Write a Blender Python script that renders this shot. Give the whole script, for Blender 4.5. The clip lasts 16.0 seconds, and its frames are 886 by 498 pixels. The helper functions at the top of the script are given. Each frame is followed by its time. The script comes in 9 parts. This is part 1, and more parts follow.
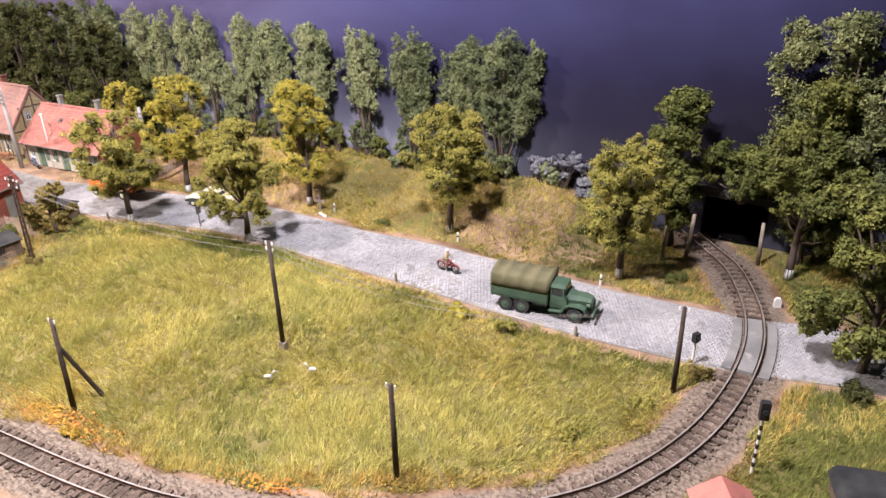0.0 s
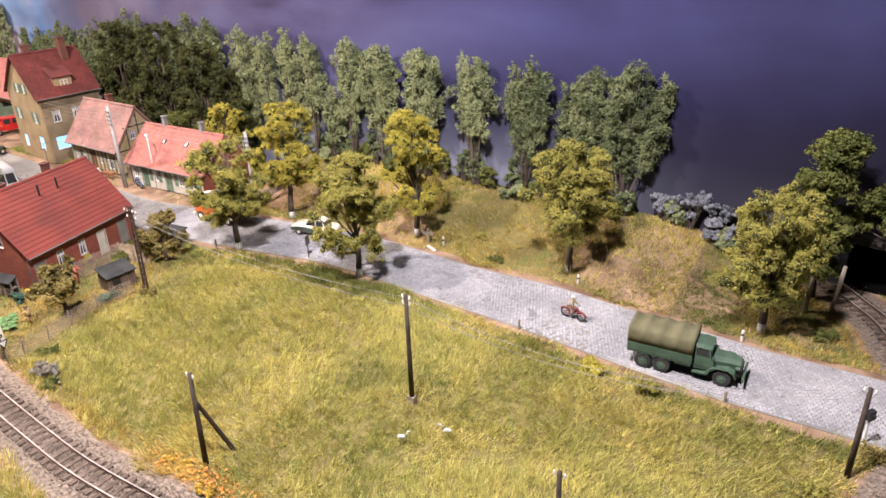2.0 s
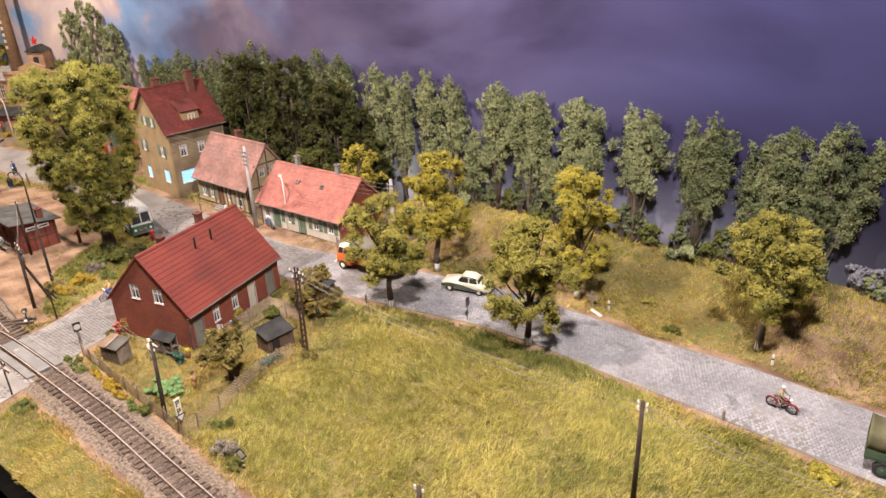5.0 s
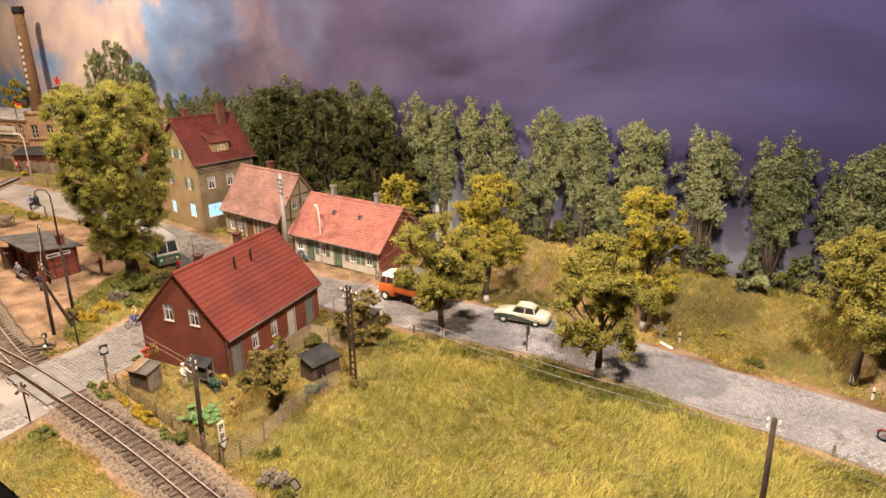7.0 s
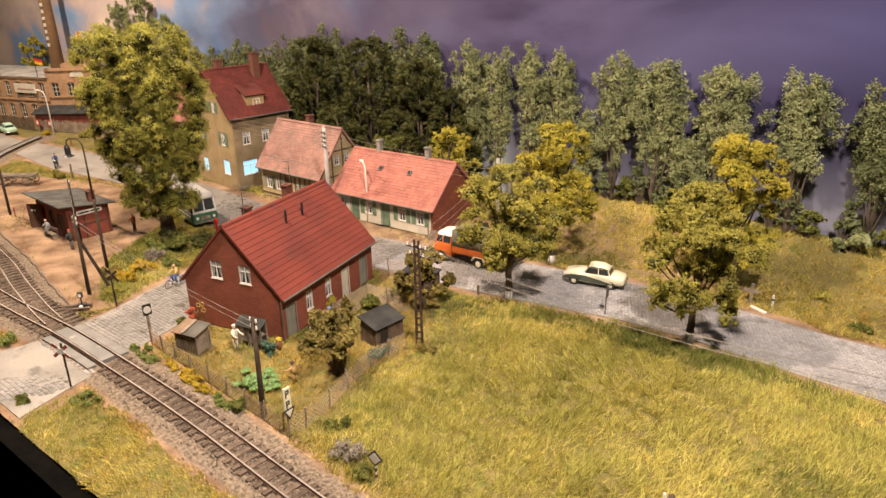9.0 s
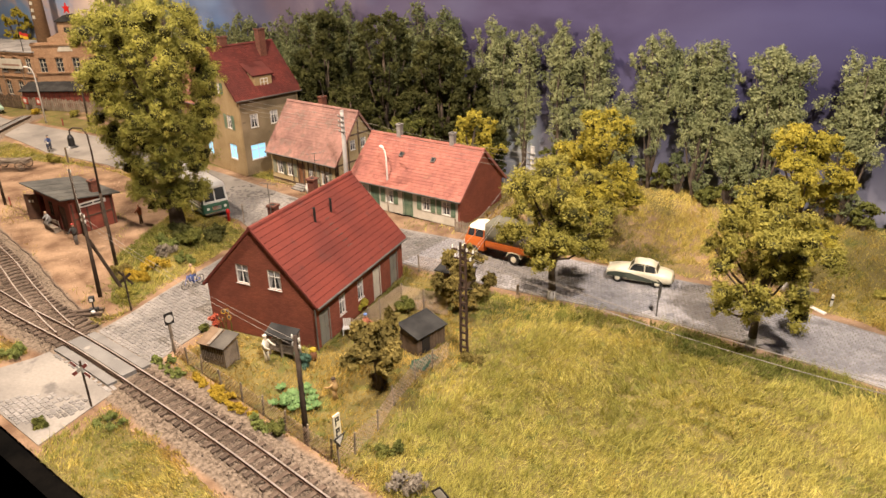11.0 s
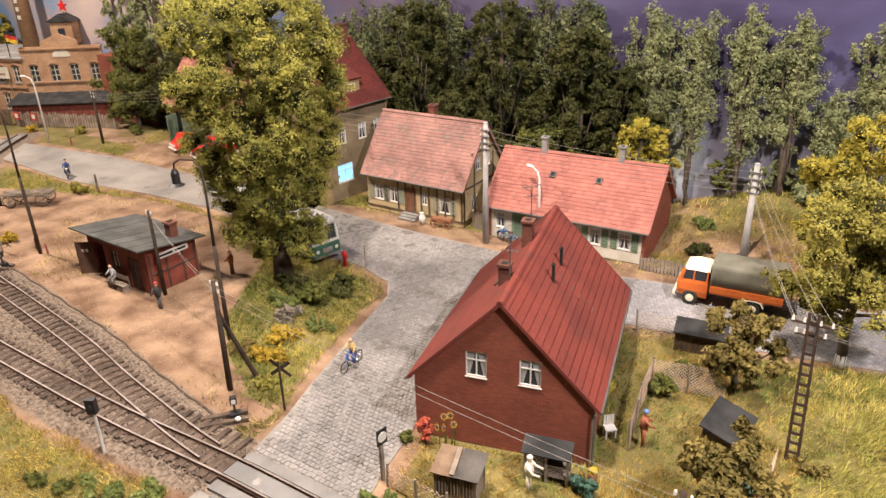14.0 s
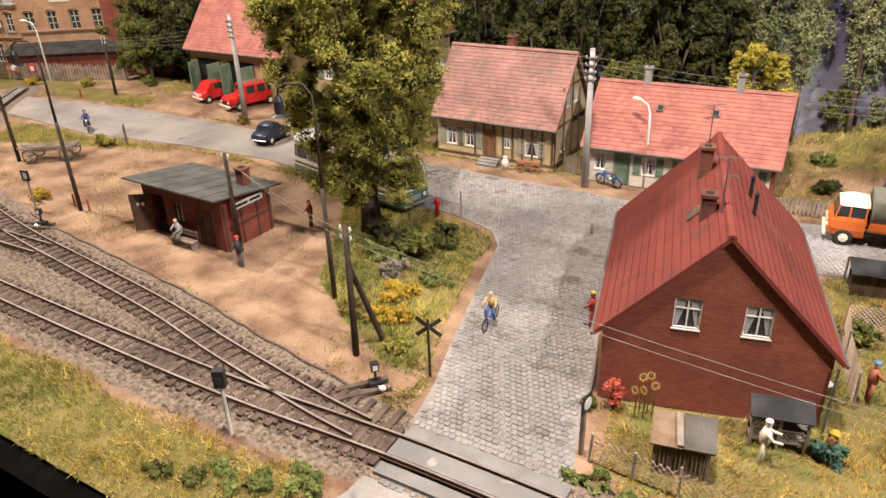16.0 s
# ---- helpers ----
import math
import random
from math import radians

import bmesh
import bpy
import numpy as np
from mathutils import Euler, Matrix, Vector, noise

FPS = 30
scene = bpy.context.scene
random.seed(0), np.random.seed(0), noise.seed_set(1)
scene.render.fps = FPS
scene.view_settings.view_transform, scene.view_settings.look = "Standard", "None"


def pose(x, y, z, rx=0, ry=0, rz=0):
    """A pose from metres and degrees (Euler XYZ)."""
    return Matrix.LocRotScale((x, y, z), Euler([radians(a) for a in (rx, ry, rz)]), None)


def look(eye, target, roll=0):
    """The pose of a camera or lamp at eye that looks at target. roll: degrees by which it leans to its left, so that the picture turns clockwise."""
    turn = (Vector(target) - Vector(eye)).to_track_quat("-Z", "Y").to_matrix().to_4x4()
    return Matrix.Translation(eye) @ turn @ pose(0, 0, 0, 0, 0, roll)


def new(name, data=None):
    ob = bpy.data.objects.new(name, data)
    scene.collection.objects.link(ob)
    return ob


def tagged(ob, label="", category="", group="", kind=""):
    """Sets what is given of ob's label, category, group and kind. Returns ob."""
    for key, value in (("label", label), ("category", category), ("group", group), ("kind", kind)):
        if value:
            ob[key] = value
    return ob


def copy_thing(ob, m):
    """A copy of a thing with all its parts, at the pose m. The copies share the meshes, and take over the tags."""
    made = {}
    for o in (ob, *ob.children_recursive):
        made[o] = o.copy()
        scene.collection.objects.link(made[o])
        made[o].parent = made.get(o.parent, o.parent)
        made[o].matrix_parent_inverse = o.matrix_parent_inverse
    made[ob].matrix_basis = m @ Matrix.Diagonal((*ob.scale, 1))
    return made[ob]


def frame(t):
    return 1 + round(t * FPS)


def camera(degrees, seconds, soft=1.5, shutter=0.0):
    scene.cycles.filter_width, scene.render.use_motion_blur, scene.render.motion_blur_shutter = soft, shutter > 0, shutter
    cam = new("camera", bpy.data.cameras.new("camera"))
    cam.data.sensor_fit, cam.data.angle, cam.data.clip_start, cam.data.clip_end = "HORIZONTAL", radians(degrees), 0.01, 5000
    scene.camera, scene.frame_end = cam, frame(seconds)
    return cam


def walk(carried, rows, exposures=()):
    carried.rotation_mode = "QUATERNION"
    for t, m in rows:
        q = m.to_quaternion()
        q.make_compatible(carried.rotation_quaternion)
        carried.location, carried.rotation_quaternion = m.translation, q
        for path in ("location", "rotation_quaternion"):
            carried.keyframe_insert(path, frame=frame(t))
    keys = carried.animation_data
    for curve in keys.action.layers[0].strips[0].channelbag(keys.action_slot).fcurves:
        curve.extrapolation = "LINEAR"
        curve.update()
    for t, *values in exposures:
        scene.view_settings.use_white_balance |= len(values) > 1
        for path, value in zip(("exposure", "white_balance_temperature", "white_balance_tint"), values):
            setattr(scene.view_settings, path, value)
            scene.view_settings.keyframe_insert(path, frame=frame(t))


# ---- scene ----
# A model railway in 1:87. All numbers below are prototype metres; S brings them to the model's true size.
S = 1 / 87.0
cam = camera(64.0, 16.0)
PATH = [
    (0, (0.177, 0.709, 23.476), (-0.726, 2.269, 22.611), -1.5),
    (0.5, (-0.981, 0.962, 24.083), (-1.984, 2.462, 23.22), -1.7),
    (1, (-2.432, 0.933, 24.505), (-3.445, 2.424, 23.637), -1.7),
    (1.5, (-3.927, 0.956, 25.026), (-4.948, 2.445, 24.165), -1.8),
    (2, (-5.639, 1.008, 25.264), (-6.67, 2.491, 24.406), -2.0),
    (2.5, (-7.037, 1.169, 25.552), (-8.079, 2.645, 24.696), -2.1),
    (3, (-9.349, -1.878, 25.866), (-10.417, -0.419, 25.011), -2.0),
    (3.5, (-11.591, -3.211, 27.365), (-12.693, -1.774, 26.516), -2.1),
    (4, (-14.196, -1.778, 27.85), (-15.312, -0.352, 27.0), -2.1),
    (4.5, (-15.257, -0.353, 28.29), (-16.386, 1.067, 27.448), -2.1),
    (5, (-16.006, -0.543, 28.26), (-17.143, 0.872, 27.419), -2.1),
    (7.5, (-21.966, -1.69, 22.907), (-23.14, -0.201, 22.27), -1.0),
    (8, (-22.829, -1.459, 22.748), (-23.999, 0.015, 22.071), -1.2),
    (8.5, (-24.354, -0.596, 22.099), (-25.525, 0.866, 21.395), -1.2),
    (9, (-26.374, -1.076, 21.064), (-27.555, 0.365, 20.336), -1.2),
    (9.5, (-28.427, -0.813, 21.328), (-29.624, 0.599, 20.571), -1.2),
    (10, (-29.293, -0.298, 21.693), (-30.495, 1.092, 20.904), -1.1),
    (12.5, (-37.669, -1.0, 21.749), (-38.669, 0.524, 20.927), -1.4),
    (13, (-41.236, -1.448, 21.275), (-42.241, 0.077, 20.461), -1.6),
    (13.5, (-46.272, -0.021, 20.661), (-47.281, 1.501, 19.846), -1.4),
    (14, (-50.644, 0.561, 20.17), (-51.66, 2.077, 19.353), -1.6),
    (14.5, (-55.085, 0.555, 18.486), (-56.113, 2.06, 17.664), -1.8),
    (15, (-58.17, 0.422, 18.801), (-59.204, 1.915, 17.964), -1.8),
    (15.5, (-58.529, -0.289, 17.81), (-59.567, 1.175, 16.927), -1.8),
    (16, (-59.613, -0.16, 17.169), (-60.544, 1.362, 16.265), -2.0),
]
LIGHTING = [(0.0, 0.255, 5950, 24), (2.5, 0.105, 6050, 24), (3.75, -0.045, 6500, 24), (5.0, -0.075, 6450, 24), (7.5, -0.145, 7650, 23), (10.0, -0.145, 7500, 21), (12.5, -0.085, 7000, 21), (13.5, -0.085, 6700, 22), (15.0, -0.075, 6350, 18), (16.0, -0.095, 6450, 20)]
walk(cam, [(t, look(Vector(eye) * S, Vector(target) * S, roll)) for t, eye, target, roll in PATH], LIGHTING)

# ---- world and lamps ----
world = bpy.data.worlds.new("hall")
world.use_nodes = True
world.node_tree.nodes["Background"].inputs[0].default_value = (0.60, 0.55, 0.56, 1)
world.node_tree.nodes["Background"].inputs[1].default_value = 0.02
scene.world = world


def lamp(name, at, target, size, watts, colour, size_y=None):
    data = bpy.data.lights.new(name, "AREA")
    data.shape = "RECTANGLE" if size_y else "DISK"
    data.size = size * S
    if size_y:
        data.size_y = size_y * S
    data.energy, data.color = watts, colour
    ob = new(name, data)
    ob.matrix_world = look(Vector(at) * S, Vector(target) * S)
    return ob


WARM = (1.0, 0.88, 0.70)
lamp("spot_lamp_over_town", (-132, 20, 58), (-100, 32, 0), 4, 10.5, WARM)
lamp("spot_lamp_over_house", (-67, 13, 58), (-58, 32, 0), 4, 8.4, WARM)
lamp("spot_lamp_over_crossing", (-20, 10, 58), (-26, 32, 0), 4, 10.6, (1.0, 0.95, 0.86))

# ---- materials ----
MATS = {}


def mat(name, a, b, rough=0.8, metal=0.0, scale=0.8, fine=14.0, bump=0.3, island=0.0, spot=None, spot_at=0.62, spec=0.3, thin=0.0, obj=0.0):
    """Two tones mixed by broad noise, a fine grain, an optional third tone in spots, relief, and variation by piece."""
    if name in MATS:
        return MATS[name]
    m = bpy.data.materials.new(name)
    m.use_nodes = True
    n, l = m.node_tree.nodes, m.node_tree.links
    sh = n["Principled BSDF"]
    tc = n.new("ShaderNodeTexCoord")
    up = n.new("ShaderNodeVectorMath")
    up.operation = "SCALE"
    up.inputs["Scale"].default_value = 87.0
    l.new(tc.outputs["Object"], up.inputs[0])
    broad = n.new("ShaderNodeTexNoise")
    broad.inputs["Scale"].default_value, broad.inputs["Detail"].default_value = scale, 5.0
    l.new(up.outputs[0], broad.inputs["Vector"])
    grain = n.new("ShaderNodeTexNoise")
    grain.inputs["Scale"].default_value, grain.inputs["Detail"].default_value = fine, 3.0
    l.new(up.outputs[0], grain.inputs["Vector"])
    ramp = n.new("ShaderNodeMapRange")
    ramp.inputs[1].default_value, ramp.inputs[2].default_value = 0.36, 0.64
    l.new(broad.outputs["Fac"], ramp.inputs[0])
    mix = n.new("ShaderNodeMix")
    mix.data_type = "RGBA"
    mix.inputs[6].default_value, mix.inputs[7].default_value = (*a, 1), (*b, 1)
    l.new(ramp.outputs[0], mix.inputs[0])
    out = mix.outputs[2]
    if spot:
        far = n.new("ShaderNodeTexNoise")
        far.inputs["Scale"].default_value, far.inputs["Detail"].default_value = scale * 2.7, 6.0
        l.new(up.outputs[0], far.inputs["Vector"])
        cut = n.new("ShaderNodeMapRange")
        cut.inputs[1].default_value, cut.inputs[2].default_value = spot_at, spot_at + 0.08
        l.new(far.outputs["Fac"], cut.inputs[0])
        mx = n.new("ShaderNodeMix")
        mx.data_type = "RGBA"
        mx.inputs[7].default_value = (*spot, 1)
        l.new(out, mx.inputs[6])
        l.new(cut.outputs[0], mx.inputs[0])
        out = mx.outputs[2]
    hsv = n.new("ShaderNodeHueSaturation")
    val = n.new("ShaderNodeMapRange")
    val.inputs[3].default_value, val.inputs[4].default_value = 0.78, 1.22
    l.new(grain.outputs["Fac"], val.inputs[0])
    last = val.outputs[0]
    for amount, node, socket in ((island, "ShaderNodeNewGeometry", "Random Per Island"), (obj, "ShaderNodeObjectInfo", "Random")):
        if amount:
            src = n.new(node)
            rng = n.new("ShaderNodeMapRange")
            rng.inputs[3].default_value, rng.inputs[4].default_value = 1 - amount, 1 + amount
            l.new(src.outputs[socket], rng.inputs[0])
            mul = n.new("ShaderNodeMath")
            mul.operation = "MULTIPLY"
            l.new(last, mul.inputs[0])
            l.new(rng.outputs[0], mul.inputs[1])
            last = mul.outputs[0]
    l.new(last, hsv.inputs["Value"])
    l.new(out, hsv.inputs["Color"])
    l.new(hsv.outputs[0], sh.inputs["Base Color"])
    sh.inputs["Roughness"].default_value = rough
    sh.inputs["Metallic"].default_value = metal
    sh.inputs["Specular IOR Level"].default_value = spec
    if bump:
        bp = n.new("ShaderNodeBump")
        bp.inputs["Strength"].default_value, bp.inputs["Distance"].default_value = bump, 0.03 * S
        l.new(grain.outputs["Fac"], bp.inputs["Height"])
        l.new(bp.outputs[0], sh.inputs["Normal"])
    if thin:
        tr = n.new("ShaderNodeBsdfTranslucent")
        l.new(hsv.outputs[0], tr.inputs["Color"])
        ms = n.new("ShaderNodeMixShader")
        ms.inputs[0].default_value = thin
        l.new(sh.outputs[0], ms.inputs[1])
        l.new(tr.outputs[0], ms.inputs[2])
        l.new(ms.outputs[0], n["Material Output"].inputs["Surface"])
    MATS[name] = m
    return m


def plain(name, c, rough=0.5, metal=0.0, spec=0.4):
    return mat(name, tuple(v * 0.9 for v in c), tuple(min(1, v * 1.08) for v in c), rough, metal, 1.2, 25.0, 0.08, spec=spec)


def glowing(name, c, strength):
    m = mat(name, c, c, 0.4, bump=0)
    sh = m.node_tree.nodes["Principled BSDF"]
    sh.inputs["Emission Color"].default_value, sh.inputs["Emission Strength"].default_value = (*c, 1), strength
    return m


def glass(name="window_glass"):
    if name in MATS:
        return MATS[name]
    m = plain(name, (0.03, 0.035, 0.04), 0.08, 0.0, 0.6)
    return m


def brick_mat(name, c1, c2, mortar, size=1.0):
    """Brick courses with recessed joints, soot and stains."""
    m = mat(name, c1, c2, 0.85, scale=0.5, fine=20, bump=0.0)
    n, l = m.node_tree.nodes, m.node_tree.links
    sh = n["Principled BSDF"]
    hsv = next(x for x in n if x.type == "HUE_SAT")
    up = next(x for x in n if x.type == "VECT_MATH")
    sep, com, add = n.new("ShaderNodeSeparateXYZ"), n.new("ShaderNodeCombineXYZ"), n.new("ShaderNodeMath")
    l.new(up.outputs[0], sep.inputs[0])
    l.new(sep.outputs[0], add.inputs[0])
    l.new(sep.outputs[1], add.inputs[1])
    l.new(add.outputs[0], com.inputs[0])
    l.new(sep.outputs[2], com.inputs[1])
    br = n.new("ShaderNodeTexBrick")
    br.inputs["Scale"].default_value = 1.0
    br.inputs["Brick Width"].default_value, br.inputs["Row Height"].default_value = 0.26 * size, 0.085 * size
    br.inputs["Mortar Size"].default_value = 0.011 * size
    br.inputs["Color1"].default_value, br.inputs["Color2"].default_value = (1, 1, 1, 1), (0.72, 0.72, 0.72, 1)
    br.inputs["Mortar"].default_value = (*mortar, 1)
    l.new(com.outputs[0], br.inputs["Vector"])
    mul = n.new("ShaderNodeMix")
    mul.data_type, mul.blend_type = "RGBA", "MULTIPLY"
    mul.inputs[0].default_value = 1.0
    l.new(hsv.outputs[0], mul.inputs[6])
    l.new(br.outputs["Color"], mul.inputs[7])
    l.new(mul.outputs[2], sh.inputs["Base Color"])
    bp = n.new("ShaderNodeBump")
    bp.invert = True
    bp.inputs["Strength"].default_value, bp.inputs["Distance"].default_value = 0.5, 0.02 * S
    l.new(br.outputs["Fac"], bp.inputs["Height"])
    l.new(bp.outputs[0], sh.inputs["Normal"])
    return m


# ---- mesh helpers ----
def box(bm, x0, x1, y0, y1, z0, z1, m=None):
    v = [bm.verts.new(p) for p in ((x0, y0, z0), (x1, y0, z0), (x1, y1, z0), (x0, y1, z0), (x0, y0, z1), (x1, y0, z1), (x1, y1, z1), (x0, y1, z1))]
    for f in ((3, 2, 1, 0), (4, 5, 6, 7), (0, 1, 5, 4), (1, 2, 6, 5), (2, 3, 7, 6), (3, 0, 4, 7)):
        bm.faces.new([v[i] for i in f])
    if m is not None:
        bmesh.ops.transform(bm, matrix=m, verts=v)
    return v


def cyl(bm, p, q, r0, r1=None, n=8):
    p, q = Vector(p), Vector(q)
    r1 = r0 if r1 is None else r1
    d = (q - p).normalized()
    a = d.orthogonal().normalized()
    b = d.cross(a)
    rings = []
    for c, r in ((p, r0), (q, r1)):
        rings.append([bm.verts.new(c + r * (math.cos(2 * math.pi * i / n) * a + math.sin(2 * math.pi * i / n) * b)) for i in range(n)])
    for i in range(n):
        bm.faces.new((rings[0][i], rings[0][(i + 1) % n], rings[1][(i + 1) % n], rings[1][i]))
    bm.faces.new(rings[0][::-1])
    bm.faces.new(rings[1])
    return rings[0] + rings[1]


def tube(bm, pts, radii, n=6):
    pts = [Vector(p) for p in pts]
    if not hasattr(radii, "__len__"):
        radii = [radii] * len(pts)
    rings, a = [], None
    for i, p in enumerate(pts):
        d = (pts[min(i + 1, len(pts) - 1)] - pts[max(i - 1, 0)]).normalized()
        a = d.orthogonal().normalized() if a is None else (a - a.dot(d) * d).normalized()
        b = d.cross(a)
        rings.append([bm.verts.new(p + radii[i] * (math.cos(2 * math.pi * k / n) * a + math.sin(2 * math.pi * k / n) * b)) for k in range(n)])
    for r, s in zip(rings, rings[1:]):
        for k in range(n):
            bm.faces.new((r[k], r[(k + 1) % n], s[(k + 1) % n], s[k]))
    bm.faces.new(rings[0][::-1])
    bm.faces.new(rings[-1])


def prism(bm, poly, y0, y1, m=None):
    """A polygon in x and z, drawn out along y."""
    a = [bm.verts.new((x, y0, z)) for x, z in poly]
    b = [bm.verts.new((x, y1, z)) for x, z in poly]
    k = len(poly)
    bm.faces.new(a[::-1])
    bm.faces.new(b)
    for i in range(k):
        bm.faces.new((a[i], a[(i + 1) % k], b[(i + 1) % k], b[i]))
    if m is not None:
        bmesh.ops.transform(bm, matrix=m, verts=a + b)
    return a + b


def slab(bm, quad, thick):
    """A sloping board: four corners of its top, drawn down along its normal."""
    q = [Vector(p) for p in quad]
    nrm = (q[1] - q[0]).cross(q[3] - q[0]).normalized()
    if nrm.z < 0:
        nrm = -nrm
    t = [bm.verts.new(p) for p in q]
    u = [bm.verts.new(p - nrm * thick) for p in q]
    bm.faces.new(t)
    bm.faces.new(u[::-1])
    for i in range(4):
        bm.faces.new((t[i], u[i], u[(i + 1) % 4], t[(i + 1) % 4]))
    return t + u


def blob(bm, c, r, seed=0, sub=2, rough=0.25, m=None):
    vs = bmesh.ops.create_icosphere(bm, subdivisions=sub, radius=1.0)["verts"]
    rx, ry, rz = r if hasattr(r, "__len__") else (r, r, r)
    for v in vs:
        k = 1 + rough * noise.noise(v.co * 1.7 + Vector((seed * 7.3, seed * 3.1, 0)))
        v.co = Vector((c[0] + v.co.x * rx * k, c[1] + v.co.y * ry * k, c[2] + v.co.z * rz * k))
    if m is not None:
        bmesh.ops.transform(bm, matrix=m, verts=vs)
    return vs


def part(name, bm, material, parent=None, label="", bevel=0.0, smooth=False, cat="", kind=""):
    if bevel:
        bmesh.ops.bevel(bm, geom=[e for e in bm.edges if len(e.link_faces) == 2 and e.calc_face_angle(0) > 0.5], offset=bevel, segments=2, affect="EDGES", profile=0.6, clamp_overlap=True)
    bmesh.ops.recalc_face_normals(bm, faces=bm.faces[:])
    bmesh.ops.scale(bm, vec=(S, S, S), verts=bm.verts[:])
    me = bpy.data.meshes.new(name)
    bm.to_mesh(me)
    bm.free()
    for mt in material if isinstance(material, (list, tuple)) else [material]:
        me.materials.append(mt)
    if smooth:
        me.polygons.foreach_set("use_smooth", [True] * len(me.polygons))
    ob = new(name, me)
    ob.parent = parent
    return tagged(ob, label, cat, "", kind)


def mesh_np(name, verts, faces, material, parent=None, label="", cat="", kind="", smooth=False):
    """A mesh from arrays; faces all with the same number of corners."""
    me = bpy.data.meshes.new(name)
    k = faces.shape[1]
    me.vertices.add(len(verts))
    me.vertices.foreach_set("co", (verts * S).astype(np.float32).ravel())
    me.loops.add(faces.size)
    me.loops.foreach_set("vertex_index", faces.astype(np.int32).ravel())
    me.polygons.add(len(faces))
    me.polygons.foreach_set("loop_start", np.arange(0, faces.size, k, dtype=np.int32))
    me.update(calc_edges=True)
    me.polygons.foreach_set("use_smooth", [smooth] * len(faces))
    me.materials.append(material)
    ob = new(name, me)
    ob.parent = parent
    return tagged(ob, label, cat, "", kind)


def thing(name, x, y, z=0.0, rz=0.0, label="", category="", group="", kind=""):
    ob = new(name)
    ob.empty_display_size = 0.005
    ob.matrix_basis = pose(x * S, y * S, z * S, 0, 0, rz)
    return tagged(ob, label, category, group, kind)


def at(x, y, z=0.0, rz=0.0):
    return pose(x * S, y * S, z * S, 0, 0, rz)


def bmn():
    return bmesh.new()


rng = np.random.default_rng(7)

# ---- plan ----
def spline(pts, step):
    """Evenly spaced points on a smooth line through the given ones."""
    p = np.array(pts, float)
    p = np.vstack([2 * p[0] - p[1], p, 2 * p[-1] - p[-2]])
    out = []
    for i in range(1, len(p) - 2):
        t = np.linspace(0, 1, 40, endpoint=False)[:, None]
        a, b, c, d = p[i - 1], p[i], p[i + 1], p[i + 2]
        out.append(0.5 * (2 * b + (c - a) * t + (2 * a - 5 * b + 4 * c - d) * t**2 + (3 * b - a - 3 * c + d) * t**3))
    q = np.vstack(out + [p[-2:-1]])
    s = np.r_[0, np.cumsum(np.hypot(*np.diff(q, axis=0).T))]
    k = np.arange(0, s[-1], step)
    return np.c_[np.interp(k, s, q[:, 0]), np.interp(k, s, q[:, 1])]


MAIN = [(-150, 15.2), (-112, 14.9), (-95, 14.55), (-86, 14.4), (-78, 14.4), (-70.5, 14.75), (-63, 14.7), (-55.4, 14.5), (-48.7, 14.05), (-42, 13.6), (-37.4, 13.4),
        (-32.5, 13.6), (-27, 13.95), (-22.3, 14.6), (-16.5, 16.3), (-11, 19.3), (-6.4, 23.4), (-4.3, 26.6), (-2.8, 30.2), (-1.95, 34), (-1.6, 37.9), (-1.8, 41.4),
        (-2.65, 44.9), (-4.4, 49.1), (-6.5, 51.8), (-9.5, 55.5)]
BRANCH = [(-134.6, 40.3), (-131.7, 36.8), (-128.4, 33.3), (-124.5, 29.7), (-120.6, 26.4), (-117.7, 24.3), (-115.4, 23.1), (-112.1, 21.9), (-107.1, 20.5), (-102.7, 19.5), (-98.5, 18.8), (-94, 18.25), (-86, 17.2), (-81.2, 16.25), (-78, 15.7), (-74.5, 15.15), (-70.5, 14.76)]
SIDING = [(-150, 18.0), (-118, 18.1), (-108, 18.15), (-101, 18.2), (-96.5, 18.35)]
main_line, branch_line, siding_line = spline(MAIN, 0.25), spline(BRANCH, 0.25), spline(SIDING, 0.25)
side_lines = np.vstack([branch_line, siding_line])

ROAD = [(14, 38.5), (3.3, 37.9), (-2.4, 36.4), (-5.8, 36.3), (-11.3, 36.1), (-16.6, 36.4), (-24.5, 37.0), (-33, 37.4), (-39, 37.8), (-43.5, 37.6), (-50.4, 36.2), (-54.3, 35.4), (-58, 34.9),
        (-61, 34.6), (-66.4, 34.2), (-68.4, 30), (-67.6, 26), (-66.4, 22), (-65.6, 18), (-64.6, 14.5), (-63.9, 11.5), (-63.2, 9), (-72.4, 9), (-71.3, 12.5), (-71.2, 15.9), (-71.7, 18.6),
        (-72.5, 21.2), (-73.6, 25.4), (-74.9, 30.5), (-76.0, 32.0), (-79.1, 33), (-84, 33.2), (-90, 34.6), (-96, 35.4), (-104.5, 35.0), (-115, 33.6), (-130, 34.5), (-175, 33), (-175, 38),
        (-135.6, 38.4), (-117, 40.6), (-101.3, 40.5), (-90, 40.2), (-84, 39.8), (-79, 39.6), (-74, 39.6), (-67.6, 39.4), (-63, 40.2), (-57, 41.4), (-51.7, 42.4), (-43.2, 43.8), (-37.8, 43.6),
        (-32, 43.2), (-25, 43.6), (-20.4, 43.2), (-10.4, 42.6), (-5, 42.8), (-2.5, 42.8), (1.2, 43.8), (14, 45.5)]
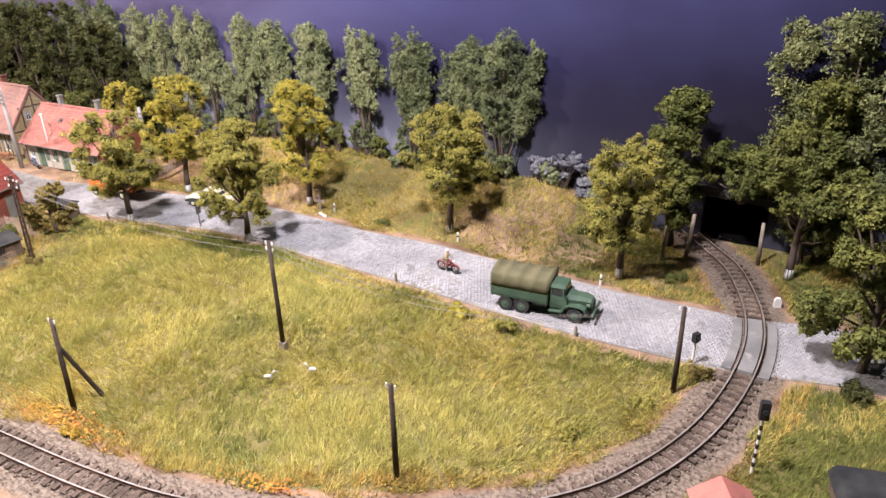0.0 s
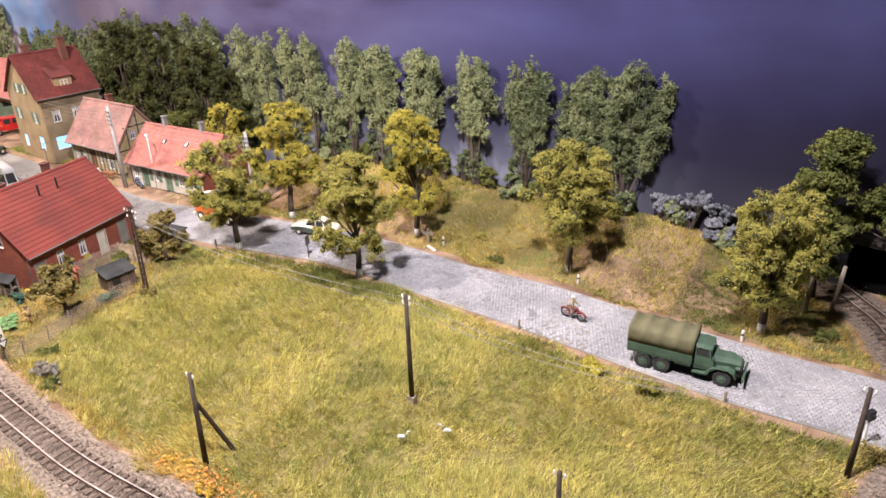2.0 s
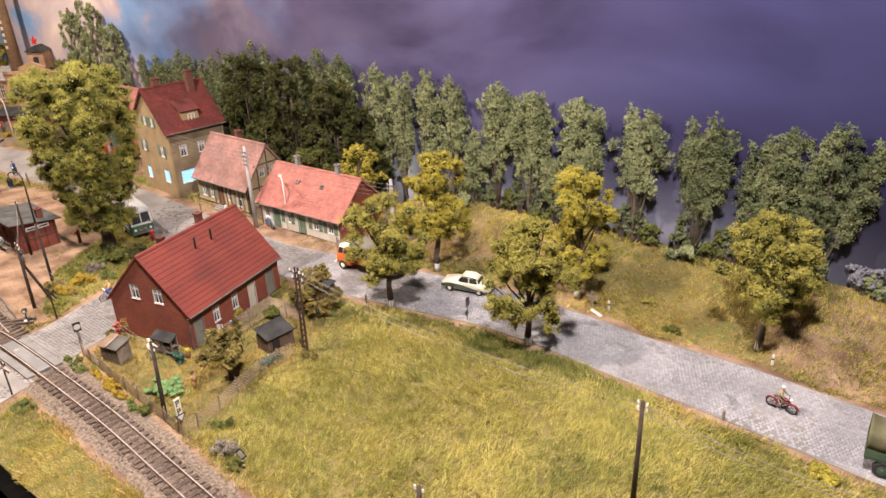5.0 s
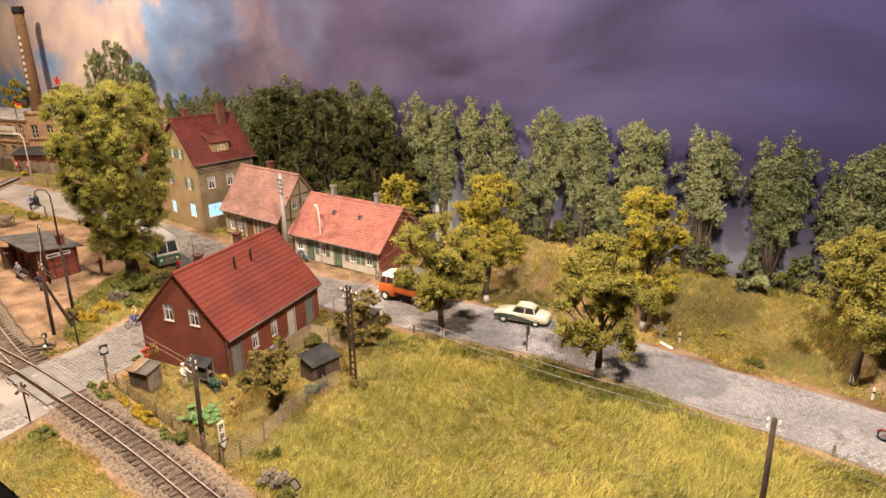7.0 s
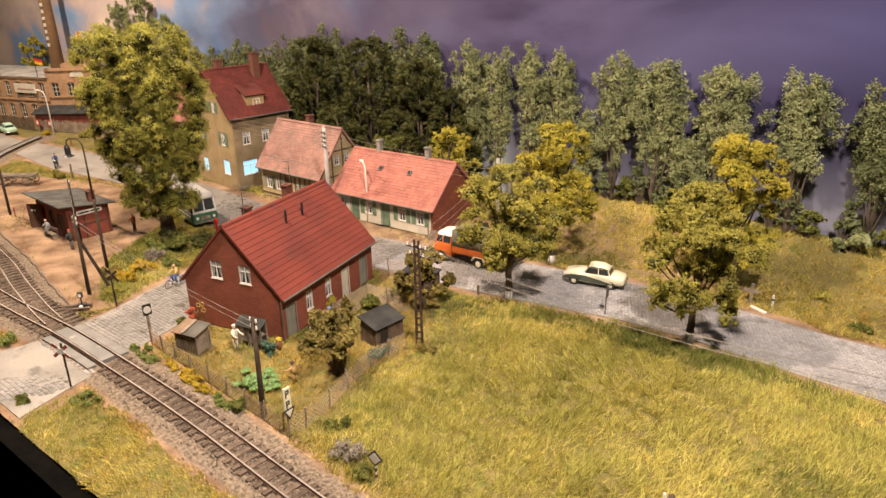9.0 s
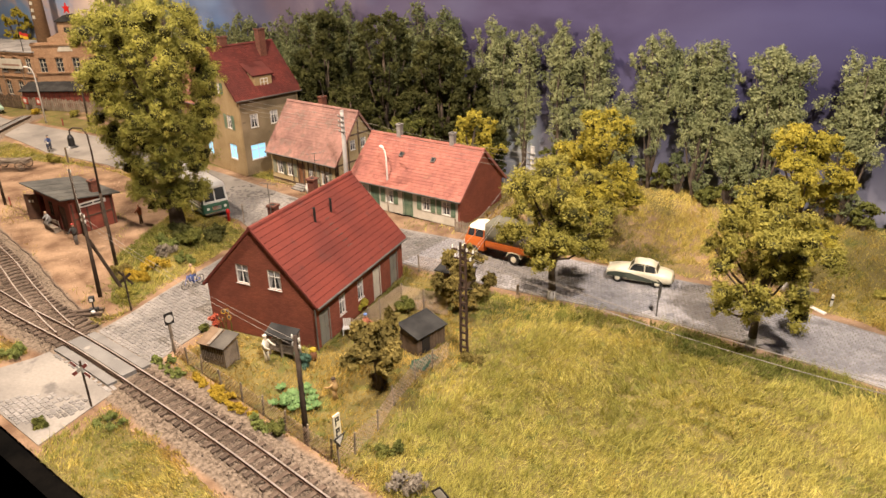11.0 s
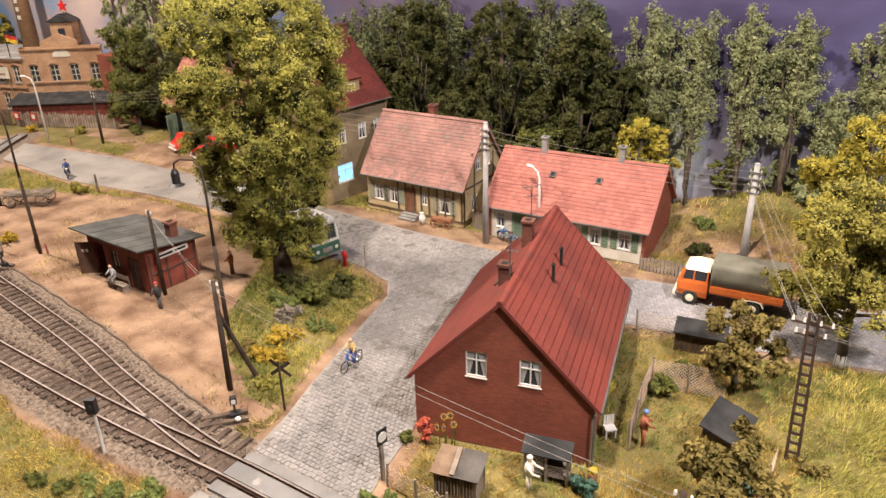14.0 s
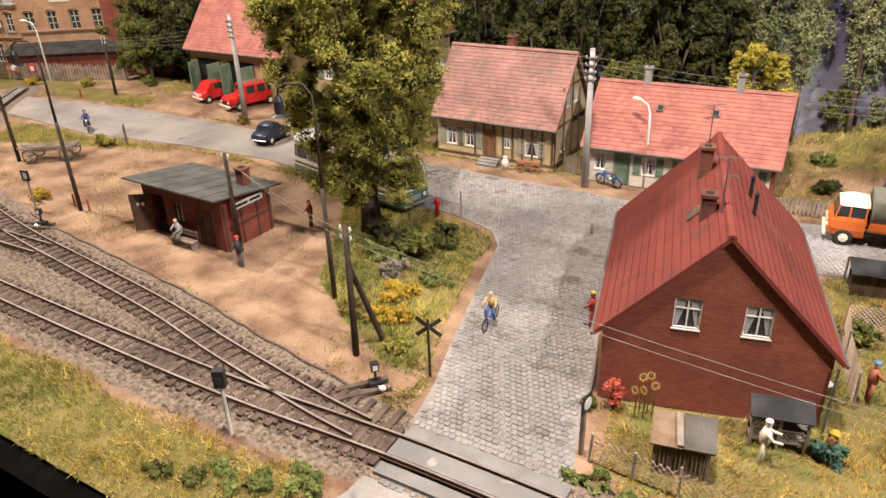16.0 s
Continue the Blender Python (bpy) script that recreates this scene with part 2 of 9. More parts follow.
YARD = [(-150, 18.0), (-104, 19.4), (-97, 19.5), (-88, 18.6), (-80, 17.4), (-73.5, 15.9), (-72.2, 18.5), (-74.5, 18.9), (-78, 20.8), (-81, 23), (-84, 28), (-86, 31.5), (-92, 33.8), (-104, 34.2), (-113, 31), (-128, 26), (-150, 24)]
FORECOURT = [(-121, 41.0), (-101, 41.5), (-89, 41.5), (-63, 42.6), (-57, 42.6), (-57, 41), (-67, 39.2), (-84, 39.5), (-101, 40.2), (-117, 40.4), (-119, 44.6), (-117, 49), (-100, 49), (-100, 41)]


def inside(pts, poly):
    x, y = pts[:, 0], pts[:, 1]
    r = np.zeros(len(pts), bool)
    for (x0, y0), (x1, y1) in zip(poly, poly[1:] + poly[:1]):
        c = (y0 > y) != (y1 > y)
        with np.errstate(divide="ignore", invalid="ignore"):
            r ^= c & (x < (x1 - x0) * (y - y0) / (y1 - y0 + 1e-12) + x0)
    return r


def near_line(pts, line):
    out = np.full(len(pts), 1e9)
    for chunk in np.array_split(np.arange(len(pts)), max(1, len(pts) // 4000)):
        d = pts[chunk][:, None, :] - line[None, ::3, :]
        out[chunk] = np.sqrt((d**2).sum(-1).min(1))
    return out


def near_poly(pts, poly):
    """Distance to a polygon's outline."""
    out = np.full(len(pts), 1e9)
    for a, b in zip(poly, poly[1:] + poly[:1]):
        a, b = np.array(a), np.array(b)
        d = b - a
        t = np.clip(((pts - a) @ d) / (d @ d + 1e-9), 0, 1)
        out = np.minimum(out, np.hypot(*(pts - a - t[:, None] * d).T))
    return out


def wave(pts, f, seed=0.0):
    x, y = pts[:, 0] * f + seed, pts[:, 1] * f - seed
    return (np.sin(x * 1.3 + 2 * np.sin(y * 0.7)) + np.sin(y * 1.7 + 1.5 * np.sin(x * 0.9)) + np.sin((x + y) * 0.8 + seed)) / 3


def height(pts):
    """The ground's height: the bank behind the road, and low swells in the meadow."""
    x, y = pts[:, 0], pts[:, 1]
    bank = np.clip((y - 44.6) / 7.6, 0, 1) ** 1.3 * 2.7 * np.clip((x + 66) / 8, 0, 1) * np.clip((-13 - x) / 6, 0, 1)
    swell = 0.12 * wave(pts, 0.35) + 0.05 * wave(pts, 1.1, 3)
    road = inside(pts, ROAD)
    calm = np.clip(near_poly(pts, ROAD) / 2.5, 0, 1) * ~road * np.clip((np.minimum(near_line(pts, main_line), near_line(pts, side_lines)) - 1.6) / 2.0, 0, 1)
    calm *= np.where((x > -70) | (y > 45), 1.0, 0.25)
    return (bank + swell * calm - 0.05).astype(float)


EDGE = 8.6

# ---- ground, board, backdrop ----
def ground_material():
    m = mat("scatter_ground", (0.12, 0.098, 0.034), (0.19, 0.155, 0.055), 0.95, scale=0.35, fine=9, bump=0.9, spot=(0.11, 0.115, 0.03), spot_at=0.55)
    n, l = m.node_tree.nodes, m.node_tree.links
    hsv = next(x for x in n if x.type == "HUE_SAT")
    grass_in = hsv.inputs["Color"].links[0].from_socket
    up = next(x for x in n if x.type == "VECT_MATH")
    att = n.new("ShaderNodeAttribute")
    att.attribute_name = "zone"
    sep = n.new("ShaderNodeSeparateColor")
    l.new(att.outputs["Color"], sep.inputs[0])

    def tone(a, b, scale):
        t = n.new("ShaderNodeTexNoise")
        t.inputs["Scale"].default_value, t.inputs["Detail"].default_value = scale, 8.0
        l.new(up.outputs[0], t.inputs["Vector"])
        r = n.new("ShaderNodeValToRGB")
        r.color_ramp.elements[0].position, r.color_ramp.elements[1].position = 0.36, 0.64
        r.color_ramp.elements[0].color, r.color_ramp.elements[1].color = (*a, 1), (*b, 1)
        l.new(t.outputs["Fac"], r.inputs[0])
        return r.outputs[0], t.outputs["Fac"]

    sand, edge = tone((0.135, 0.078, 0.047), (0.33, 0.22, 0.143), 0.42)
    gravel, _ = tone((0.10, 0.076, 0.056), (0.235, 0.187, 0.146), 5.0)
    out = grass_in
    for index, colour in ((0, sand), (1, gravel)):
        rag = n.new("ShaderNodeMath")
        rag.operation = "MULTIPLY_ADD"
        rag.inputs[1].default_value, rag.inputs[2].default_value = 0.7, -0.35
        l.new(edge, rag.inputs[0])
        add = n.new("ShaderNodeMath")
        l.new(sep.outputs[index], add.inputs[0])
        l.new(rag.outputs[0], add.inputs[1])
        cut = n.new("ShaderNodeMapRange")
        cut.inputs[1].default_value, cut.inputs[2].default_value = 0.35, 0.6
        l.new(add.outputs[0], cut.inputs[0])
        mx = n.new("ShaderNodeMix")
        mx.data_type = "RGBA"
        l.new(cut.outputs[0], mx.inputs[0])
        l.new(out, mx.inputs[6])
        l.new(colour, mx.inputs[7])
        out = mx.outputs[2]
    l.new(out, hsv.inputs["Color"])
    return m


def build_ground():
    xs, ys = np.arange(-176, 18.1, 0.6), np.r_[np.arange(EDGE, 53.8, 0.55), 54.0]
    gx, gy = np.meshgrid(xs, ys)
    pts = np.c_[gx.ravel(), gy.ravel()]
    z = height(pts)
    dt = np.minimum(near_line(pts, main_line), near_line(pts, side_lines))
    z = z + 0.06 * np.clip((2.2 - dt) / 0.8, 0, 1)
    w = len(xs)
    i = np.arange(len(pts)).reshape(len(ys), w)
    faces = np.stack([i[:-1, :-1], i[:-1, 1:], i[1:, 1:], i[1:, :-1]], -1).reshape(-1, 4)
    ob = mesh_np("ground", np.c_[pts, z], faces, ground_material(), None, "sandy earth and dry grass of a model landscape", "ground", "structure", True)
    dr = np.where(inside(pts, ROAD), 0, near_poly(pts, ROAD))
    sand = np.clip(1.15 - dr / 1.3, 0, 1)
    sand = np.maximum(sand, inside(pts, YARD) * 1.0)
    sand = np.maximum(sand, inside(pts, FORECOURT) * 1.0)
    sand = np.maximum(sand, np.clip(1 - (dt - 1.9) / 1.1, 0, 1) * 0.9)
    sand = np.maximum(sand, np.clip(0.55 * wave(pts, 0.22, 9) + 0.32, 0, 0.8) * (pts[:, 1] > 44))
    gravel = np.clip(1.9 - dt / 1.35, 0, 1)
    col = np.c_[sand, gravel, 0 * sand, 0 * sand + 1].astype(np.float32)
    a = ob.data.attributes.new("zone", "FLOAT_COLOR", "POINT")
    a.data.foreach_set("color", col.ravel())
    return ob


build_ground()
bm = bmn()
box(bm, -176, 18, EDGE - 0.9, EDGE - 0.003, -14, -0.25)
part("board_fascia", bm, mat("black_board", (0.003, 0.003, 0.003), (0.006, 0.0055, 0.005), 1.0, spec=0.0), None, "matt black front board of the layout", bevel=0.06, cat="board", kind="structure")
bm = bmn()
box(bm, -176, 18, EDGE, 56, -14, -1.2)
part("baseboard", bm, mat("black_board", (0, 0, 0), (0, 0, 0)), None, "plywood base of the layout, painted black", cat="board", kind="structure")
bm = bmn()
box(bm, -420, 260, -330, 120, -92, -88)
part("floor", bm, mat("hall_floor", (0.03, 0.03, 0.033), (0.05, 0.048, 0.045), 0.5), None, "dark floor of the exhibition hall", cat="floor", kind="structure")


def sky_material():
    m = bpy.data.materials.new("painted_sky")
    m.use_nodes = True
    n, l = m.node_tree.nodes, m.node_tree.links
    sh = n["Principled BSDF"]
    sh.inputs["Roughness"].default_value, sh.inputs["Specular IOR Level"].default_value = 0.75, 0.15
    tc = n.new("ShaderNodeTexCoord")
    up = n.new("ShaderNodeVectorMath")
    up.operation = "SCALE"
    up.inputs["Scale"].default_value = 87.0
    l.new(tc.outputs["Object"], up.inputs[0])
    sep = n.new("ShaderNodeSeparateXYZ")
    l.new(up.outputs[0], sep.inputs[0])

    def ramp(src, lo, hi, stops):
        r = n.new("ShaderNodeMapRange")
        r.inputs[1].default_value, r.inputs[2].default_value = lo, hi
        l.new(src, r.inputs[0])
        c = n.new("ShaderNodeValToRGB")
        while len(c.color_ramp.elements) < len(stops):
            c.color_ramp.elements.new(0.5)
        for e, (p, k) in zip(c.color_ramp.elements, stops):
            e.position, e.color = p, (*k, 1)
        l.new(r.outputs[0], c.inputs[0])
        return c.outputs[0]

    def clouds(scale, stretch, detail, seed):
        mp = n.new("ShaderNodeMapping")
        mp.inputs["Scale"].default_value, mp.inputs["Location"].default_value = (stretch, 1, 1), (seed, 0, seed)
        l.new(up.outputs[0], mp.inputs[0])
        t = n.new("ShaderNodeTexNoise")
        t.inputs["Scale"].default_value, t.inputs["Detail"].default_value, t.inputs["Distortion"].default_value = scale, detail, 0.35
        l.new(mp.outputs[0], t.inputs["Vector"])
        return t.outputs["Fac"]

    def mixed(fac, a, b):
        x = n.new("ShaderNodeMix")
        x.data_type = "RGBA"
        l.new(fac, x.inputs[0])
        l.new(a, x.inputs[6])
        l.new(b, x.inputs[7])
        return x.outputs[2]

    fair = ramp(clouds(0.055, 0.8, 7, 3.0), 0.36, 0.66, [(0.0, (0.10, 0.23, 0.45)), (0.38, (0.20, 0.32, 0.52)), (0.52, (0.43, 0.36, 0.38)), (1.0, (0.70, 0.57, 0.46))])
    storm_cut = ramp(clouds(0.05, 0.7, 7, 11.0), 0.43, 0.53, [(0, (0, 0, 0)), (1, (1, 1, 1))])
    violet = ramp(clouds(0.08, 0.6, 7, 5.0), 0.38, 0.62, [(0, (0.035, 0.027, 0.043)), (0.45, (0.064, 0.05, 0.075)), (1, (0.17, 0.135, 0.17))])
    calm = n.new("ShaderNodeMath")
    calm.operation = "MULTIPLY"
    l.new(storm_cut, calm.inputs[0])
    l.new(ramp(sep.outputs["X"], -135, -85, [(0, (0.15, 0.15, 0.15)), (1, (1, 1, 1))]), calm.inputs[1])
    left = mixed(calm.outputs[0], fair, violet)
    storm = ramp(sep.outputs["X"], -100, 10, [(0, (0.13, 0.105, 0.16)), (0.40, (0.13, 0.12, 0.23)), (0.62, (0.07, 0.072, 0.19)), (0.80, (0.036, 0.038, 0.11)), (1, (0.020, 0.017, 0.045))])
    dark = ramp(clouds(0.05, 0.6, 7, 21.0), 0.36, 0.66, [(0, (0.018, 0.016, 0.036)), (0.5, (0.036, 0.038, 0.095)), (1, (0.065, 0.073, 0.17))])
    half = n.new("ShaderNodeValue")
    half.outputs[0].default_value = 0.5
    right = mixed(half.outputs[0], storm, dark)
    wob = n.new("ShaderNodeMath")
    wob.operation = "MULTIPLY_ADD"
    wob.inputs[1].default_value = 75.0
    l.new(clouds(0.03, 1, 5, 31.0), wob.inputs[0])
    l.new(sep.outputs["X"], wob.inputs[2])
    side = ramp(wob.outputs[0], -84, -38, [(0, (0, 0, 0)), (1, (1, 1, 1))])
    # the storm darkens towards the horizon in the east
    murk = n.new("ShaderNodeMix")
    murk.data_type, murk.blend_type = "RGBA", "MULTIPLY"
    l.new(ramp(sep.outputs["X"], -58, -22, [(0, (0, 0, 0)), (1, (1, 1, 1))]), murk.inputs[0])
    l.new(right, murk.inputs[6])
    drift = n.new("ShaderNodeMath")
    drift.operation = "MULTIPLY_ADD"
    drift.inputs[1].default_value = 9.0
    l.new(clouds(0.06, 0.4, 4, 57.0), drift.inputs[0])
    l.new(sep.outputs["Z"], drift.inputs[2])
    l.new(ramp(drift.outputs[0], 9, 23, [(0, (0.20, 0.15, 0.15)), (0.45, (0.33, 0.27, 0.29)), (1, (0.92, 0.92, 0.98))]), murk.inputs[7])
    sky = mixed(side, left, murk.outputs[2])
    haze = ramp(sep.outputs["Z"], 1, 12, [(0, (0.9, 0.9, 0.9)), (0.3, (0.6, 0.6, 0.6)), (0.62, (0.15, 0.15, 0.15)), (1, (0, 0, 0))])
    pale = n.new("ShaderNodeRGB")
    pale.outputs[0].default_value = (0.27, 0.28, 0.35, 1)
    west = ramp(sep.outputs["X"], -34, -18, [(0, (1, 1, 1)), (1, (0.15, 0.15, 0.15))])
    mul = n.new("ShaderNodeMath")
    mul.operation = "MULTIPLY"
    l.new(haze, mul.inputs[0])
    l.new(west, mul.inputs[1])
    billow = n.new("ShaderNodeMix")
    billow.data_type, billow.blend_type = "RGBA", "MULTIPLY"
    l.new(ramp(sep.outputs["X"], -140, -22, [(0, (0.1, 0.1, 0.1)), (0.32, (1, 1, 1)), (0.66, (1, 1, 1)), (1, (0.6, 0.6, 0.6))]), billow.inputs[0])
    l.new(sky, billow.inputs[6])
    l.new(ramp(clouds(0.075, 0.55, 9, 43.0), 0.38, 0.62, [(0, (0.42, 0.37, 0.42)), (0.45, (0.78, 0.73, 0.78)), (1, (1.08, 1.08, 1.08))]), billow.inputs[7])
    # a pale painted lake glimpsed between the poplars
    spot = n.new("ShaderNodeVectorMath")
    spot.operation = "DISTANCE"
    flat_ = n.new("ShaderNodeCombineXYZ")
    l.new(sep.outputs["X"], flat_.inputs[0])
    low_ = n.new("ShaderNodeMath")
    low_.operation = "MULTIPLY"
    low_.inputs[1].default_value = 0.55
    l.new(sep.outputs["Z"], low_.inputs[0])
    l.new(low_.outputs[0], flat_.inputs[2])
    l.new(flat_.outputs[0], spot.inputs[0])
    spot.inputs[1].default_value = (-64.6, 0, 2.4)
    shore = ramp(spot.outputs["Value"], 1.0, 2.4, [(0, (0.85, 0.85, 0.85)), (1, (0, 0, 0))])
    lake = n.new("ShaderNodeRGB")
    lake.outputs[0].default_value = (0.50, 0.56, 0.62, 1)
    painted = mixed(mul.outputs[0], billow.outputs[2], pale.outputs[0])
    l.new(mixed(shore, painted, lake.outputs[0]), sh.inputs["Base Color"])
    return m


SKY = sky_material()
bm = bmn()
for x0, x1, z0, z1 in ((-300, -7.6, -3, 70), (-7.6, -3.0, 3.7, 70), (-3.0, 60, -3, 70)):
    box(bm, x0, x1, 54, 54.6, z0, z1)
part("backdrop", bm, SKY, None, "painted backdrop board with a stormy violet sky", cat="backdrop", kind="structure")
# added box behind the tunnel mouth, painted black for the darkness of the hole
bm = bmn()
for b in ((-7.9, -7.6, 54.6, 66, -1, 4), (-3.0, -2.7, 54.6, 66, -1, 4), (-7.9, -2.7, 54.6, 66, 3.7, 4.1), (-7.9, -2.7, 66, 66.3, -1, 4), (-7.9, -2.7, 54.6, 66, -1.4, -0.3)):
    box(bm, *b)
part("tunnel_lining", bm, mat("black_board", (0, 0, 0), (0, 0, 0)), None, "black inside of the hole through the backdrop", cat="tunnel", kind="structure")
bm = bmn()
prism(bm, [(-8.6, 3.3), (-8.6, 4.2), (-7.5, 4.35), (-5.5, 4.15), (-3.2, 4.1), (-2.2, 3.9), (-2.2, 3.2), (-3.1, 3.25), (-3.3, 3.5), (-5.4, 3.62), (-7.4, 3.7), (-7.6, 3.3)], 53.2, 53.95)
part("tunnel_lintel", bm, mat("dark_rock", (0.03, 0.028, 0.025), (0.06, 0.05, 0.045), 0.95, bump=0.8), None, "dark lintel over the tunnel mouth", bevel=0.08, cat="lintel", kind="structure")

# ---- roads ----
COBBLE = mat("granite_setts", (0.245, 0.243, 0.258), (0.345, 0.342, 0.355), 0.75, scale=0.25, fine=30, bump=0.3, island=0.13, obj=0.12, spot=(0.21, 0.208, 0.215), spot_at=0.58)
# Western setts: dusty tint plus a darker tone standing in for dimmer light.
DIM_DUSTY = mat("dim_dusty_setts", (0.16, 0.154, 0.15), (0.262, 0.252, 0.244), 0.8, scale=0.25, fine=30, bump=0.3, island=0.16, obj=0.14, spot=(0.15, 0.14, 0.13), spot_at=0.55)
ROADBED = mat("road_dust", (0.175, 0.165, 0.155), (0.29, 0.272, 0.25), 0.9, scale=0.2, fine=6, bump=0.3, spot=(0.15, 0.142, 0.135), spot_at=0.62)


def build_road():
    bm = bmn()
    top = [bm.verts.new((x, y, 0.0)) for x, y in ROAD]
    low = [bm.verts.new((x, y, -0.4)) for x, y in ROAD]
    bm.faces.new(top)
    for i in range(len(ROAD)):
        j = (i + 1) % len(ROAD)
        bm.faces.new((top[i], top[j], low[j], low[i]))
    bmesh.ops.triangulate(bm, faces=bm.faces[:])
    road = part("road", bm, ROADBED, None, "grey cobbled road with dusty worn patches", cat="road", kind="structure")
    step = 0.245
    xs, ys = np.arange(-104, 13, step), np.arange(9.2, 45.4, step)
    gx, gy = np.meshgrid(xs, ys)
    row = np.arange(len(ys))[:, None] % 2
    gx = gx + row * step / 2
    pts = np.c_[gx.ravel(), gy.ravel()]
    pts += rng.normal(0, 0.012, pts.shape)
    ok = inside(pts, ROAD) & (near_poly(pts, ROAD) > 0.16) & (near_line(pts, main_line) > 1.0)
    ok &= ~((pts[:, 1] < 13.2) & (wave(pts, 0.5, 2) > -0.55))
    ok &= rng.random(len(pts)) > np.clip(0.6 * wave(pts, 0.33, 4) - 0.22 + 0.35 * ((pts[:, 1] < 20) & (wave(pts, 0.7, 8) > 0.1)), 0, 0.7)
    ok &= (pts[:, 0] > -78) | (rng.random(len(pts)) < np.clip((pts[:, 0] + 88) / 10, 0, 1))
    pts = pts[ok]
    near = (pts[:, 0] > -70.4) & (pts[:, 0] < -66.6) & (pts[:, 1] > 16.6) & (pts[:, 1] < 21.6)
    near &= np.cumsum(near) <= 290

    def sett(p, h, s):
        q = np.array([(-1, -1), (1, -1), (1, 1), (-1, 1)])
        lowr = np.concatenate([p[:, None] + q * s[:, None, None] * 0.5, np.full((len(p), 4, 1), -0.02)], 2)
        upr = np.concatenate([p[:, None] + q * s[:, None, None] * 0.40, h[:, None, None] + rng.normal(0, 0.006, (len(p), 4, 1))], 2)
        v = np.concatenate([lowr, upr], 1).reshape(-1, 3)
        f = np.array([(4, 5, 6, 7), (0, 1, 5, 4), (1, 2, 6, 5), (2, 3, 7, 6), (3, 0, 4, 7)])
        return v, (np.arange(len(p))[:, None, None] * 8 + f).reshape(-1, 4)

    far = pts[~near]
    west = far[:, 0] < -62.5
    for name, sel, m in (("setts", ~west, COBBLE), ("street_setts", west, DIM_DUSTY)):
        v, f = sett(far[sel], 0.035 + rng.normal(0, 0.009, sel.sum()), rng.uniform(0.2, 0.25, sel.sum()))
        mesh_np(name, v, f, m, road, "grey granite setts" if m is COBBLE else "dusty brownish-grey setts", kind="stuff")
    kinds = []
    for i in range(5):
        v, f = sett(np.zeros((1, 2)), np.array([0.045]), np.array([0.2 + 0.012 * i]))
        kinds.append(mesh_np("sett", v, f, DIM_DUSTY, road))
    base = kinds[:]
    for i, p in enumerate(pts[near]):
        o = base[i % 5]
        if i >= 5:
            o = new("sett", base[i % 5].data)
            o.parent = road
        o.location = (p[0] * S, p[1] * S, rng.normal(0, 0.008) * S)
    return road


build_road()

# ---- tracks ----
RAIL = mat("rail_steel", (0.10, 0.06, 0.043), (0.165, 0.105, 0.075), 0.5, 0.5, scale=0.6, fine=20, bump=0.2)
RAILTOP = mat("rail_head", (0.27, 0.24, 0.21), (0.40, 0.36, 0.33), 0.35, 0.4, scale=1.0, bump=0.05)
SLEEPER = mat("sleeper_wood", (0.06, 0.042, 0.032), (0.12, 0.088, 0.068), 0.9, scale=1.5, fine=12, bump=0.6, obj=0.3)
GAUGE = 1.04


def offset(line, d):
    t = np.gradient(line, axis=0)
    t /= np.hypot(*t.T)[:, None]
    return line + d * np.c_[-t[:, 1], t[:, 0]]


def ribbon(bm, line, half, z0, z1):
    """A bar of box section along a line."""
    a, b = offset(line, half), offset(line, -half)
    prev = None
    for p, q in zip(a, b):
        ring = [bm.verts.new((p[0], p[1], z0)), bm.verts.new((p[0], p[1], z1)), bm.verts.new((q[0], q[1], z1)), bm.verts.new((q[0], q[1], z0))]
        if prev:
            for k in range(4):
                bm.faces.new((prev[k], prev[(k + 1) % 4], ring[(k + 1) % 4], ring[k]))
        else:
            bm.faces.new(ring)
        prev = ring
    bm.faces.new(prev[::-1])


def build_track(line, label, skip=None):
    track = thing("track", 0, 0, 0, 0, label, "railway track", "", "structure")
    for side in (1, -1):
        bm = bmn()
        r = offset(line[::3], side * GAUGE / 2)
        ribbon(bm, r, 0.075, 0.15, 0.18)
        ribbon(bm, r, 0.025, 0.18, 0.27)
        ribbon(bm, r, 0.047, 0.27, 0.315)
        rail = part("rail", bm, RAIL, track, "rusty steel rail")
        bm = bmn()
        ribbon(bm, r, 0.04, 0.315, 0.328)
        part("rail_head", bm, RAILTOP, rail, "polished running surface")
    bm = bmn()
    box(bm, -0.125, 0.125, -0.98, 0.98, 0.0, 0.15)
    first = part("sleeper", bm, SLEEPER, track, bevel=0.015)
    mid = spline(line[::8], 0.64)
    tang = np.gradient(mid, axis=0)
    o = None
    for p, t in zip(mid, tang):
        if skip and skip(p):
            continue
        o = first if o is None else new("sleeper", first.data)
        o.parent = track
        o.matrix_basis = pose((p[0] + rng.normal(0, 0.02)) * S, p[1] * S, (0.01 + rng.normal(0, 0.006)) * S, 0, 0, math.degrees(math.atan2(t[1], t[0])) + rng.normal(0, 1.2))
    return track


on_cross = lambda p: (-71.0 < p[0] < -64.8 and p[1] < 16) or (36.4 < p[1] < 42.6 and p[0] > -4)
build_track(main_line, "narrow-gauge track with rusty rails on dark wooden sleepers", on_cross)
build_track(branch_line[: int(len(branch_line) * 0.985)], "siding track curving off from the turnout beside the station hut", lambda p: p[0] > -77.5 or p[0] < -114.5)
build_track(siding_line, "straight siding track beside the station yard", lambda p: p[0] > -100.5)
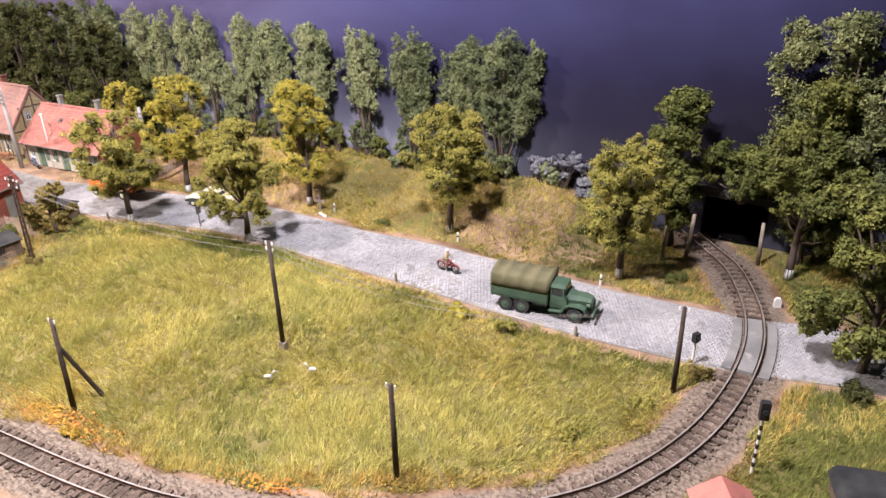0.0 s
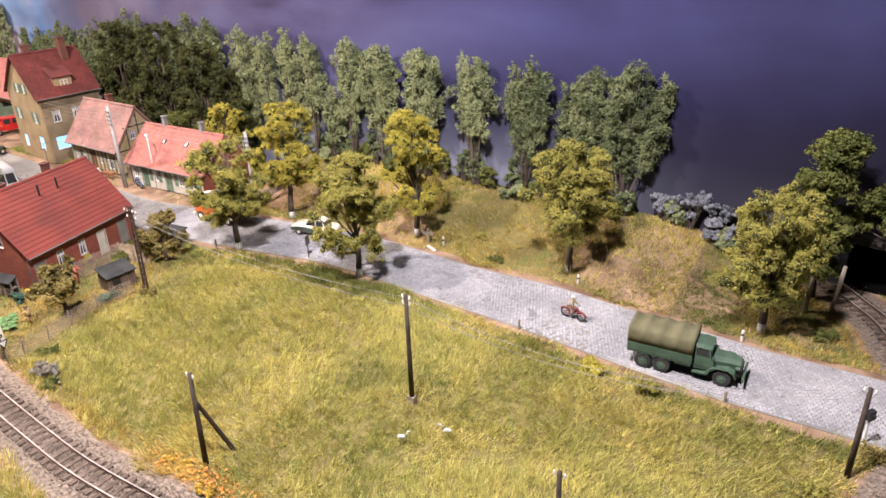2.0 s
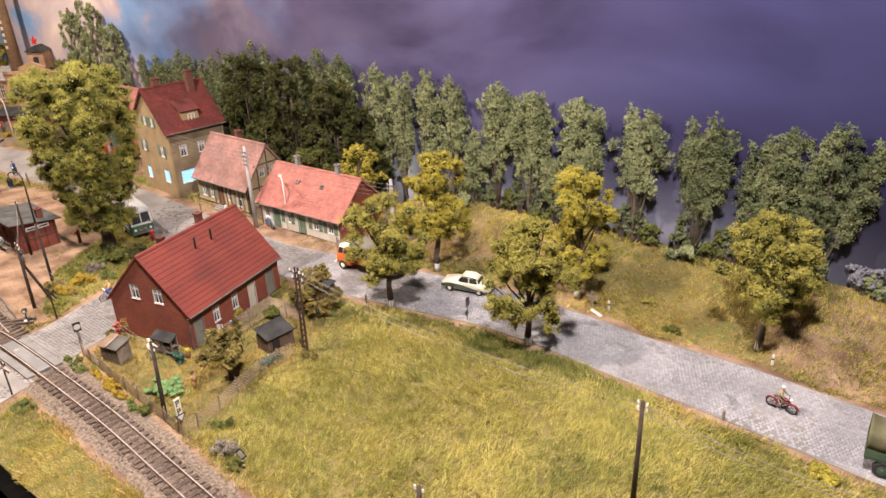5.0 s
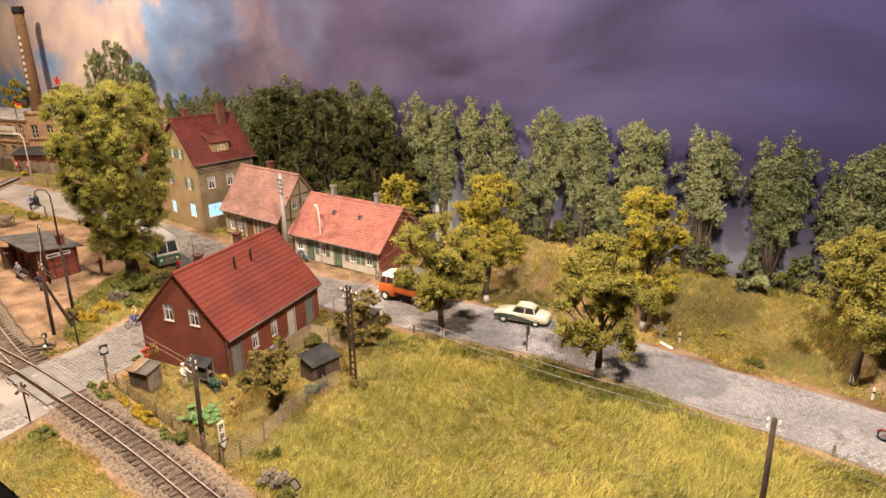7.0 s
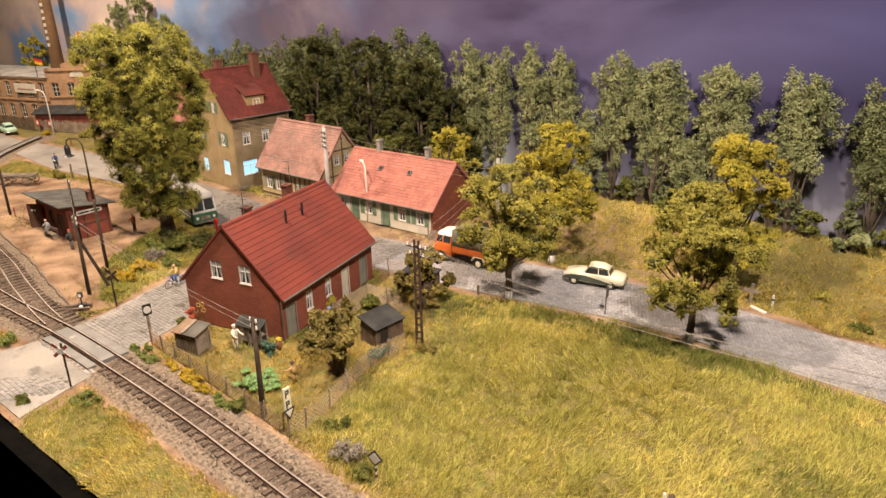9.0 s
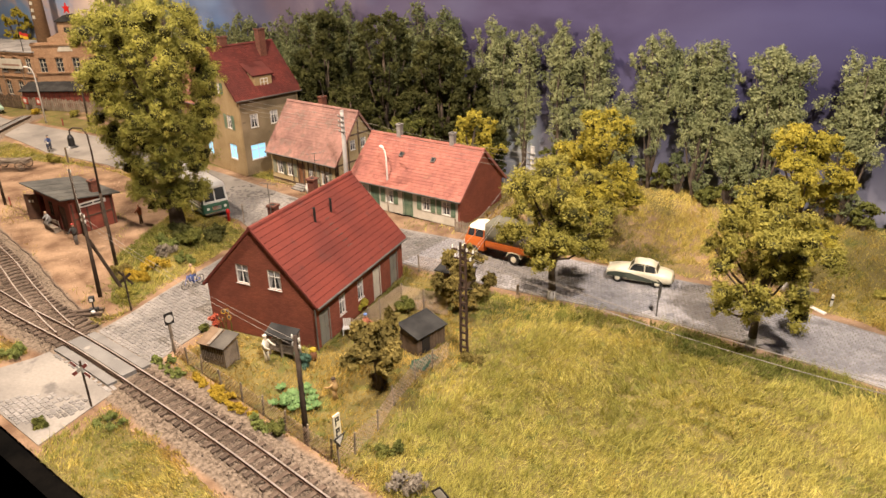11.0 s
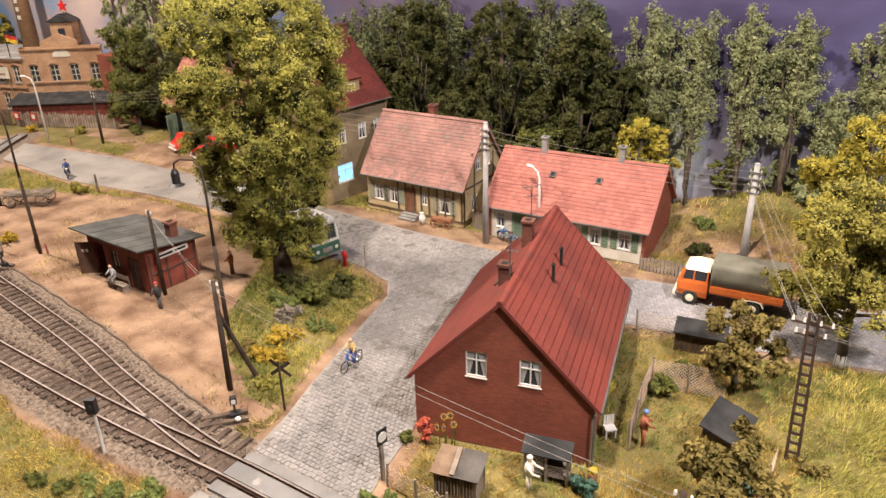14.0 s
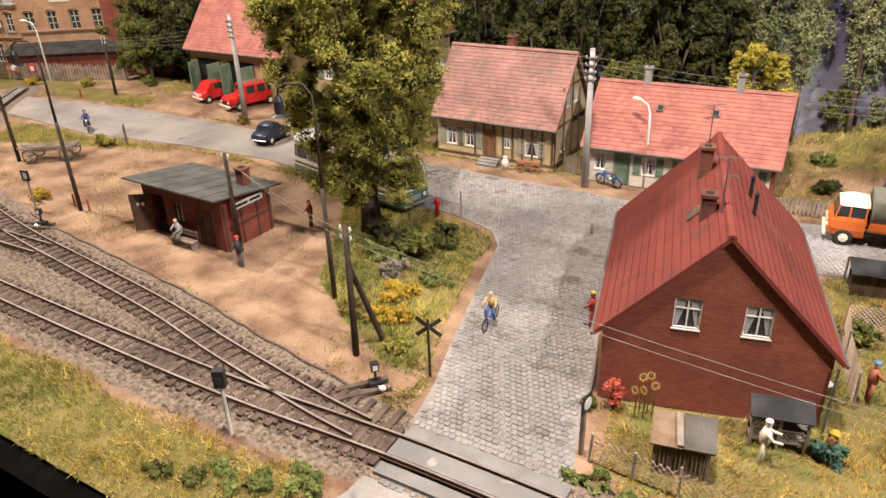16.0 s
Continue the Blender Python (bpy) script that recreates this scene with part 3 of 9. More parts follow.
# long sleepers of the turnout, the guard rail and the lever
bm = bmn()
box(bm, -0.125, 0.125, -1.25, 1.55, 0.0, 0.145)
long_sleeper = part("turnout_sleeper", bm, SLEEPER, None, "long dark wooden turnout sleeper", bevel=0.015, cat="sleeper")
long_sleeper["group"] = "turnout sleepers"
long_sleeper.matrix_basis = at(-76.9, 15.05, 0.012)
for i in range(1, 9):
    copy_thing(long_sleeper, at(-76.9 + 0.64 * i , 14.95 + 0.01 * i, 0.012, 1.5))

PLATE = mat("crossing_plate", (0.15, 0.15, 0.148), (0.215, 0.213, 0.208), 0.7, scale=0.5, fine=30, bump=0.25, spot=(0.3, 0.28, 0.26))
for inner in (main_line[(main_line[:, 0] > -71.1) & (main_line[:, 0] < -64.9) & (main_line[:, 1] < 16)], main_line[(main_line[:, 1] > 36.3) & (main_line[:, 1] < 42.7) & (main_line[:, 0] > -4)]):
    bm = bmn()
    ribbon(bm, inner[::2], 0.40, 0.0, 0.26)
    part("crossing_plate", bm, PLATE, None, "worn grey plate between the rails of the level crossing", bevel=0.015, cat="crossing plate", kind="structure")
    for d in (0.98, -0.98):
        bm = bmn()
        ribbon(bm, offset(inner, d)[::2], 0.26, 0.0, 0.16)
        part("crossing_ramp", bm, mat("crossing_tar", (0.15, 0.147, 0.143), (0.22, 0.215, 0.21), 0.9, scale=0.7, fine=20), None, "dark asphalt ramp beside the crossing rail", bevel=0.03, cat="crossing ramp", kind="structure")


spur = branch_line[(branch_line[:, 0] < -114.8)]
bm = bmn()
ribbon(bm, spur[::2], 0.40, 0.0, 0.26)
part("spur_plate", bm, PLATE, None, "pale concrete plates between the rails of the works spur", bevel=0.015, cat="crossing plate", kind="structure")


board = offset(branch_line, 1.75)
board = board[(board[:, 0] > -103) & (board[:, 0] < -74.5)]
bm = bmn()
ribbon(bm, np.c_[board[::3, 0], board[::3, 1] + 0.05 * np.sin(board[::3, 0] * 2.3)], 0.045, -0.05, 0.045)
part("ballast_edge", bm, mat("rotten_edging", (0.05, 0.036, 0.028), (0.10, 0.072, 0.055), 0.95, scale=1.5, fine=9, bump=0.6), None, "dark rotten edging along the siding's ballast", bevel=0.008, cat="edging", kind="structure")


def stones(name, pts, size, material, label):
    """Small angular stones, many in one mesh."""
    k = len(pts)
    oct_v = np.array([(1, 0, 0), (0, 1, 0), (-1, 0, 0), (0, -1, 0), (0, 0, 1), (0, 0, -1)], float)
    oct_v[5] = (0.3, 0.2, 0.8)
    oct_f = np.array([(0, 1, 5), (1, 4, 5), (1, 2, 4), (2, 3, 4), (3, 0, 4), (0, 5, 4)])
    ang = rng.uniform(0, 6.28, k)
    c, s = np.cos(ang), np.sin(ang)
    v = oct_v[None] * rng.uniform(0.6, 1.35, (k, 6, 1)) * (size * rng.uniform(0.6, 1.3, k))[:, None, None]
    v[:, :, 2] *= 0.75
    v = np.stack([v[..., 0] * c[:, None] - v[..., 1] * s[:, None], v[..., 0] * s[:, None] + v[..., 1] * c[:, None], v[..., 2]], -1)
    v += pts[:, None, :]
    return mesh_np(name, v.reshape(-1, 3), (np.arange(k)[:, None, None] * 6 + oct_f).reshape(-1, 3), material, None, label, "ballast", "stuff")


def build_ballast():
    out = []
    for line, k in ((main_line, 50000), (branch_line, 16000), (siding_line, 5000)):
        line = line[line[:, 0] > -116]
        c = line[rng.integers(0, len(line), k)]
        d = rng.normal(0, 0.85, k)
        t = rng.uniform(0, 6.28, k)
        p = c + np.c_[np.cos(t), np.sin(t)] * d[:, None]
        out.append(p[np.abs(d) < 2.3])
    p = np.vstack(out)
    p = p[~inside(p, ROAD) & (p[:, 1] > EDGE + 0.1)]
    z = 0.075 + 0.05 * rng.random(len(p)) - 0.05 * np.clip(near_line(p, main_line) - 1.2, 0, 1)
    stones("ballast", np.c_[p, z], 0.055, mat("ballast_stone", (0.13, 0.099, 0.076), (0.235, 0.186, 0.148), 0.9, scale=0.3, fine=15, bump=0.2, island=0.45), "grey-brown crushed stone ballast along the tracks")


build_ballast()


def build_grit():
    """Loose grit and pebbles on the trodden sand of the yard and the road edges."""
    k = 60000
    p = np.c_[rng.uniform(-122, -60, k), rng.uniform(14, 49, k)]
    on = (inside(p, YARD) | inside(p, FORECOURT)) & (wave(p, 0.6, 12) + rng.normal(0, 0.5, k) > 0.0)
    k = 40000
    q = np.c_[rng.uniform(-104, 12, k), rng.uniform(14, 46, k)]
    verge = ~inside(q, ROAD) & (near_poly(q, ROAD) < rng.exponential(0.45, k))
    p = np.vstack([p[on], q[verge]])
    stones("grit", np.c_[p, height(p) + 0.012], 0.028, mat("sand_grit", (0.22, 0.145, 0.10), (0.44, 0.33, 0.25), 0.95, scale=0.3, fine=15, bump=0.1, island=0.5), "loose sandy grit and pebbles on the trodden ground")["category"] = "grit"


build_grit()

# ---- grass ----
def blades(name, pts, length, turn, material, label, lean=0.72, width=0.021):
    k = len(pts)
    z = height(pts)
    flow = 2.2 * wave(pts, 0.25, 1.0) + turn + rng.normal(0, 0.75, k)
    tilt = np.abs(rng.normal(lean, 0.28, k))
    ln = length * rng.uniform(0.5, 1.3, k) * (1 + 0.35 * wave(pts, 0.8, 6))
    d = np.c_[np.cos(flow) * np.sin(tilt), np.sin(flow) * np.sin(tilt), np.cos(tilt)] * ln[:, None]
    face = rng.uniform(0, 6.28, k)
    w = np.c_[np.cos(face), np.sin(face), 0 * face] * width
    b = np.c_[pts, z - 0.02]
    v = np.stack([b - w, b + w, b + d], 1).reshape(-1, 3)
    f = np.arange(3 * k).reshape(-1, 3)
    return mesh_np(name, v, f, material, None, label, "grass", "stuff")


FOOTPRINTS = []


def build_grass():
    tufts = 150000
    k = 1400000
    c = np.c_[rng.uniform(-122, 15, tufts), rng.uniform(EDGE + 0.05, 53.6, tufts)]
    pick = np.minimum((rng.random(k) ** 1.25 * tufts).astype(int), tufts - 1)
    p = c[pick] + rng.normal(0, 0.13, (k, 2))
    p[:, 1] = np.maximum(p[:, 1], EDGE + 0.02)
    tuft_len, tuft_turn, tuft_tone = rng.lognormal(0, 0.28, tufts)[pick], rng.normal(0, 0.9, tufts)[pick], rng.normal(0, 0.42, tufts)[pick]
    road = inside(p, ROAD)
    dr = np.where(road, 0, near_poly(p, ROAD))
    dt = np.minimum(near_line(p, main_line), near_line(p, side_lines))
    yard = inside(p, YARD) | inside(p, FORECOURT)
    bare = yard & ~((wave(p, 0.45, 3) > 0.25) & (rng.random(len(p)) < 0.10))
    free = ~road & ~bare & (dt > 2.0 + 0.5 * wave(p, 0.9, 7)) & (dr > 0.35 + 0.35 * (wave(p, 0.8, 2) + 0.4))
    built = np.zeros(len(p), bool)
    for poly in FOOTPRINTS:
        built |= inside(p, poly)
    garden = inside(p, GARDEN)
    behind = (p[:, 1] > 43) & (p[:, 0] < -57)
    free &= ~built & ~(behind & (rng.random(len(p)) < 0.6)) & ~(garden & (rng.random(len(p)) < 0.35))
    free &= ~((p[:, 0] < -122 + 0) | ((p[:, 0] < -100) & (rng.random(len(p)) < 0.4)))
    free &= ~((p[:, 1] > 44) & (wave(p, 0.3, 9) > 0.15) & (rng.random(len(p)) < 0.6))
    p, dr, dt, tuft_len, tuft_turn, tuft_tone = (q[free] for q in (p, dr, dt, tuft_len, tuft_turn, tuft_tone))
    tone = wave(p, 0.28, 5) + 0.5 * wave(p, 0.9, 8) + tuft_tone
    meadow = (p[:, 0] > -50) & (p[:, 1] < 37)
    dry = (tone > np.where(meadow, 0.95, 0.78)) | ((dt < 3.0) & (rng.random(len(p)) < 0.6)) | ((p[:, 1] > 43) & (tone > -0.8) & (p[:, 0] < -17)) | (~meadow & (p[:, 1] < 37) & (tone > 0.45))
    # Dark green on the near verge, east end and tunnel side stands in for shade.
    green = (tone < np.where(meadow, -1.05, -0.38)) | ((dr < 2.3) & (tone < -0.05) & (p[:, 0] > -56) & (p[:, 1] < 37)) | ((dr < 3.0 + 0.8 * wave(p, 0.5, 3)) & (p[:, 0] > -57) & (p[:, 0] < -36) & (p[:, 1] < 37) & (tone < 1.0)) | ((p[:, 0] > -1.5) & (tone < 0.75)) | ((p[:, 0] > -17) & (p[:, 1] > 42) & (tone < 0.6))
    brown = (inside(p, GARDEN) & (tone > -0.45)) | ((dt < np.where(p[:, 1] < 14, 2.5, 3.4)) & (tone > 0.1)) | ((p[:, 1] > 43) & (tone > 0.85))
    dry, green = dry & ~brown, green & ~brown
    mid = ~dry & ~green & ~brown
    short = np.where(meadow, 1.0, 0.62) * tuft_len * np.where(inside(p, GARDEN), 0.85, 1.0)
    for name, sel, m, label in (
        ("meadow_grass", mid, mat("grass_yellow_green", (0.345, 0.335, 0.088), (0.53, 0.47, 0.14), 0.8, scale=0.25, fine=3, bump=0, island=0.45, spec=0.15, thin=0.25), "long yellow-green meadow grass"),
        ("dry_grass", dry, mat("grass_dry", (0.47, 0.38, 0.095), (0.62, 0.50, 0.16), 0.85, scale=0.3, fine=3, bump=0, island=0.4, spec=0.15, thin=0.2), "dry straw-yellow grass"),
        ("brown_grass", brown, mat("grass_brown", (0.36, 0.245, 0.06), (0.55, 0.395, 0.11), 0.85, scale=0.4, fine=3, bump=0, island=0.45, spec=0.15, thin=0.2), "withered orange-brown grass"),
        ("green_grass", green, mat("grass_green_and_shade", (0.14, 0.165, 0.042), (0.25, 0.26, 0.065), 0.8, scale=0.3, fine=3, bump=0, island=0.45, spec=0.15, thin=0.25), "fresh olive-green grass"),
    ):
        blades(name, p[sel], 0.48 * short[sel], tuft_turn[sel], m, label)


GARDEN = [(-65.0, 17.0), (-58, 16.6), (-50.6, 16.2), (-50.6, 19.1), (-52, 23.6), (-51.2, 27), (-55, 33.5), (-61, 34), (-58.2, 22.2), (-65.6, 20.6)]

# ---- trees and bushes ----
BARK = mat("bark", (0.055, 0.041, 0.031), (0.115, 0.088, 0.068), 0.95, scale=1.5, fine=10, bump=0.8)
LIME = mat("lime_wash", (0.42, 0.41, 0.39), (0.58, 0.57, 0.55), 0.85, scale=2, fine=15, bump=0.4, spot=(0.4, 0.38, 0.33), spot_at=0.64)


def leaf_mat(name, a, b, island=0.2):
    return mat(name, a, b, 0.75, scale=0.45, fine=4, bump=0, island=island, spec=0.2, thin=0.2)


LEAF_OLIVE = leaf_mat("leaves_olive", (0.225, 0.212, 0.046), (0.37, 0.33, 0.076))
LEAF_YELLOW = leaf_mat("leaves_yellow", (0.33, 0.29, 0.045), (0.46, 0.39, 0.064))
LEAF_DARK = leaf_mat("leaves_dark", (0.042, 0.048, 0.015), (0.088, 0.092, 0.027))
LEAF_BLUE = leaf_mat("leaves_grey_green", (0.165, 0.195, 0.095), (0.34, 0.365, 0.185), 0.25)
LEAF_SLATE = leaf_mat("leaves_slate_green", (0.10, 0.125, 0.058), (0.225, 0.25, 0.12), 0.25)
LEAF_SAGE = leaf_mat("leaves_sage", (0.12, 0.14, 0.055), (0.26, 0.275, 0.115), 0.25)
# Near-black green: the shade between leaf clumps, put into the colour.
LEAF_SHADE = leaf_mat("leaves_inner_shade", (0.032, 0.033, 0.011), (0.07, 0.068, 0.02))
LEAF_DEEP = leaf_mat("leaves_deep_olive", (0.215, 0.215, 0.048), (0.385, 0.365, 0.082))
LEAF_GREEN = leaf_mat("leaves_green", (0.085, 0.10, 0.026), (0.18, 0.185, 0.045))
LEAF_LILAC = leaf_mat("leaves_pale", (0.17, 0.178, 0.205), (0.33, 0.335, 0.37))


def leaves(centres, radii, count, size, r, flat=1.0, solid=0.45, reach=1.0, tall=0.85, fluff=0.5, mess=0.5, corners=4):
    """Corners of many small leaves lying on the skins of clumps, turned outwards."""
    centres, radii = np.array(centres, float), np.array(radii, float)
    pick = r.choice(len(centres), count, p=radii**2 / (radii**2).sum())
    d = r.normal(0, 1, (count, 3))
    d /= np.linalg.norm(d, axis=1)[:, None]
    far = radii[pick] * (solid + (1 - solid) * r.random(count) ** fluff) * reach
    far *= 1 + 0.22 * np.sin(d[:, 0] * 5 + pick) * np.sin(d[:, 1] * 5 + pick * 2) + 0.12 * np.sin(d[:, 2] * 9 + pick)
    p = centres[pick] + d * far[:, None] * np.array([1, flat, tall])
    nrm = d + r.normal(0, mess, (count, 3)) + np.array([0, 0, 0.3])
    nrm /= np.linalg.norm(nrm, axis=1)[:, None]
    u = np.cross(nrm, r.normal(0, 1, (count, 3)))
    u /= np.linalg.norm(u, axis=1)[:, None] + 1e-9
    w = np.cross(nrm, u)
    s = size * r.uniform(0.6, 1.35, count)
    # Oversized inner leaves, added to block light inside the clumps.
    inner = r.random(count) < 0.06
    p[inner] = centres[pick[inner]] + d[inner] * (radii[pick[inner]] * 0.5 * r.random(inner.sum()))[:, None] * np.array([1, flat, tall])
    s[inner] *= 2.1
    s = s[:, None]
    if corners == 3:
        v = np.stack([p - u * s * 0.9, p + u * s * 0.9 + w * s * 0.55, p + u * s * 0.5 - w * s * 0.8], 1).reshape(-1, 3)
    else:
        v = np.stack([p - u * s, p + w * s * 0.55 - nrm * s * 0.15, p + u * s, p - w * s * 0.55 - nrm * s * 0.15], 1).reshape(-1, 3)
    f = np.arange(count * corners).reshape(-1, corners)
    return v, f


ICO = None


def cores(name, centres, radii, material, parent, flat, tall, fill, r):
    """The dense inside of a crown, coloured dark for its shade: one uneven lump in every clump of leaves."""
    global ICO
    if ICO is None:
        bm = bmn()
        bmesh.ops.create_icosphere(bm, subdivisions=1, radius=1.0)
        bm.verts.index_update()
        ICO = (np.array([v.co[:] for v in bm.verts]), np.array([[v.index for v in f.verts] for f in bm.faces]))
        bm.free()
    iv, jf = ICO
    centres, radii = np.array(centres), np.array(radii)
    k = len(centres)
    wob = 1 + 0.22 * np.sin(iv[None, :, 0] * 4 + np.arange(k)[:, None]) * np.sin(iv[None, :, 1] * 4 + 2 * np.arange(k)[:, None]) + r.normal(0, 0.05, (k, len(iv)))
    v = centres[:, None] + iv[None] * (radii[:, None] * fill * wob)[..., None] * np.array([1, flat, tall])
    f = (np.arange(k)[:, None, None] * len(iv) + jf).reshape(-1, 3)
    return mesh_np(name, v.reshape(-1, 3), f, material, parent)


def tufted(cs, rs, k, r, flat, tall):
    """Small tufts over the outside of every clump."""
    out, size = [], []
    for c, q in zip(cs, rs):
        for _ in range(k):
            d = r.normal(0, 1, 3)
            d[2] = d[2] * 0.9 + 0.25
            d /= np.linalg.norm(d)
            e = q * r.uniform(0.5, 0.95)
            out.append((c[0] + d[0] * e, c[1] + d[1] * e * flat, c[2] + d[2] * e * tall))
            size.append(q * r.uniform(0.2, 0.48))
    return out + [tuple(c) for c in cs], size + [0.6 * q for q in rs]


def tree(name, x, y, z, h, rad, leaf, label, seed, kind="round", count=8000, size=0.12, bole=0.3, lime=False, flat=1.0, group="", trunk=0.25, clumps=34):
    r = np.random.default_rng(seed)
    t = thing(name, x, y, z, r.uniform(0, 360) if flat == 1.0 else 0, label, "tree", group)
    count = int(count * 2.1)
    low = h * bole
    cs, rs, limbs = [], [], []
    if kind == "round":
        for i in range(clumps):
            a, e = i * 2.4 + r.normal(0, 0.3), r.uniform(-1.0, 1.0)
            q = math.sqrt(max(0.0, 1 - (e * 0.92) ** 2)) * r.uniform(0.30, 0.98) + 0.10 * (e < -0.4)
            c = (q * math.cos(a) * rad, q * math.sin(a) * rad, (low + h) / 2 + e * (h - low) * 0.43)
            k = rad * r.uniform(0.16, 0.31)
            cs.append(c)
            rs.append(min(k, h - c[2]))
        cs.append((0, 0, (low + h) / 2))
        rs.append(rad * 0.4)
    elif kind == "poplar":
        for i in range(clumps):
            e = (i + r.random()) / clumps
            wide = rad * (0.45 + 0.75 * math.sin(math.pi * min(1, 0.18 + e * 0.80))) * 0.72
            a = r.uniform(0, 6.28)
            q = r.uniform(0.1, 0.75)
            k = rad * r.uniform(0.20, 0.34)
            cs.append((q * math.cos(a) * wide, q * math.sin(a) * wide, min(h - k * 0.8, low + (h - low) * e)))
            rs.append(k)
    elif kind == "plume":
        stems = 3 + int(rad * 1.8)
        for i in range(stems):
            a, q = i * 2.4 + r.normal(0, 0.3), rad * 0.86 * math.sqrt((i + 0.35) / stems)
            tip = h * (1.0 - 0.20 * (q / rad) ** 2) * r.uniform(0.91, 1.0)
            first = r.uniform(0.27, 0.50) if i else 0.2
            steps = int(4 + tip * 0.56)
            way = lambda e: (q * min(1.0, 0.05 + 1.2 * e), low * 0.4 + (tip - low * 0.4) * e)
            for j in range(steps):
                e = first + (1 - first) * (j + r.random() * 0.7) / steps
                out, z_ = way(e)
                k = r.uniform(0.42, 0.95) * (0.45 + 0.6 * math.sin(math.pi * min(1, 0.05 + e * 0.72)))
                side = abs(r.normal(0, 0.5))
                b = r.uniform(0, 6.28)
                cs.append((out * math.cos(a) + side * math.cos(b), out * math.sin(a) + side * math.sin(b), min(tip - 0.6 * k, z_)))
                rs.append(k)
            limbs.append([(0, 0, low * 0.3)] + [(way(e)[0] * math.cos(a) + r.normal(0, 0.08), way(e)[0] * math.sin(a) * flat, way(e)[1]) for e in (0.22, 0.55, 0.93)])
    elif kind == "giant":
        for i in range(clumps):
            e = (i + r.random()) / clumps
            wide = rad * (0.48 + 0.44 * min(1.0, e / 0.5)) * (1.0 if e < 0.80 else math.sqrt(max(0.08, 1.0 - ((e - 0.80) / 0.24) ** 2)))
            a = i * 2.4 + r.normal(0, 0.35)
            k = max(0.62, rad * r.uniform(0.13, 0.22))
            q = (r.uniform(0.80, 1.0) if i % 4 else r.uniform(0.05, 0.6)) * wide - k * 0.3
            dip = r.uniform(0.0, 1.5) * (e < 0.14)
            cs.append((q * math.cos(a), q * math.sin(a), min(h - k * 0.95, low + k * 0.5 - dip + (h - low - k) * e)))
            rs.append(k)
    cs = [(cx, cy * flat, cz) for cx, cy, cz in cs]
    bm = bmn()
    bend = [(0, 0, -0.15), (r.normal(0, 0.02), r.normal(0, 0.02), low * 0.5), (r.normal(0, 0.12), r.normal(0, 0.12) * flat, low), (r.normal(0, 0.2), r.normal(0, 0.2) * flat, (low + h) / 2), (0, 0, h * 0.86)]
    tube(bm, bend, [trunk * 1.25, trunk, trunk * 0.85, trunk * 0.5, 0.05], 8)
    part("trunk", bm, BARK, t, "", smooth=True)
    for limb in limbs:
        bm = bmn()
        tube(bm, limb, [trunk * 0.6, trunk * 0.45, trunk * 0.28, 0.03], 5)
        part("limb", bm, BARK, t, "", smooth=True)
    for i in range(0, len(cs) if not limbs else 0, max(2, len(cs) // 13)):
        bm = bmn()
        c, k = Vector(cs[i]), rs[i]
        s0 = Vector(bend[2]).lerp(Vector(bend[3]), min(1, max(0.0, (c.z - low) / (h - low) * 0.7)))
        mid = s0.lerp(c, 0.5) + Vector((0, 0, -0.25))
        tube(bm, [s0, mid, c], [trunk * 0.42, trunk * 0.26, 0.04], 5)
        part("limb", bm, BARK, t, "", smooth=True)
    if lime:
        bm = bmn()
        tube(bm, [(0, 0, 0.03), (0, 0, 0.4), (0.0, 0.0, 0.75)], [trunk * 1.24, trunk * 1.14, trunk * 1.06], 10)
        part("lime_band", bm, LIME, t, "white lime-washed band round the trunk", smooth=True)
    if kind == "plume":
        c2, r2 = tufted(cs, rs, 9, r, flat, 1.25)
        v, f = leaves(c2, r2, count, size, r, flat, 0.15, 1.2, 1.1, 0.7, 0.6, 3)
        cores("inner_crown", cs, rs, LEAF_SHADE, t, flat, 1.2, 0.26, r)
    else:
        c2, r2 = tufted(cs, rs, 10, r, flat, 0.95)
        v, f = leaves(c2, r2, count, size, r, flat, 0.35, 1.15, 0.85, 0.6, 0.55, 4 if lime or kind == "giant" and rad > 5 else 3)
        cores("inner_crown", cs, rs, LEAF_SHADE, t, flat, 0.85, 0.5, r)
    mesh_np("crown", v, f, leaf, t)
    return t


def bush(name, x, y, z, w, d, h, leaf, label, seed, count=900, size=0.11, category="bush"):
    r = np.random.default_rng(seed)
    t = thing(name, x, y, z, 0, label, category)
    k = 7 if h < 2 else 16
    cs = [(r.uniform(-0.6, 0.6) * w, r.uniform(-0.6, 0.6) * d, h * r.uniform(0.2, 0.68)) for _ in range(k)]
    rs = [min(w, 1.6 * d, h) * r.uniform(0.36, 0.62) for _ in range(k)]
    c2, r2 = tufted(cs, rs, 4, r, 1.0, 0.9)
    v, f = leaves(c2, r2, int(count * 1.3), size, r, 1.0, 0.3)
    v[:, 2] = np.maximum(v[:, 2], 0.0)
    mesh_np("foliage", v, f, leaf, t)
    bm = bmn()
    for c in cs:
        tube(bm, [(c[0] * 0.2, c[1] * 0.2, -0.06), (c[0] * 0.6, c[1] * 0.6, c[2] * 0.5), c], [0.05, 0.04, 0.02], 4)
    part("woody_base", bm, BARK, t)
    return t


def gz(x, y):
    return float(height(np.array([[x, y]]))[0])


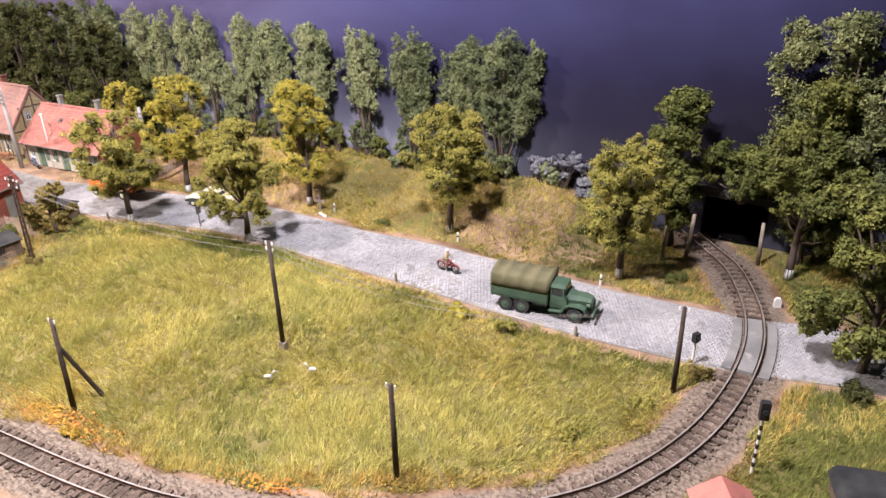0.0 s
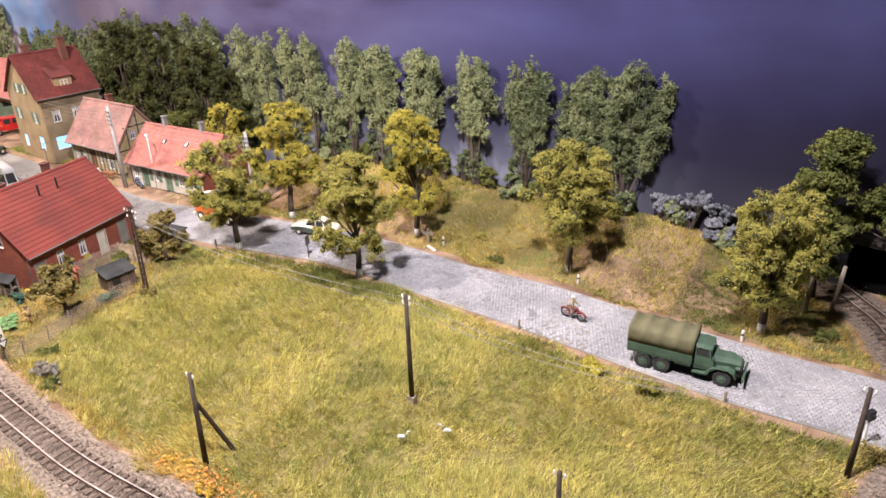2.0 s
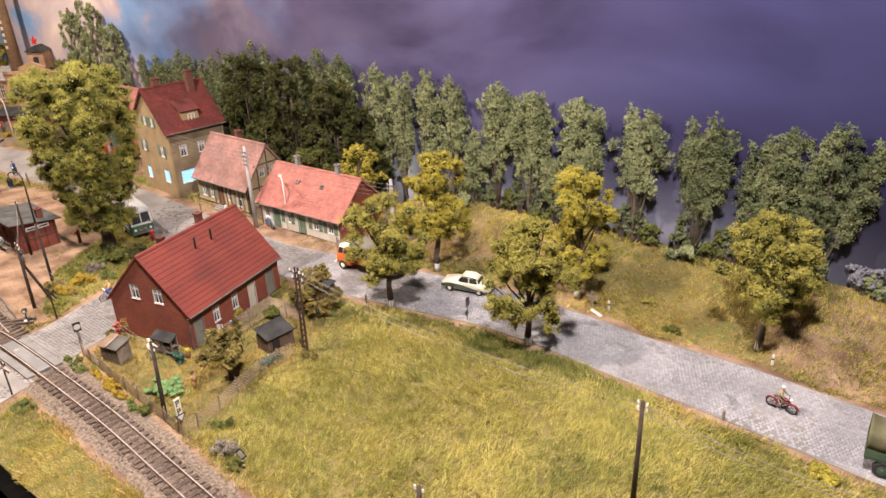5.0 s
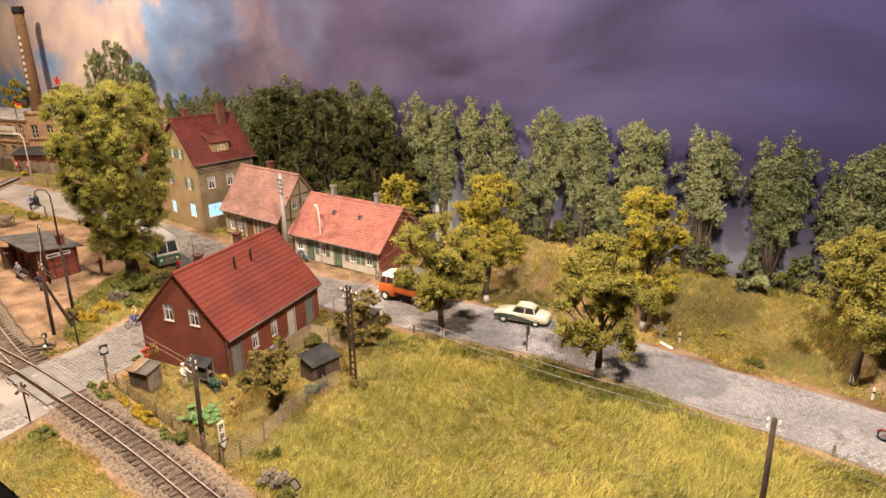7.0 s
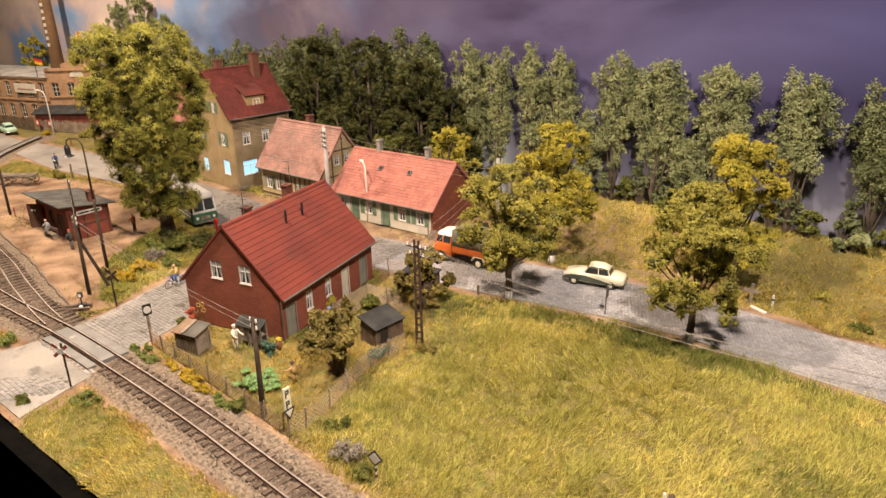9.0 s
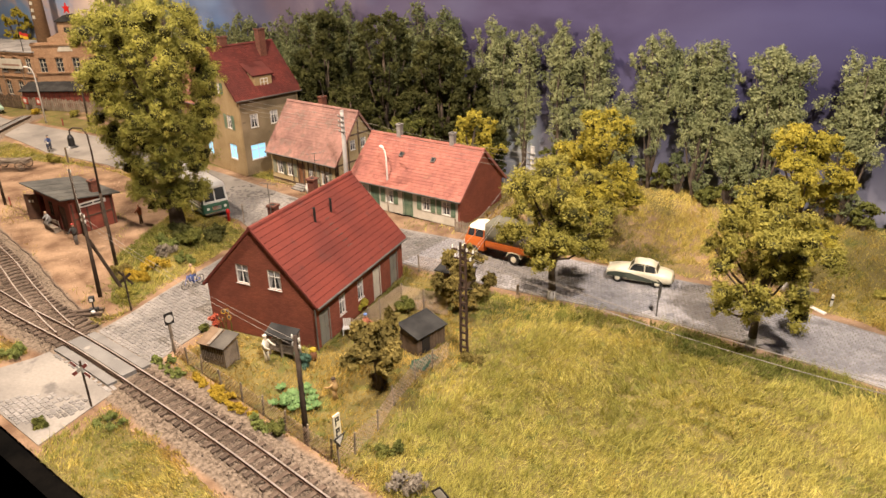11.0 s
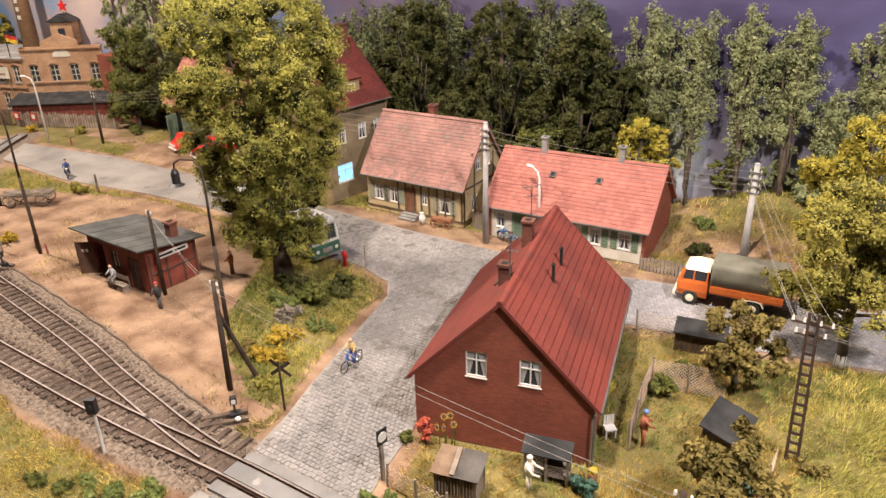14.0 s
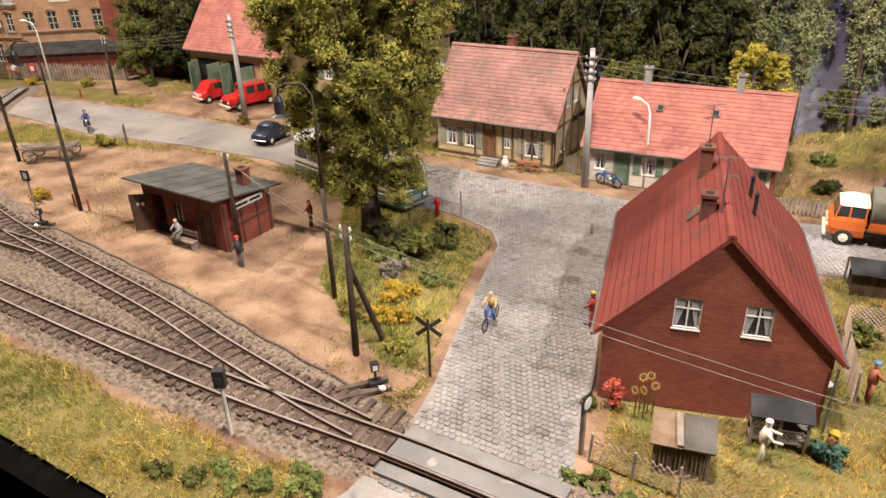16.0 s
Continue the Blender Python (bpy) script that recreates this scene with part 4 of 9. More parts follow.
# trees along the road, trunks lime-washed
AVENUE = [
    (-50.9, 35.9, 9.9, 3.5, LEAF_OLIVE, 11, 0.20), (-51.9, 43.2, 11.0, 3.05, LEAF_YELLOW, 12, 0.26), (-38.9, 37.4, 10.0, 3.2, LEAF_OLIVE, 13, 0.15),
    (-39.2, 45.5, 11.1, 2.8, LEAF_YELLOW, 14, 0.20), (-25.2, 45.8, 10.2, 3.35, LEAF_OLIVE, 15, 0.28), (-11.1, 44.6, 10.3, 3.35, LEAF_OLIVE, 16, 0.22),
]
for x, y, h, rad, leaf, seed, bole in AVENUE:
    tree("roadside_tree", x, y, gz(x, y), h, rad, leaf, "broad-crowned roadside tree with a lime-washed trunk" if leaf is LEAF_OLIVE else "roadside tree with bright yellow-green leaves and a lime-washed trunk", seed, count=22000, size=0.07, bole=bole, lime=True, group="trees along the road", clumps=62)
tree("roadside_tree", -0.8, 49.6, 0, 11.2, 3.5, LEAF_GREEN, "tall green tree with a lime-washed trunk beside the tunnel", 17, count=9000, bole=0.22, lime=True, group="trees along the road")
tree("large_tree", -82.2, 29.1, 0, 17.9, 5.4, LEAF_DEEP, "huge old broad-leaved tree beside the station yard", 21, "giant", 95000, 0.068, 0.17, clumps=260, trunk=0.55)
tree("tree", 3.9, 39.8, 0, 11.8, 4.1, LEAF_GREEN, "full green tree at the roadside by the crossing", 22, count=12000, bole=0.1, clumps=30)
tree("tree", -9.2, 51.0, 0.3, 11.6, 3.2, LEAF_GREEN, "tall dark green tree beside the tunnel mouth", 23, "poplar", 11000, 0.11, 0.14, clumps=52)
tree("tree", -4.9, 52.6, 3.9, 4.6, 3.0, LEAF_GREEN, "bushy green tree over the tunnel mouth", 24, count=5000, bole=0.1)
tree("tree", -0.4, 52.2, 0.2, 13.0, 3.4, LEAF_GREEN, "tall green tree beyond the tunnel mouth", 25, "poplar", 11000, 0.11, 0.1, clumps=52)
tree("tree", 0.6, 52.9, 0.2, 17.0, 5.6, LEAF_SAGE, "very tall sage-green tree before the backdrop", 26, "giant", 20000, 0.105, 0.1, flat=0.4, clumps=130)
tree("tree", 8.0, 48.5, 0.2, 14.0, 4.8, LEAF_SAGE, "tall sage-green tree at the end of the road", 27, "poplar", 9000, 0.13, 0.1, clumps=60)
tree("tree", 7.5, 42.5, 0.0, 9.0, 3.4, LEAF_GREEN, "green tree crowding the roadside", 28, count=8000, bole=0.1)
# the dark wood behind the houses
for i, (x, y, h, rad) in enumerate([(-86.2, 50.6, 15.2, 2.9), (-78.2, 50.8, 15.4, 3.0), (-71.6, 50.9, 13.7, 2.6), (-82.0, 51.6, 9.6, 2.2), (-74.6, 51.6, 9.0, 2.2), (-73.4, 49.4, 6.6, 2.8), (-81.6, 49.2, 8.6, 2.6), (-68.6, 51.6, 11.0, 1.9), (-89.6, 51.2, 11.0, 2.0), (-66.6, 51.8, 8.0, 1.8)]):
    tree("forest_tree", x, y, gz(x, y), h, rad, LEAF_DARK if i != 5 else LEAF_GREEN, "dark dense tree of the small wood behind the houses", 40 + i, "giant", 13000 if h > 12 else 8000, 0.105, 0.0, group="trees of the wood", clumps=90 if h > 12 else 60)
tree("small_tree", -65.6, 48.2, 0.1, 8.1, 2.3, LEAF_YELLOW, "small round yellow-green tree in the garden behind the house", 55, count=9000, size=0.09, bole=0.2, clumps=56)
for i, (x, y, h, rad, leaf) in enumerate([(-128, 51, 11.5, 4.2, LEAF_GREEN), (-122, 51.5, 10.0, 3.6, LEAF_DARK), (-126, 49.5, 7.0, 3.0, LEAF_GREEN), (-120.5, 50.5, 8.0, 3.0, LEAF_DARK)]):
    tree("garden_tree", x, y, 0, h, rad, leaf, "leafy green tree between the works and the fire station", 60 + i, count=6500, bole=0.08, group="trees by the works")
tree("garden_tree", -158, 51.8, 0, 13.0, 2.6, LEAF_YELLOW, "yellow-green tree behind the works", 66, count=4500, bole=0.2)
# the tall rows in front of the painted sky
row = [(-66.6, 15.6, 2.3), (-63.4, 15.4, 1.2), (-60.0, 15.3, 1.3), (-57.0, 15.4, 1.5), (-51.8, 14.6, 2.2), (-48.2, 15.0, 2.4), (-43.2, 14.9, 2.7), (-37.9, 14.3, 2.3), (-32.7, 14.3, 2.8), (-28.0, 13.8, 2.0), (-24.0, 14.8, 4.1), (-54.6, 9.5, 1.1), (-45.6, 9.0, 1.3)]
for i, (x, top, rad) in enumerate(row):
    z0 = gz(x, 52.6)
    tree("poplar", x, 52.7, z0 - 0.1, top + 0.5 - z0, rad, LEAF_BLUE if x < -36 else LEAF_SLATE, "tall grey-green poplar before the painted sky", 80 + i, "plume", int(2000 + 4600 * rad), 0.076, 0.1, flat=0.5, group="poplars before the sky", trunk=0.17)
for i in range(16):
    x = -70.0 - 2.75 * i + rng.normal(0, 0.5)
    tree("poplar", x, 53.1, 0.2, 15.9 + rng.normal(0, 0.5) - 0.02 * i - 0.012 * i * i, 1.9, LEAF_SLATE, "tall grey-green poplar before the painted sky", 100 + i, "plume", 4200, 0.10, 0.06, flat=0.35, group="poplars before the sky", trunk=0.17)
for i, (x, h, rad) in enumerate([(-124.5, 19.5, 4.2), (-130.5, 18.0, 3.6), (-118.6, 16.5, 3.2)]):
    tree("poplar", x, 53.0, 0.0, h, rad, LEAF_BLUE, "tall grey-green poplar before the painted sky", 130 + i, "giant", 9000, 0.13, 0.1, flat=0.22, group="poplars before the sky", clumps=70, trunk=0.25)
for i, (x, w, h) in enumerate([(-20.6, 1.5, 3.4), (-18.6, 1.9, 4.4), (-16.2, 1.9, 5.4), (-13.6, 1.7, 5.4), (-19.7, 1.2, 2.2), (-15.5, 1.2, 2.4)]):
    bush("pale_shrub", x, 53.1 - 0.3 * (i > 3), gz(x, 53) - 0.05, w, 0.6, h, LEAF_LILAC if i < 4 else LEAF_BLUE, "pale silvery shrub before the backdrop", 150 + i, 5000, 0.075)
for i, x in enumerate((-33.4, -46.8, -55.2, -24.6, -26.5)):
    bush("shrub", x, 51.8, gz(x, 51.8) - 0.05, 1.3, 0.7, 1.7, LEAF_GREEN if i % 2 else LEAF_BLUE, "low green shrub at the foot of the poplars", 170 + i, 900, 0.14)
for i in range(24):
    x = -60.5 + 1.62 * i + rng.normal(0, 0.3)
    y = 52.9 + rng.normal(0, 0.2)
    bush("understory_shrub", x, y, gz(x, y) - 0.05, 1.2, 0.5, rng.uniform(2.6, 5.0), LEAF_SLATE if i % 3 else LEAF_GREEN, "grey-green undergrowth between the poplars", 220 + i, 1500, 0.10)

# ---- houses ----
WHITE = plain("white_paint", (0.66, 0.65, 0.62), 0.6)
DARKWOOD = mat("dark_wood", (0.075, 0.05, 0.035), (0.14, 0.10, 0.07), 0.85, scale=1.5, fine=10, bump=0.5)
GREYWOOD = mat("weathered_wood", (0.17, 0.14, 0.11), (0.30, 0.25, 0.20), 0.9, scale=1.2, fine=10, bump=0.6)
TARFELT = mat("roofing_felt", (0.020, 0.021, 0.022), (0.045, 0.046, 0.046), 0.9, scale=0.8, fine=14, bump=0.4, obj=0.1)
GREENPAINT = mat("green_paint", (0.10, 0.16, 0.11), (0.16, 0.22, 0.15), 0.7, scale=1.5, bump=0.2)
GREYGREEN = mat("grey_green_paint", (0.20, 0.22, 0.17), (0.27, 0.28, 0.22), 0.7, scale=1.5, bump=0.2)
CURTAIN = plain("curtain_cloth", (0.36, 0.36, 0.37), 0.95)
CHIMNEY = brick_mat("sooty_brick", (0.20, 0.075, 0.05), (0.14, 0.06, 0.045), (0.6, 0.6, 0.6))
STONEGREY = mat("grey_render", (0.17, 0.165, 0.155), (0.26, 0.25, 0.24), 0.9, scale=1.0, fine=15, bump=0.4)
ZINC = mat("zinc_gutter", (0.10, 0.095, 0.09), (0.17, 0.16, 0.15), 0.6, 0.4)


def wall(bm, length, top, openings, thick, m):
    """A wall along x from 0 to length, its outer face at y = 0, as tall as top(x), with openings (x0, x1, z0, z1) right through it."""
    cuts = sorted({0.0, length, *(v for o in openings for v in o[:2]), *([length / 2] if top(length / 2) > top(0) + 0.01 else [])})
    for a, b in zip(cuts, cuts[1:]):
        mid = (a + b) / 2
        z = 0.0
        for o in sorted((o for o in openings if o[0] <= mid <= o[1]), key=lambda o: o[2]):
            if o[2] > z + 1e-4:
                prism(bm, [(a, z), (b, z), (b, o[2]), (a, o[2])], 0, thick, m)
            z = o[3]
        prism(bm, [(a, z), (b, z), (b, top(b)), (a, top(a))], 0, thick, m)


def rect(m, x0, x1, y0, y1, z0, z1, bm):
    box(bm, x0, x1, y0, y1, z0, z1, m)


def window(parent, m, x0, x1, z0, z1, frame_mat=WHITE, curtains=True, shutters=None, lit=None, cross=0.66):
    """A casement in an opening of a wall laid out along x: frame with bars, pane, sill, curtains and shutters."""
    b = 0.055
    w = 0.05
    bm = bmn()
    rings = []
    for y, i in ((0.03, 0), (0.03, b), (0.03 + w, b), (0.03 + w, 0)):
        rings.append([bm.verts.new(m @ Vector(q)) for q in ((x0 + i, y, z0 + i), (x1 - i, y, z0 + i), (x1 - i, y, z1 - i), (x0 + i, y, z1 - i))])
    for k in range(4):
        for j in range(4):
            bm.faces.new((rings[k][j], rings[k][(j + 1) % 4], rings[(k + 1) % 4][(j + 1) % 4], rings[(k + 1) % 4][j]))
    win = part("window", bm, frame_mat, parent, "white wooden casement window" if frame_mat is WHITE else "")
    zc = z0 + (z1 - z0) * cross
    bm = bmn()
    rect(m, (x0 + x1) / 2 - 0.028, (x0 + x1) / 2 + 0.028, 0.032, 0.028 + w, z0 + b, z1 - b, bm)
    part("mullion", bm, frame_mat, win)
    for xa, xb in ((x0 + b, (x0 + x1) / 2 - 0.028), ((x0 + x1) / 2 + 0.028, x1 - b)):
        bm = bmn()
        rect(m, xa, xb, 0.034, 0.026 + w, zc - 0.024, zc + 0.024, bm)
        part("transom", bm, frame_mat, win)
    bm = bmn()
    rect(m, x0 + 0.02, x1 - 0.02, 0.085, 0.10, z0 + 0.02, z1 - 0.02, bm)
    part("pane", bm, lit or glass(), win, "bluish lit pane" if lit else "")
    bm = bmn()
    rect(m, x0 - 0.03, x1 + 0.03, -0.04, 0.05, z0 - 0.05, z0 - 0.003, bm)
    part("sill", bm, WHITE if frame_mat is WHITE else frame_mat, win)
    if curtains and not lit:
        for s in (0, 1):
            bm = bmn()
            xa, xb = (x0 + 0.07, (x0 + x1) / 2 - 0.05) if s == 0 else (x1 - 0.07, (x0 + x1) / 2 + 0.05)
            zb = z0 + 0.1
            prism(bm, [(xa, zb), (xa + (xb - xa) * 0.28, zb), (xb, z1 - 0.09), (xa, z1 - 0.09)], 0.072, 0.082, m)
            part("curtain", bm, CURTAIN, win, "drawn white net curtain")
    for s in shutters or ():
        bm = bmn()
        xs = (x0 - 0.52, x0 - 0.08) if s < 0 else (x1 + 0.08, x1 + 0.52)
        rect(m, xs[0], xs[1], -0.05, -0.004, z0 - 0.05, z1 + 0.04, bm)
        for k in range(4):
            zz = z0 + (z1 - z0) * (k + 0.6) / 4.4
            rect(m, xs[0] + 0.05, xs[1] - 0.05, -0.07, -0.05, zz - 0.04, zz + 0.04, bm)
        part("shutter", bm, GREYGREEN if shutters is SH2 else GREENPAINT, parent, "green wooden shutter")


SH1, SH2 = (-1, 1), [-1, 1]


def door(parent, m, x0, x1, z1, material, label, z0=0.0):
    bm = bmn()
    rect(m, x0, x1, 0.05, 0.11, z0 + 0.02, z1, bm)
    for zz in ((z0 + 0.15, z0 + 0.85), (z0 + 1.0, z1 - 0.2)):
        for a, b in ((x0 + 0.1, (x0 + x1) / 2 - 0.05), ((x0 + x1) / 2 + 0.05, x1 - 0.1)):
            rect(m, a, b, 0.03, 0.05, zz[0], zz[1], bm)
    d = part("door", bm, material, parent, label)
    bm = bmn()
    cyl(bm, m @ Vector((x1 - 0.14, 0.04, z0 + 1.0)), m @ Vector((x1 - 0.14, -0.05, z0 + 1.0)), 0.025, n=6)
    part("handle", bm, ZINC, d)
    bm = bmn()
    for r in ((x0 - 0.08, x0 - 0.003, z0, z1 + 0.08), (x1 + 0.003, x1 + 0.08, z0, z1 + 0.08), (x0 - 0.003, x1 + 0.003, z1 + 0.003, z1 + 0.08)):
        rect(m, r[0], r[1], -0.03, 0.02, r[2], r[3], bm)
    part("door_frame", bm, material, d)


def tiles(parent, material, corner, along, upslope, cols, rows, label, lip=0.035, g=0.05, gap=0.0):
    """Overlapping roof tiles over a slope: each a thin wedge, rows set half a tile over."""
    corner, along, upslope = (np.array(v, float) for v in (corner, along, upslope))
    nrm = np.cross(along, upslope)
    nrm /= np.linalg.norm(nrm)
    if nrm[2] < 0:
        nrm = -nrm
    a, u = along / cols, upslope / rows
    vs = []
    for r in range(rows):
        odd = r % 2 if g > 0.02 else 0
        for c in range(cols + odd):
            lo, hi = max(0.0, c - 0.5 * odd), min(float(cols), c + 1 - 0.5 * odd)
            lift = rng.normal(0, 0.1 * g)
            p = corner + a * (lo + g) + u * r
            q = corner + a * (hi - g) + u * r
            e = u * (1.12 if not gap else 1 - gap) if r < rows - 1 else u
            t = nrm * (lip + lift)
            top = nrm * (0.008 if not gap else lip + lift)
            vs += [p, q, q + e, p + e, p + t, q + t, q + e + top, p + e + top]
    v = np.array(vs)
    k = len(v) // 8
    f = (np.arange(k)[:, None, None] * 8 + np.array([(4, 5, 6, 7), (0, 1, 5, 4), (1, 2, 6, 5), (3, 0, 4, 7)])).reshape(-1, 4)
    return mesh_np("roof_tiles", v, f, material, parent, label, kind="stuff")


def gutter(parent, p, q):
    bm = bmn()
    tube(bm, [p, q], 0.07, 8)
    part("gutter", bm, ZINC, parent, "grey zinc gutter")


def house(name, x, y, rz, W, L, eave, ridge, over, wall_mat, roof_mat, label, sides, roof="tiles", cols=30, rows=16, plinth=None, verge=0.28, barge=0.2, lip=0.04, seam=0.025, gap=0.0):
    """A house with its ridge along local y from the gable at y = 0. sides: for front, back, xp, xm a list of ('win'|'door', x0, x1, z0, z1, options)."""
    h = thing(name, x, y, 0, rz, label, "house")
    th = 0.22
    slope = (ridge - eave) / (W / 2 + over)
    wall_top = eave + slope * over - 0.10
    ms = {
        "front": pose(-W / 2, 0, 0), "back": pose(W / 2, L, 0, 0, 0, 180),
        "xp": pose(W / 2, 0.0, 0, 0, 0, 90), "xm": pose(-W / 2, L, 0, 0, 0, -90),
    }
    for side, m in ms.items():
        gable = side in ("front", "back")
        ln = W if gable else L
        top = (lambda s: wall_top + slope * (W / 2 - abs(s - W / 2))) if gable else (lambda s: wall_top)
        ops = [(o[1], o[2], o[3], o[4]) for o in sides.get(side, ())]
        bm = bmn()
        if gable:
            wall(bm, ln, top, ops, th, m)
        else:
            wall(bm, ln - 2 * th, top, [(a - th, b - th, c, d) for a, b, c, d in ops], th, m @ pose(th, 0, 0))
        bmesh.ops.remove_doubles(bm, verts=bm.verts[:], dist=1e-3)
        w = part("wall", bm, wall_mat[side] if isinstance(wall_mat, dict) else wall_mat, h)
        for o in sides.get(side, ()):
            opt = o[5] if len(o) > 5 else {}
            if o[0] == "win":
                window(h, m, *o[1:5], **opt)
            else:
                door(h, m, o[1], o[2], o[4], opt.get("material", GREENPAINT), opt.get("label", "painted plank door"), o[3])
    if plinth:
        bm = bmn()
        for r in ((-W / 2 - 0.05, W / 2 + 0.05, -0.05, -0.004), (-W / 2 - 0.05, W / 2 + 0.05, L + 0.004, L + 0.05), (W / 2 + 0.004, W / 2 + 0.05, -0.004, L + 0.004), (-W / 2 - 0.05, -W / 2 - 0.004, -0.004, L + 0.004)):
            gaps = sides.get("xm" if r[1] < 0 else "xp" if r[0] > 0 else "none", ())
            box(bm, r[0], r[1], r[2], r[3], -0.1, plinth[0])
        part("plinth", bm, plinth[1], h)
    for s in (1, -1):
        e0, e1 = Vector((s * (W / 2 + over), -verge, eave)), Vector((s * (W / 2 + over), L + verge, eave))
        r0, r1 = Vector((0, -verge, ridge)), Vector((0, L + verge, ridge))
        bm = bmn()
        slab(bm, [e0, e1, r1, r0], 0.09)
        base = part("roof", bm, roof_mat, h)
        if roof == "tiles":
            tiles(base, roof_mat, e0, e1 - e0, r0 - e0, cols, rows, "overlapping clay tiles", lip, seam, gap)
        else:
            nrm = (e1 - e0).cross(r0 - e0).normalized()
            nrm = nrm if nrm.z > 0 else -nrm
            k = cols
            for i in range(k):
                bm = bmn()
                a, b = (i + 0.035) / k, (i + 0.965) / k
                q = [e0.lerp(e1, a), e0.lerp(e1, b), r0.lerp(r1, b), r0.lerp(r1, a)]
                for j in range(rows):
                    qq = [q[0].lerp(q[3], j / rows), q[1].lerp(q[2], j / rows), q[1].lerp(q[2], (j + 0.985) / rows), q[0].lerp(q[3], (j + 0.985) / rows)]
                    slab(bm, [qq[0] + nrm * 0.075, qq[1] + nrm * 0.075, qq[2] + nrm * 0.045, qq[3] + nrm * 0.045], 0.04)
                part("roof_panel", bm, roof_mat, base)
        for yy in (-verge, L + verge):
            bm = bmn()
            d = -0.03 if yy < 0 else 0.03
            a, b = Vector((s * (W / 2 + over), yy, eave)), Vector((0, yy, ridge))
            slab(bm, [a + Vector((0, d, 0.09)), a + Vector((0, -d * 2, 0.09)), b + Vector((0, -d * 2, 0.09)), b + Vector((0, d, 0.09))], barge)
            part("bargeboard", bm, roof_mat, base)
        gutter(h, e0 + Vector((s * 0.06, 0, -0.03)), e1 + Vector((s * 0.06, 0, -0.03)))
    n = max(8, int(L / 0.42))
    bm = bmn()
    for i in range(n):
        a = -verge + (L + 2 * verge) * i / n
        b = a + (L + 2 * verge) / n * 1.04
        prism(bm, [(-0.17, ridge - 0.03), (-0.10, ridge + 0.09), (0, ridge + 0.13), (0.10, ridge + 0.09), (0.17, ridge - 0.03)], a, b)
    part("ridge_tiles", bm, roof_mat, h, bevel=0.0)
    c, s_ = math.cos(math.radians(rz)), math.sin(math.radians(rz))
    FOOTPRINTS.append([(x + c * px - s_ * py, y + s_ * px + c * py) for px, py in ((-W / 2 - 0.1, -0.1), (W / 2 + 0.1, -0.1), (W / 2 + 0.1, L + 0.1), (-W / 2 - 0.1, L + 0.1))])
    return h


def chimney(parent, x, y, z0, z1, w=0.5, d=0.5, material=None, cap=True):
    bm = bmn()
    box(bm, x - w / 2, x + w / 2, y - d / 2, y + d / 2, z0, z1)
    ch = part("chimney", bm, material or CHIMNEY, parent, "sooty brick chimney" if material is None else "grey rendered chimney", bevel=0.015)
    if cap:
        bm = bmn()
        box(bm, x - w / 2 - 0.06, x + w / 2 + 0.06, y - d / 2 - 0.06, y + d / 2 + 0.06, z1 + 0.003, z1 + 0.12)
        part("chimney_cap", bm, material or CHIMNEY, ch, bevel=0.015)
        bm = bmn()
        box(bm, x - w / 2 + 0.1, x + w / 2 - 0.1, y - d / 2 + 0.1, y + d / 2 - 0.1, z1 + 0.123, z1 + 0.135)
        part("flue", bm, mat("soot", (0.01, 0.01, 0.01), (0.02, 0.02, 0.02), 0.95), ch)


def antenna(x, y, z, h, rz, label="thin metal television aerial on the roof"):
    a = thing("roof_aerial", x, y, z, rz, label, "aerial")
    bm = bmn()
    cyl(bm, (0, 0, 0), (0, 0, h), 0.03, 0.022, 6)
    part("mast", bm, ZINC, a)
    for zz, ln in ((h, 0.6), (h * 0.78, 0.45)):
        bm = bmn()
        cyl(bm, (-ln * 0.8, 0, zz), (ln * 0.8, 0, zz), 0.018, n=5)
        for k in range(4):
            xx = -ln * 0.7 + k * ln * 0.46
            cyl(bm, (xx, -ln * 0.45, zz), (xx, ln * 0.45, zz), 0.013, n=4)
        part("element", bm, ZINC, a)
    return a


RED_BRICK = brick_mat("red_brick", (0.32, 0.098, 0.06), (0.245, 0.075, 0.05), (0.62, 0.55, 0.55))
RED_ROOF = mat("red_roof", (0.19, 0.041, 0.030), (0.135, 0.032, 0.026), 0.75, scale=0.3, fine=7, bump=0.35, island=0.08, spot=(0.125, 0.037, 0.031), spot_at=0.60)
PINK_TILE = mat("pink_tile", (0.385, 0.145, 0.115), (0.29, 0.108, 0.09), 0.75, scale=0.7, fine=12, bump=0.2, island=0.14, spot=(0.3, 0.13, 0.10), spot_at=0.62)
PALE_TILE = mat("weathered_tile", (0.33, 0.175, 0.148), (0.225, 0.122, 0.106), 0.8, scale=0.5, fine=12, bump=0.2, island=0.12, spot=(0.22, 0.14, 0.12), spot_at=0.56)
DARK_TILE = mat("dark_red_tile", (0.13, 0.028, 0.023), (0.09, 0.022, 0.019), 0.75, scale=0.6, fine=12, bump=0.2, island=0.16)
CREAM = mat("cream_render", (0.46, 0.43, 0.36), (0.56, 0.53, 0.46), 0.9, scale=0.8, fine=12, bump=0.3, spot=(0.42, 0.36, 0.28), spot_at=0.64)
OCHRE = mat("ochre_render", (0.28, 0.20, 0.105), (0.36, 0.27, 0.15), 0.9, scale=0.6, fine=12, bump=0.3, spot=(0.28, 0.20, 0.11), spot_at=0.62)
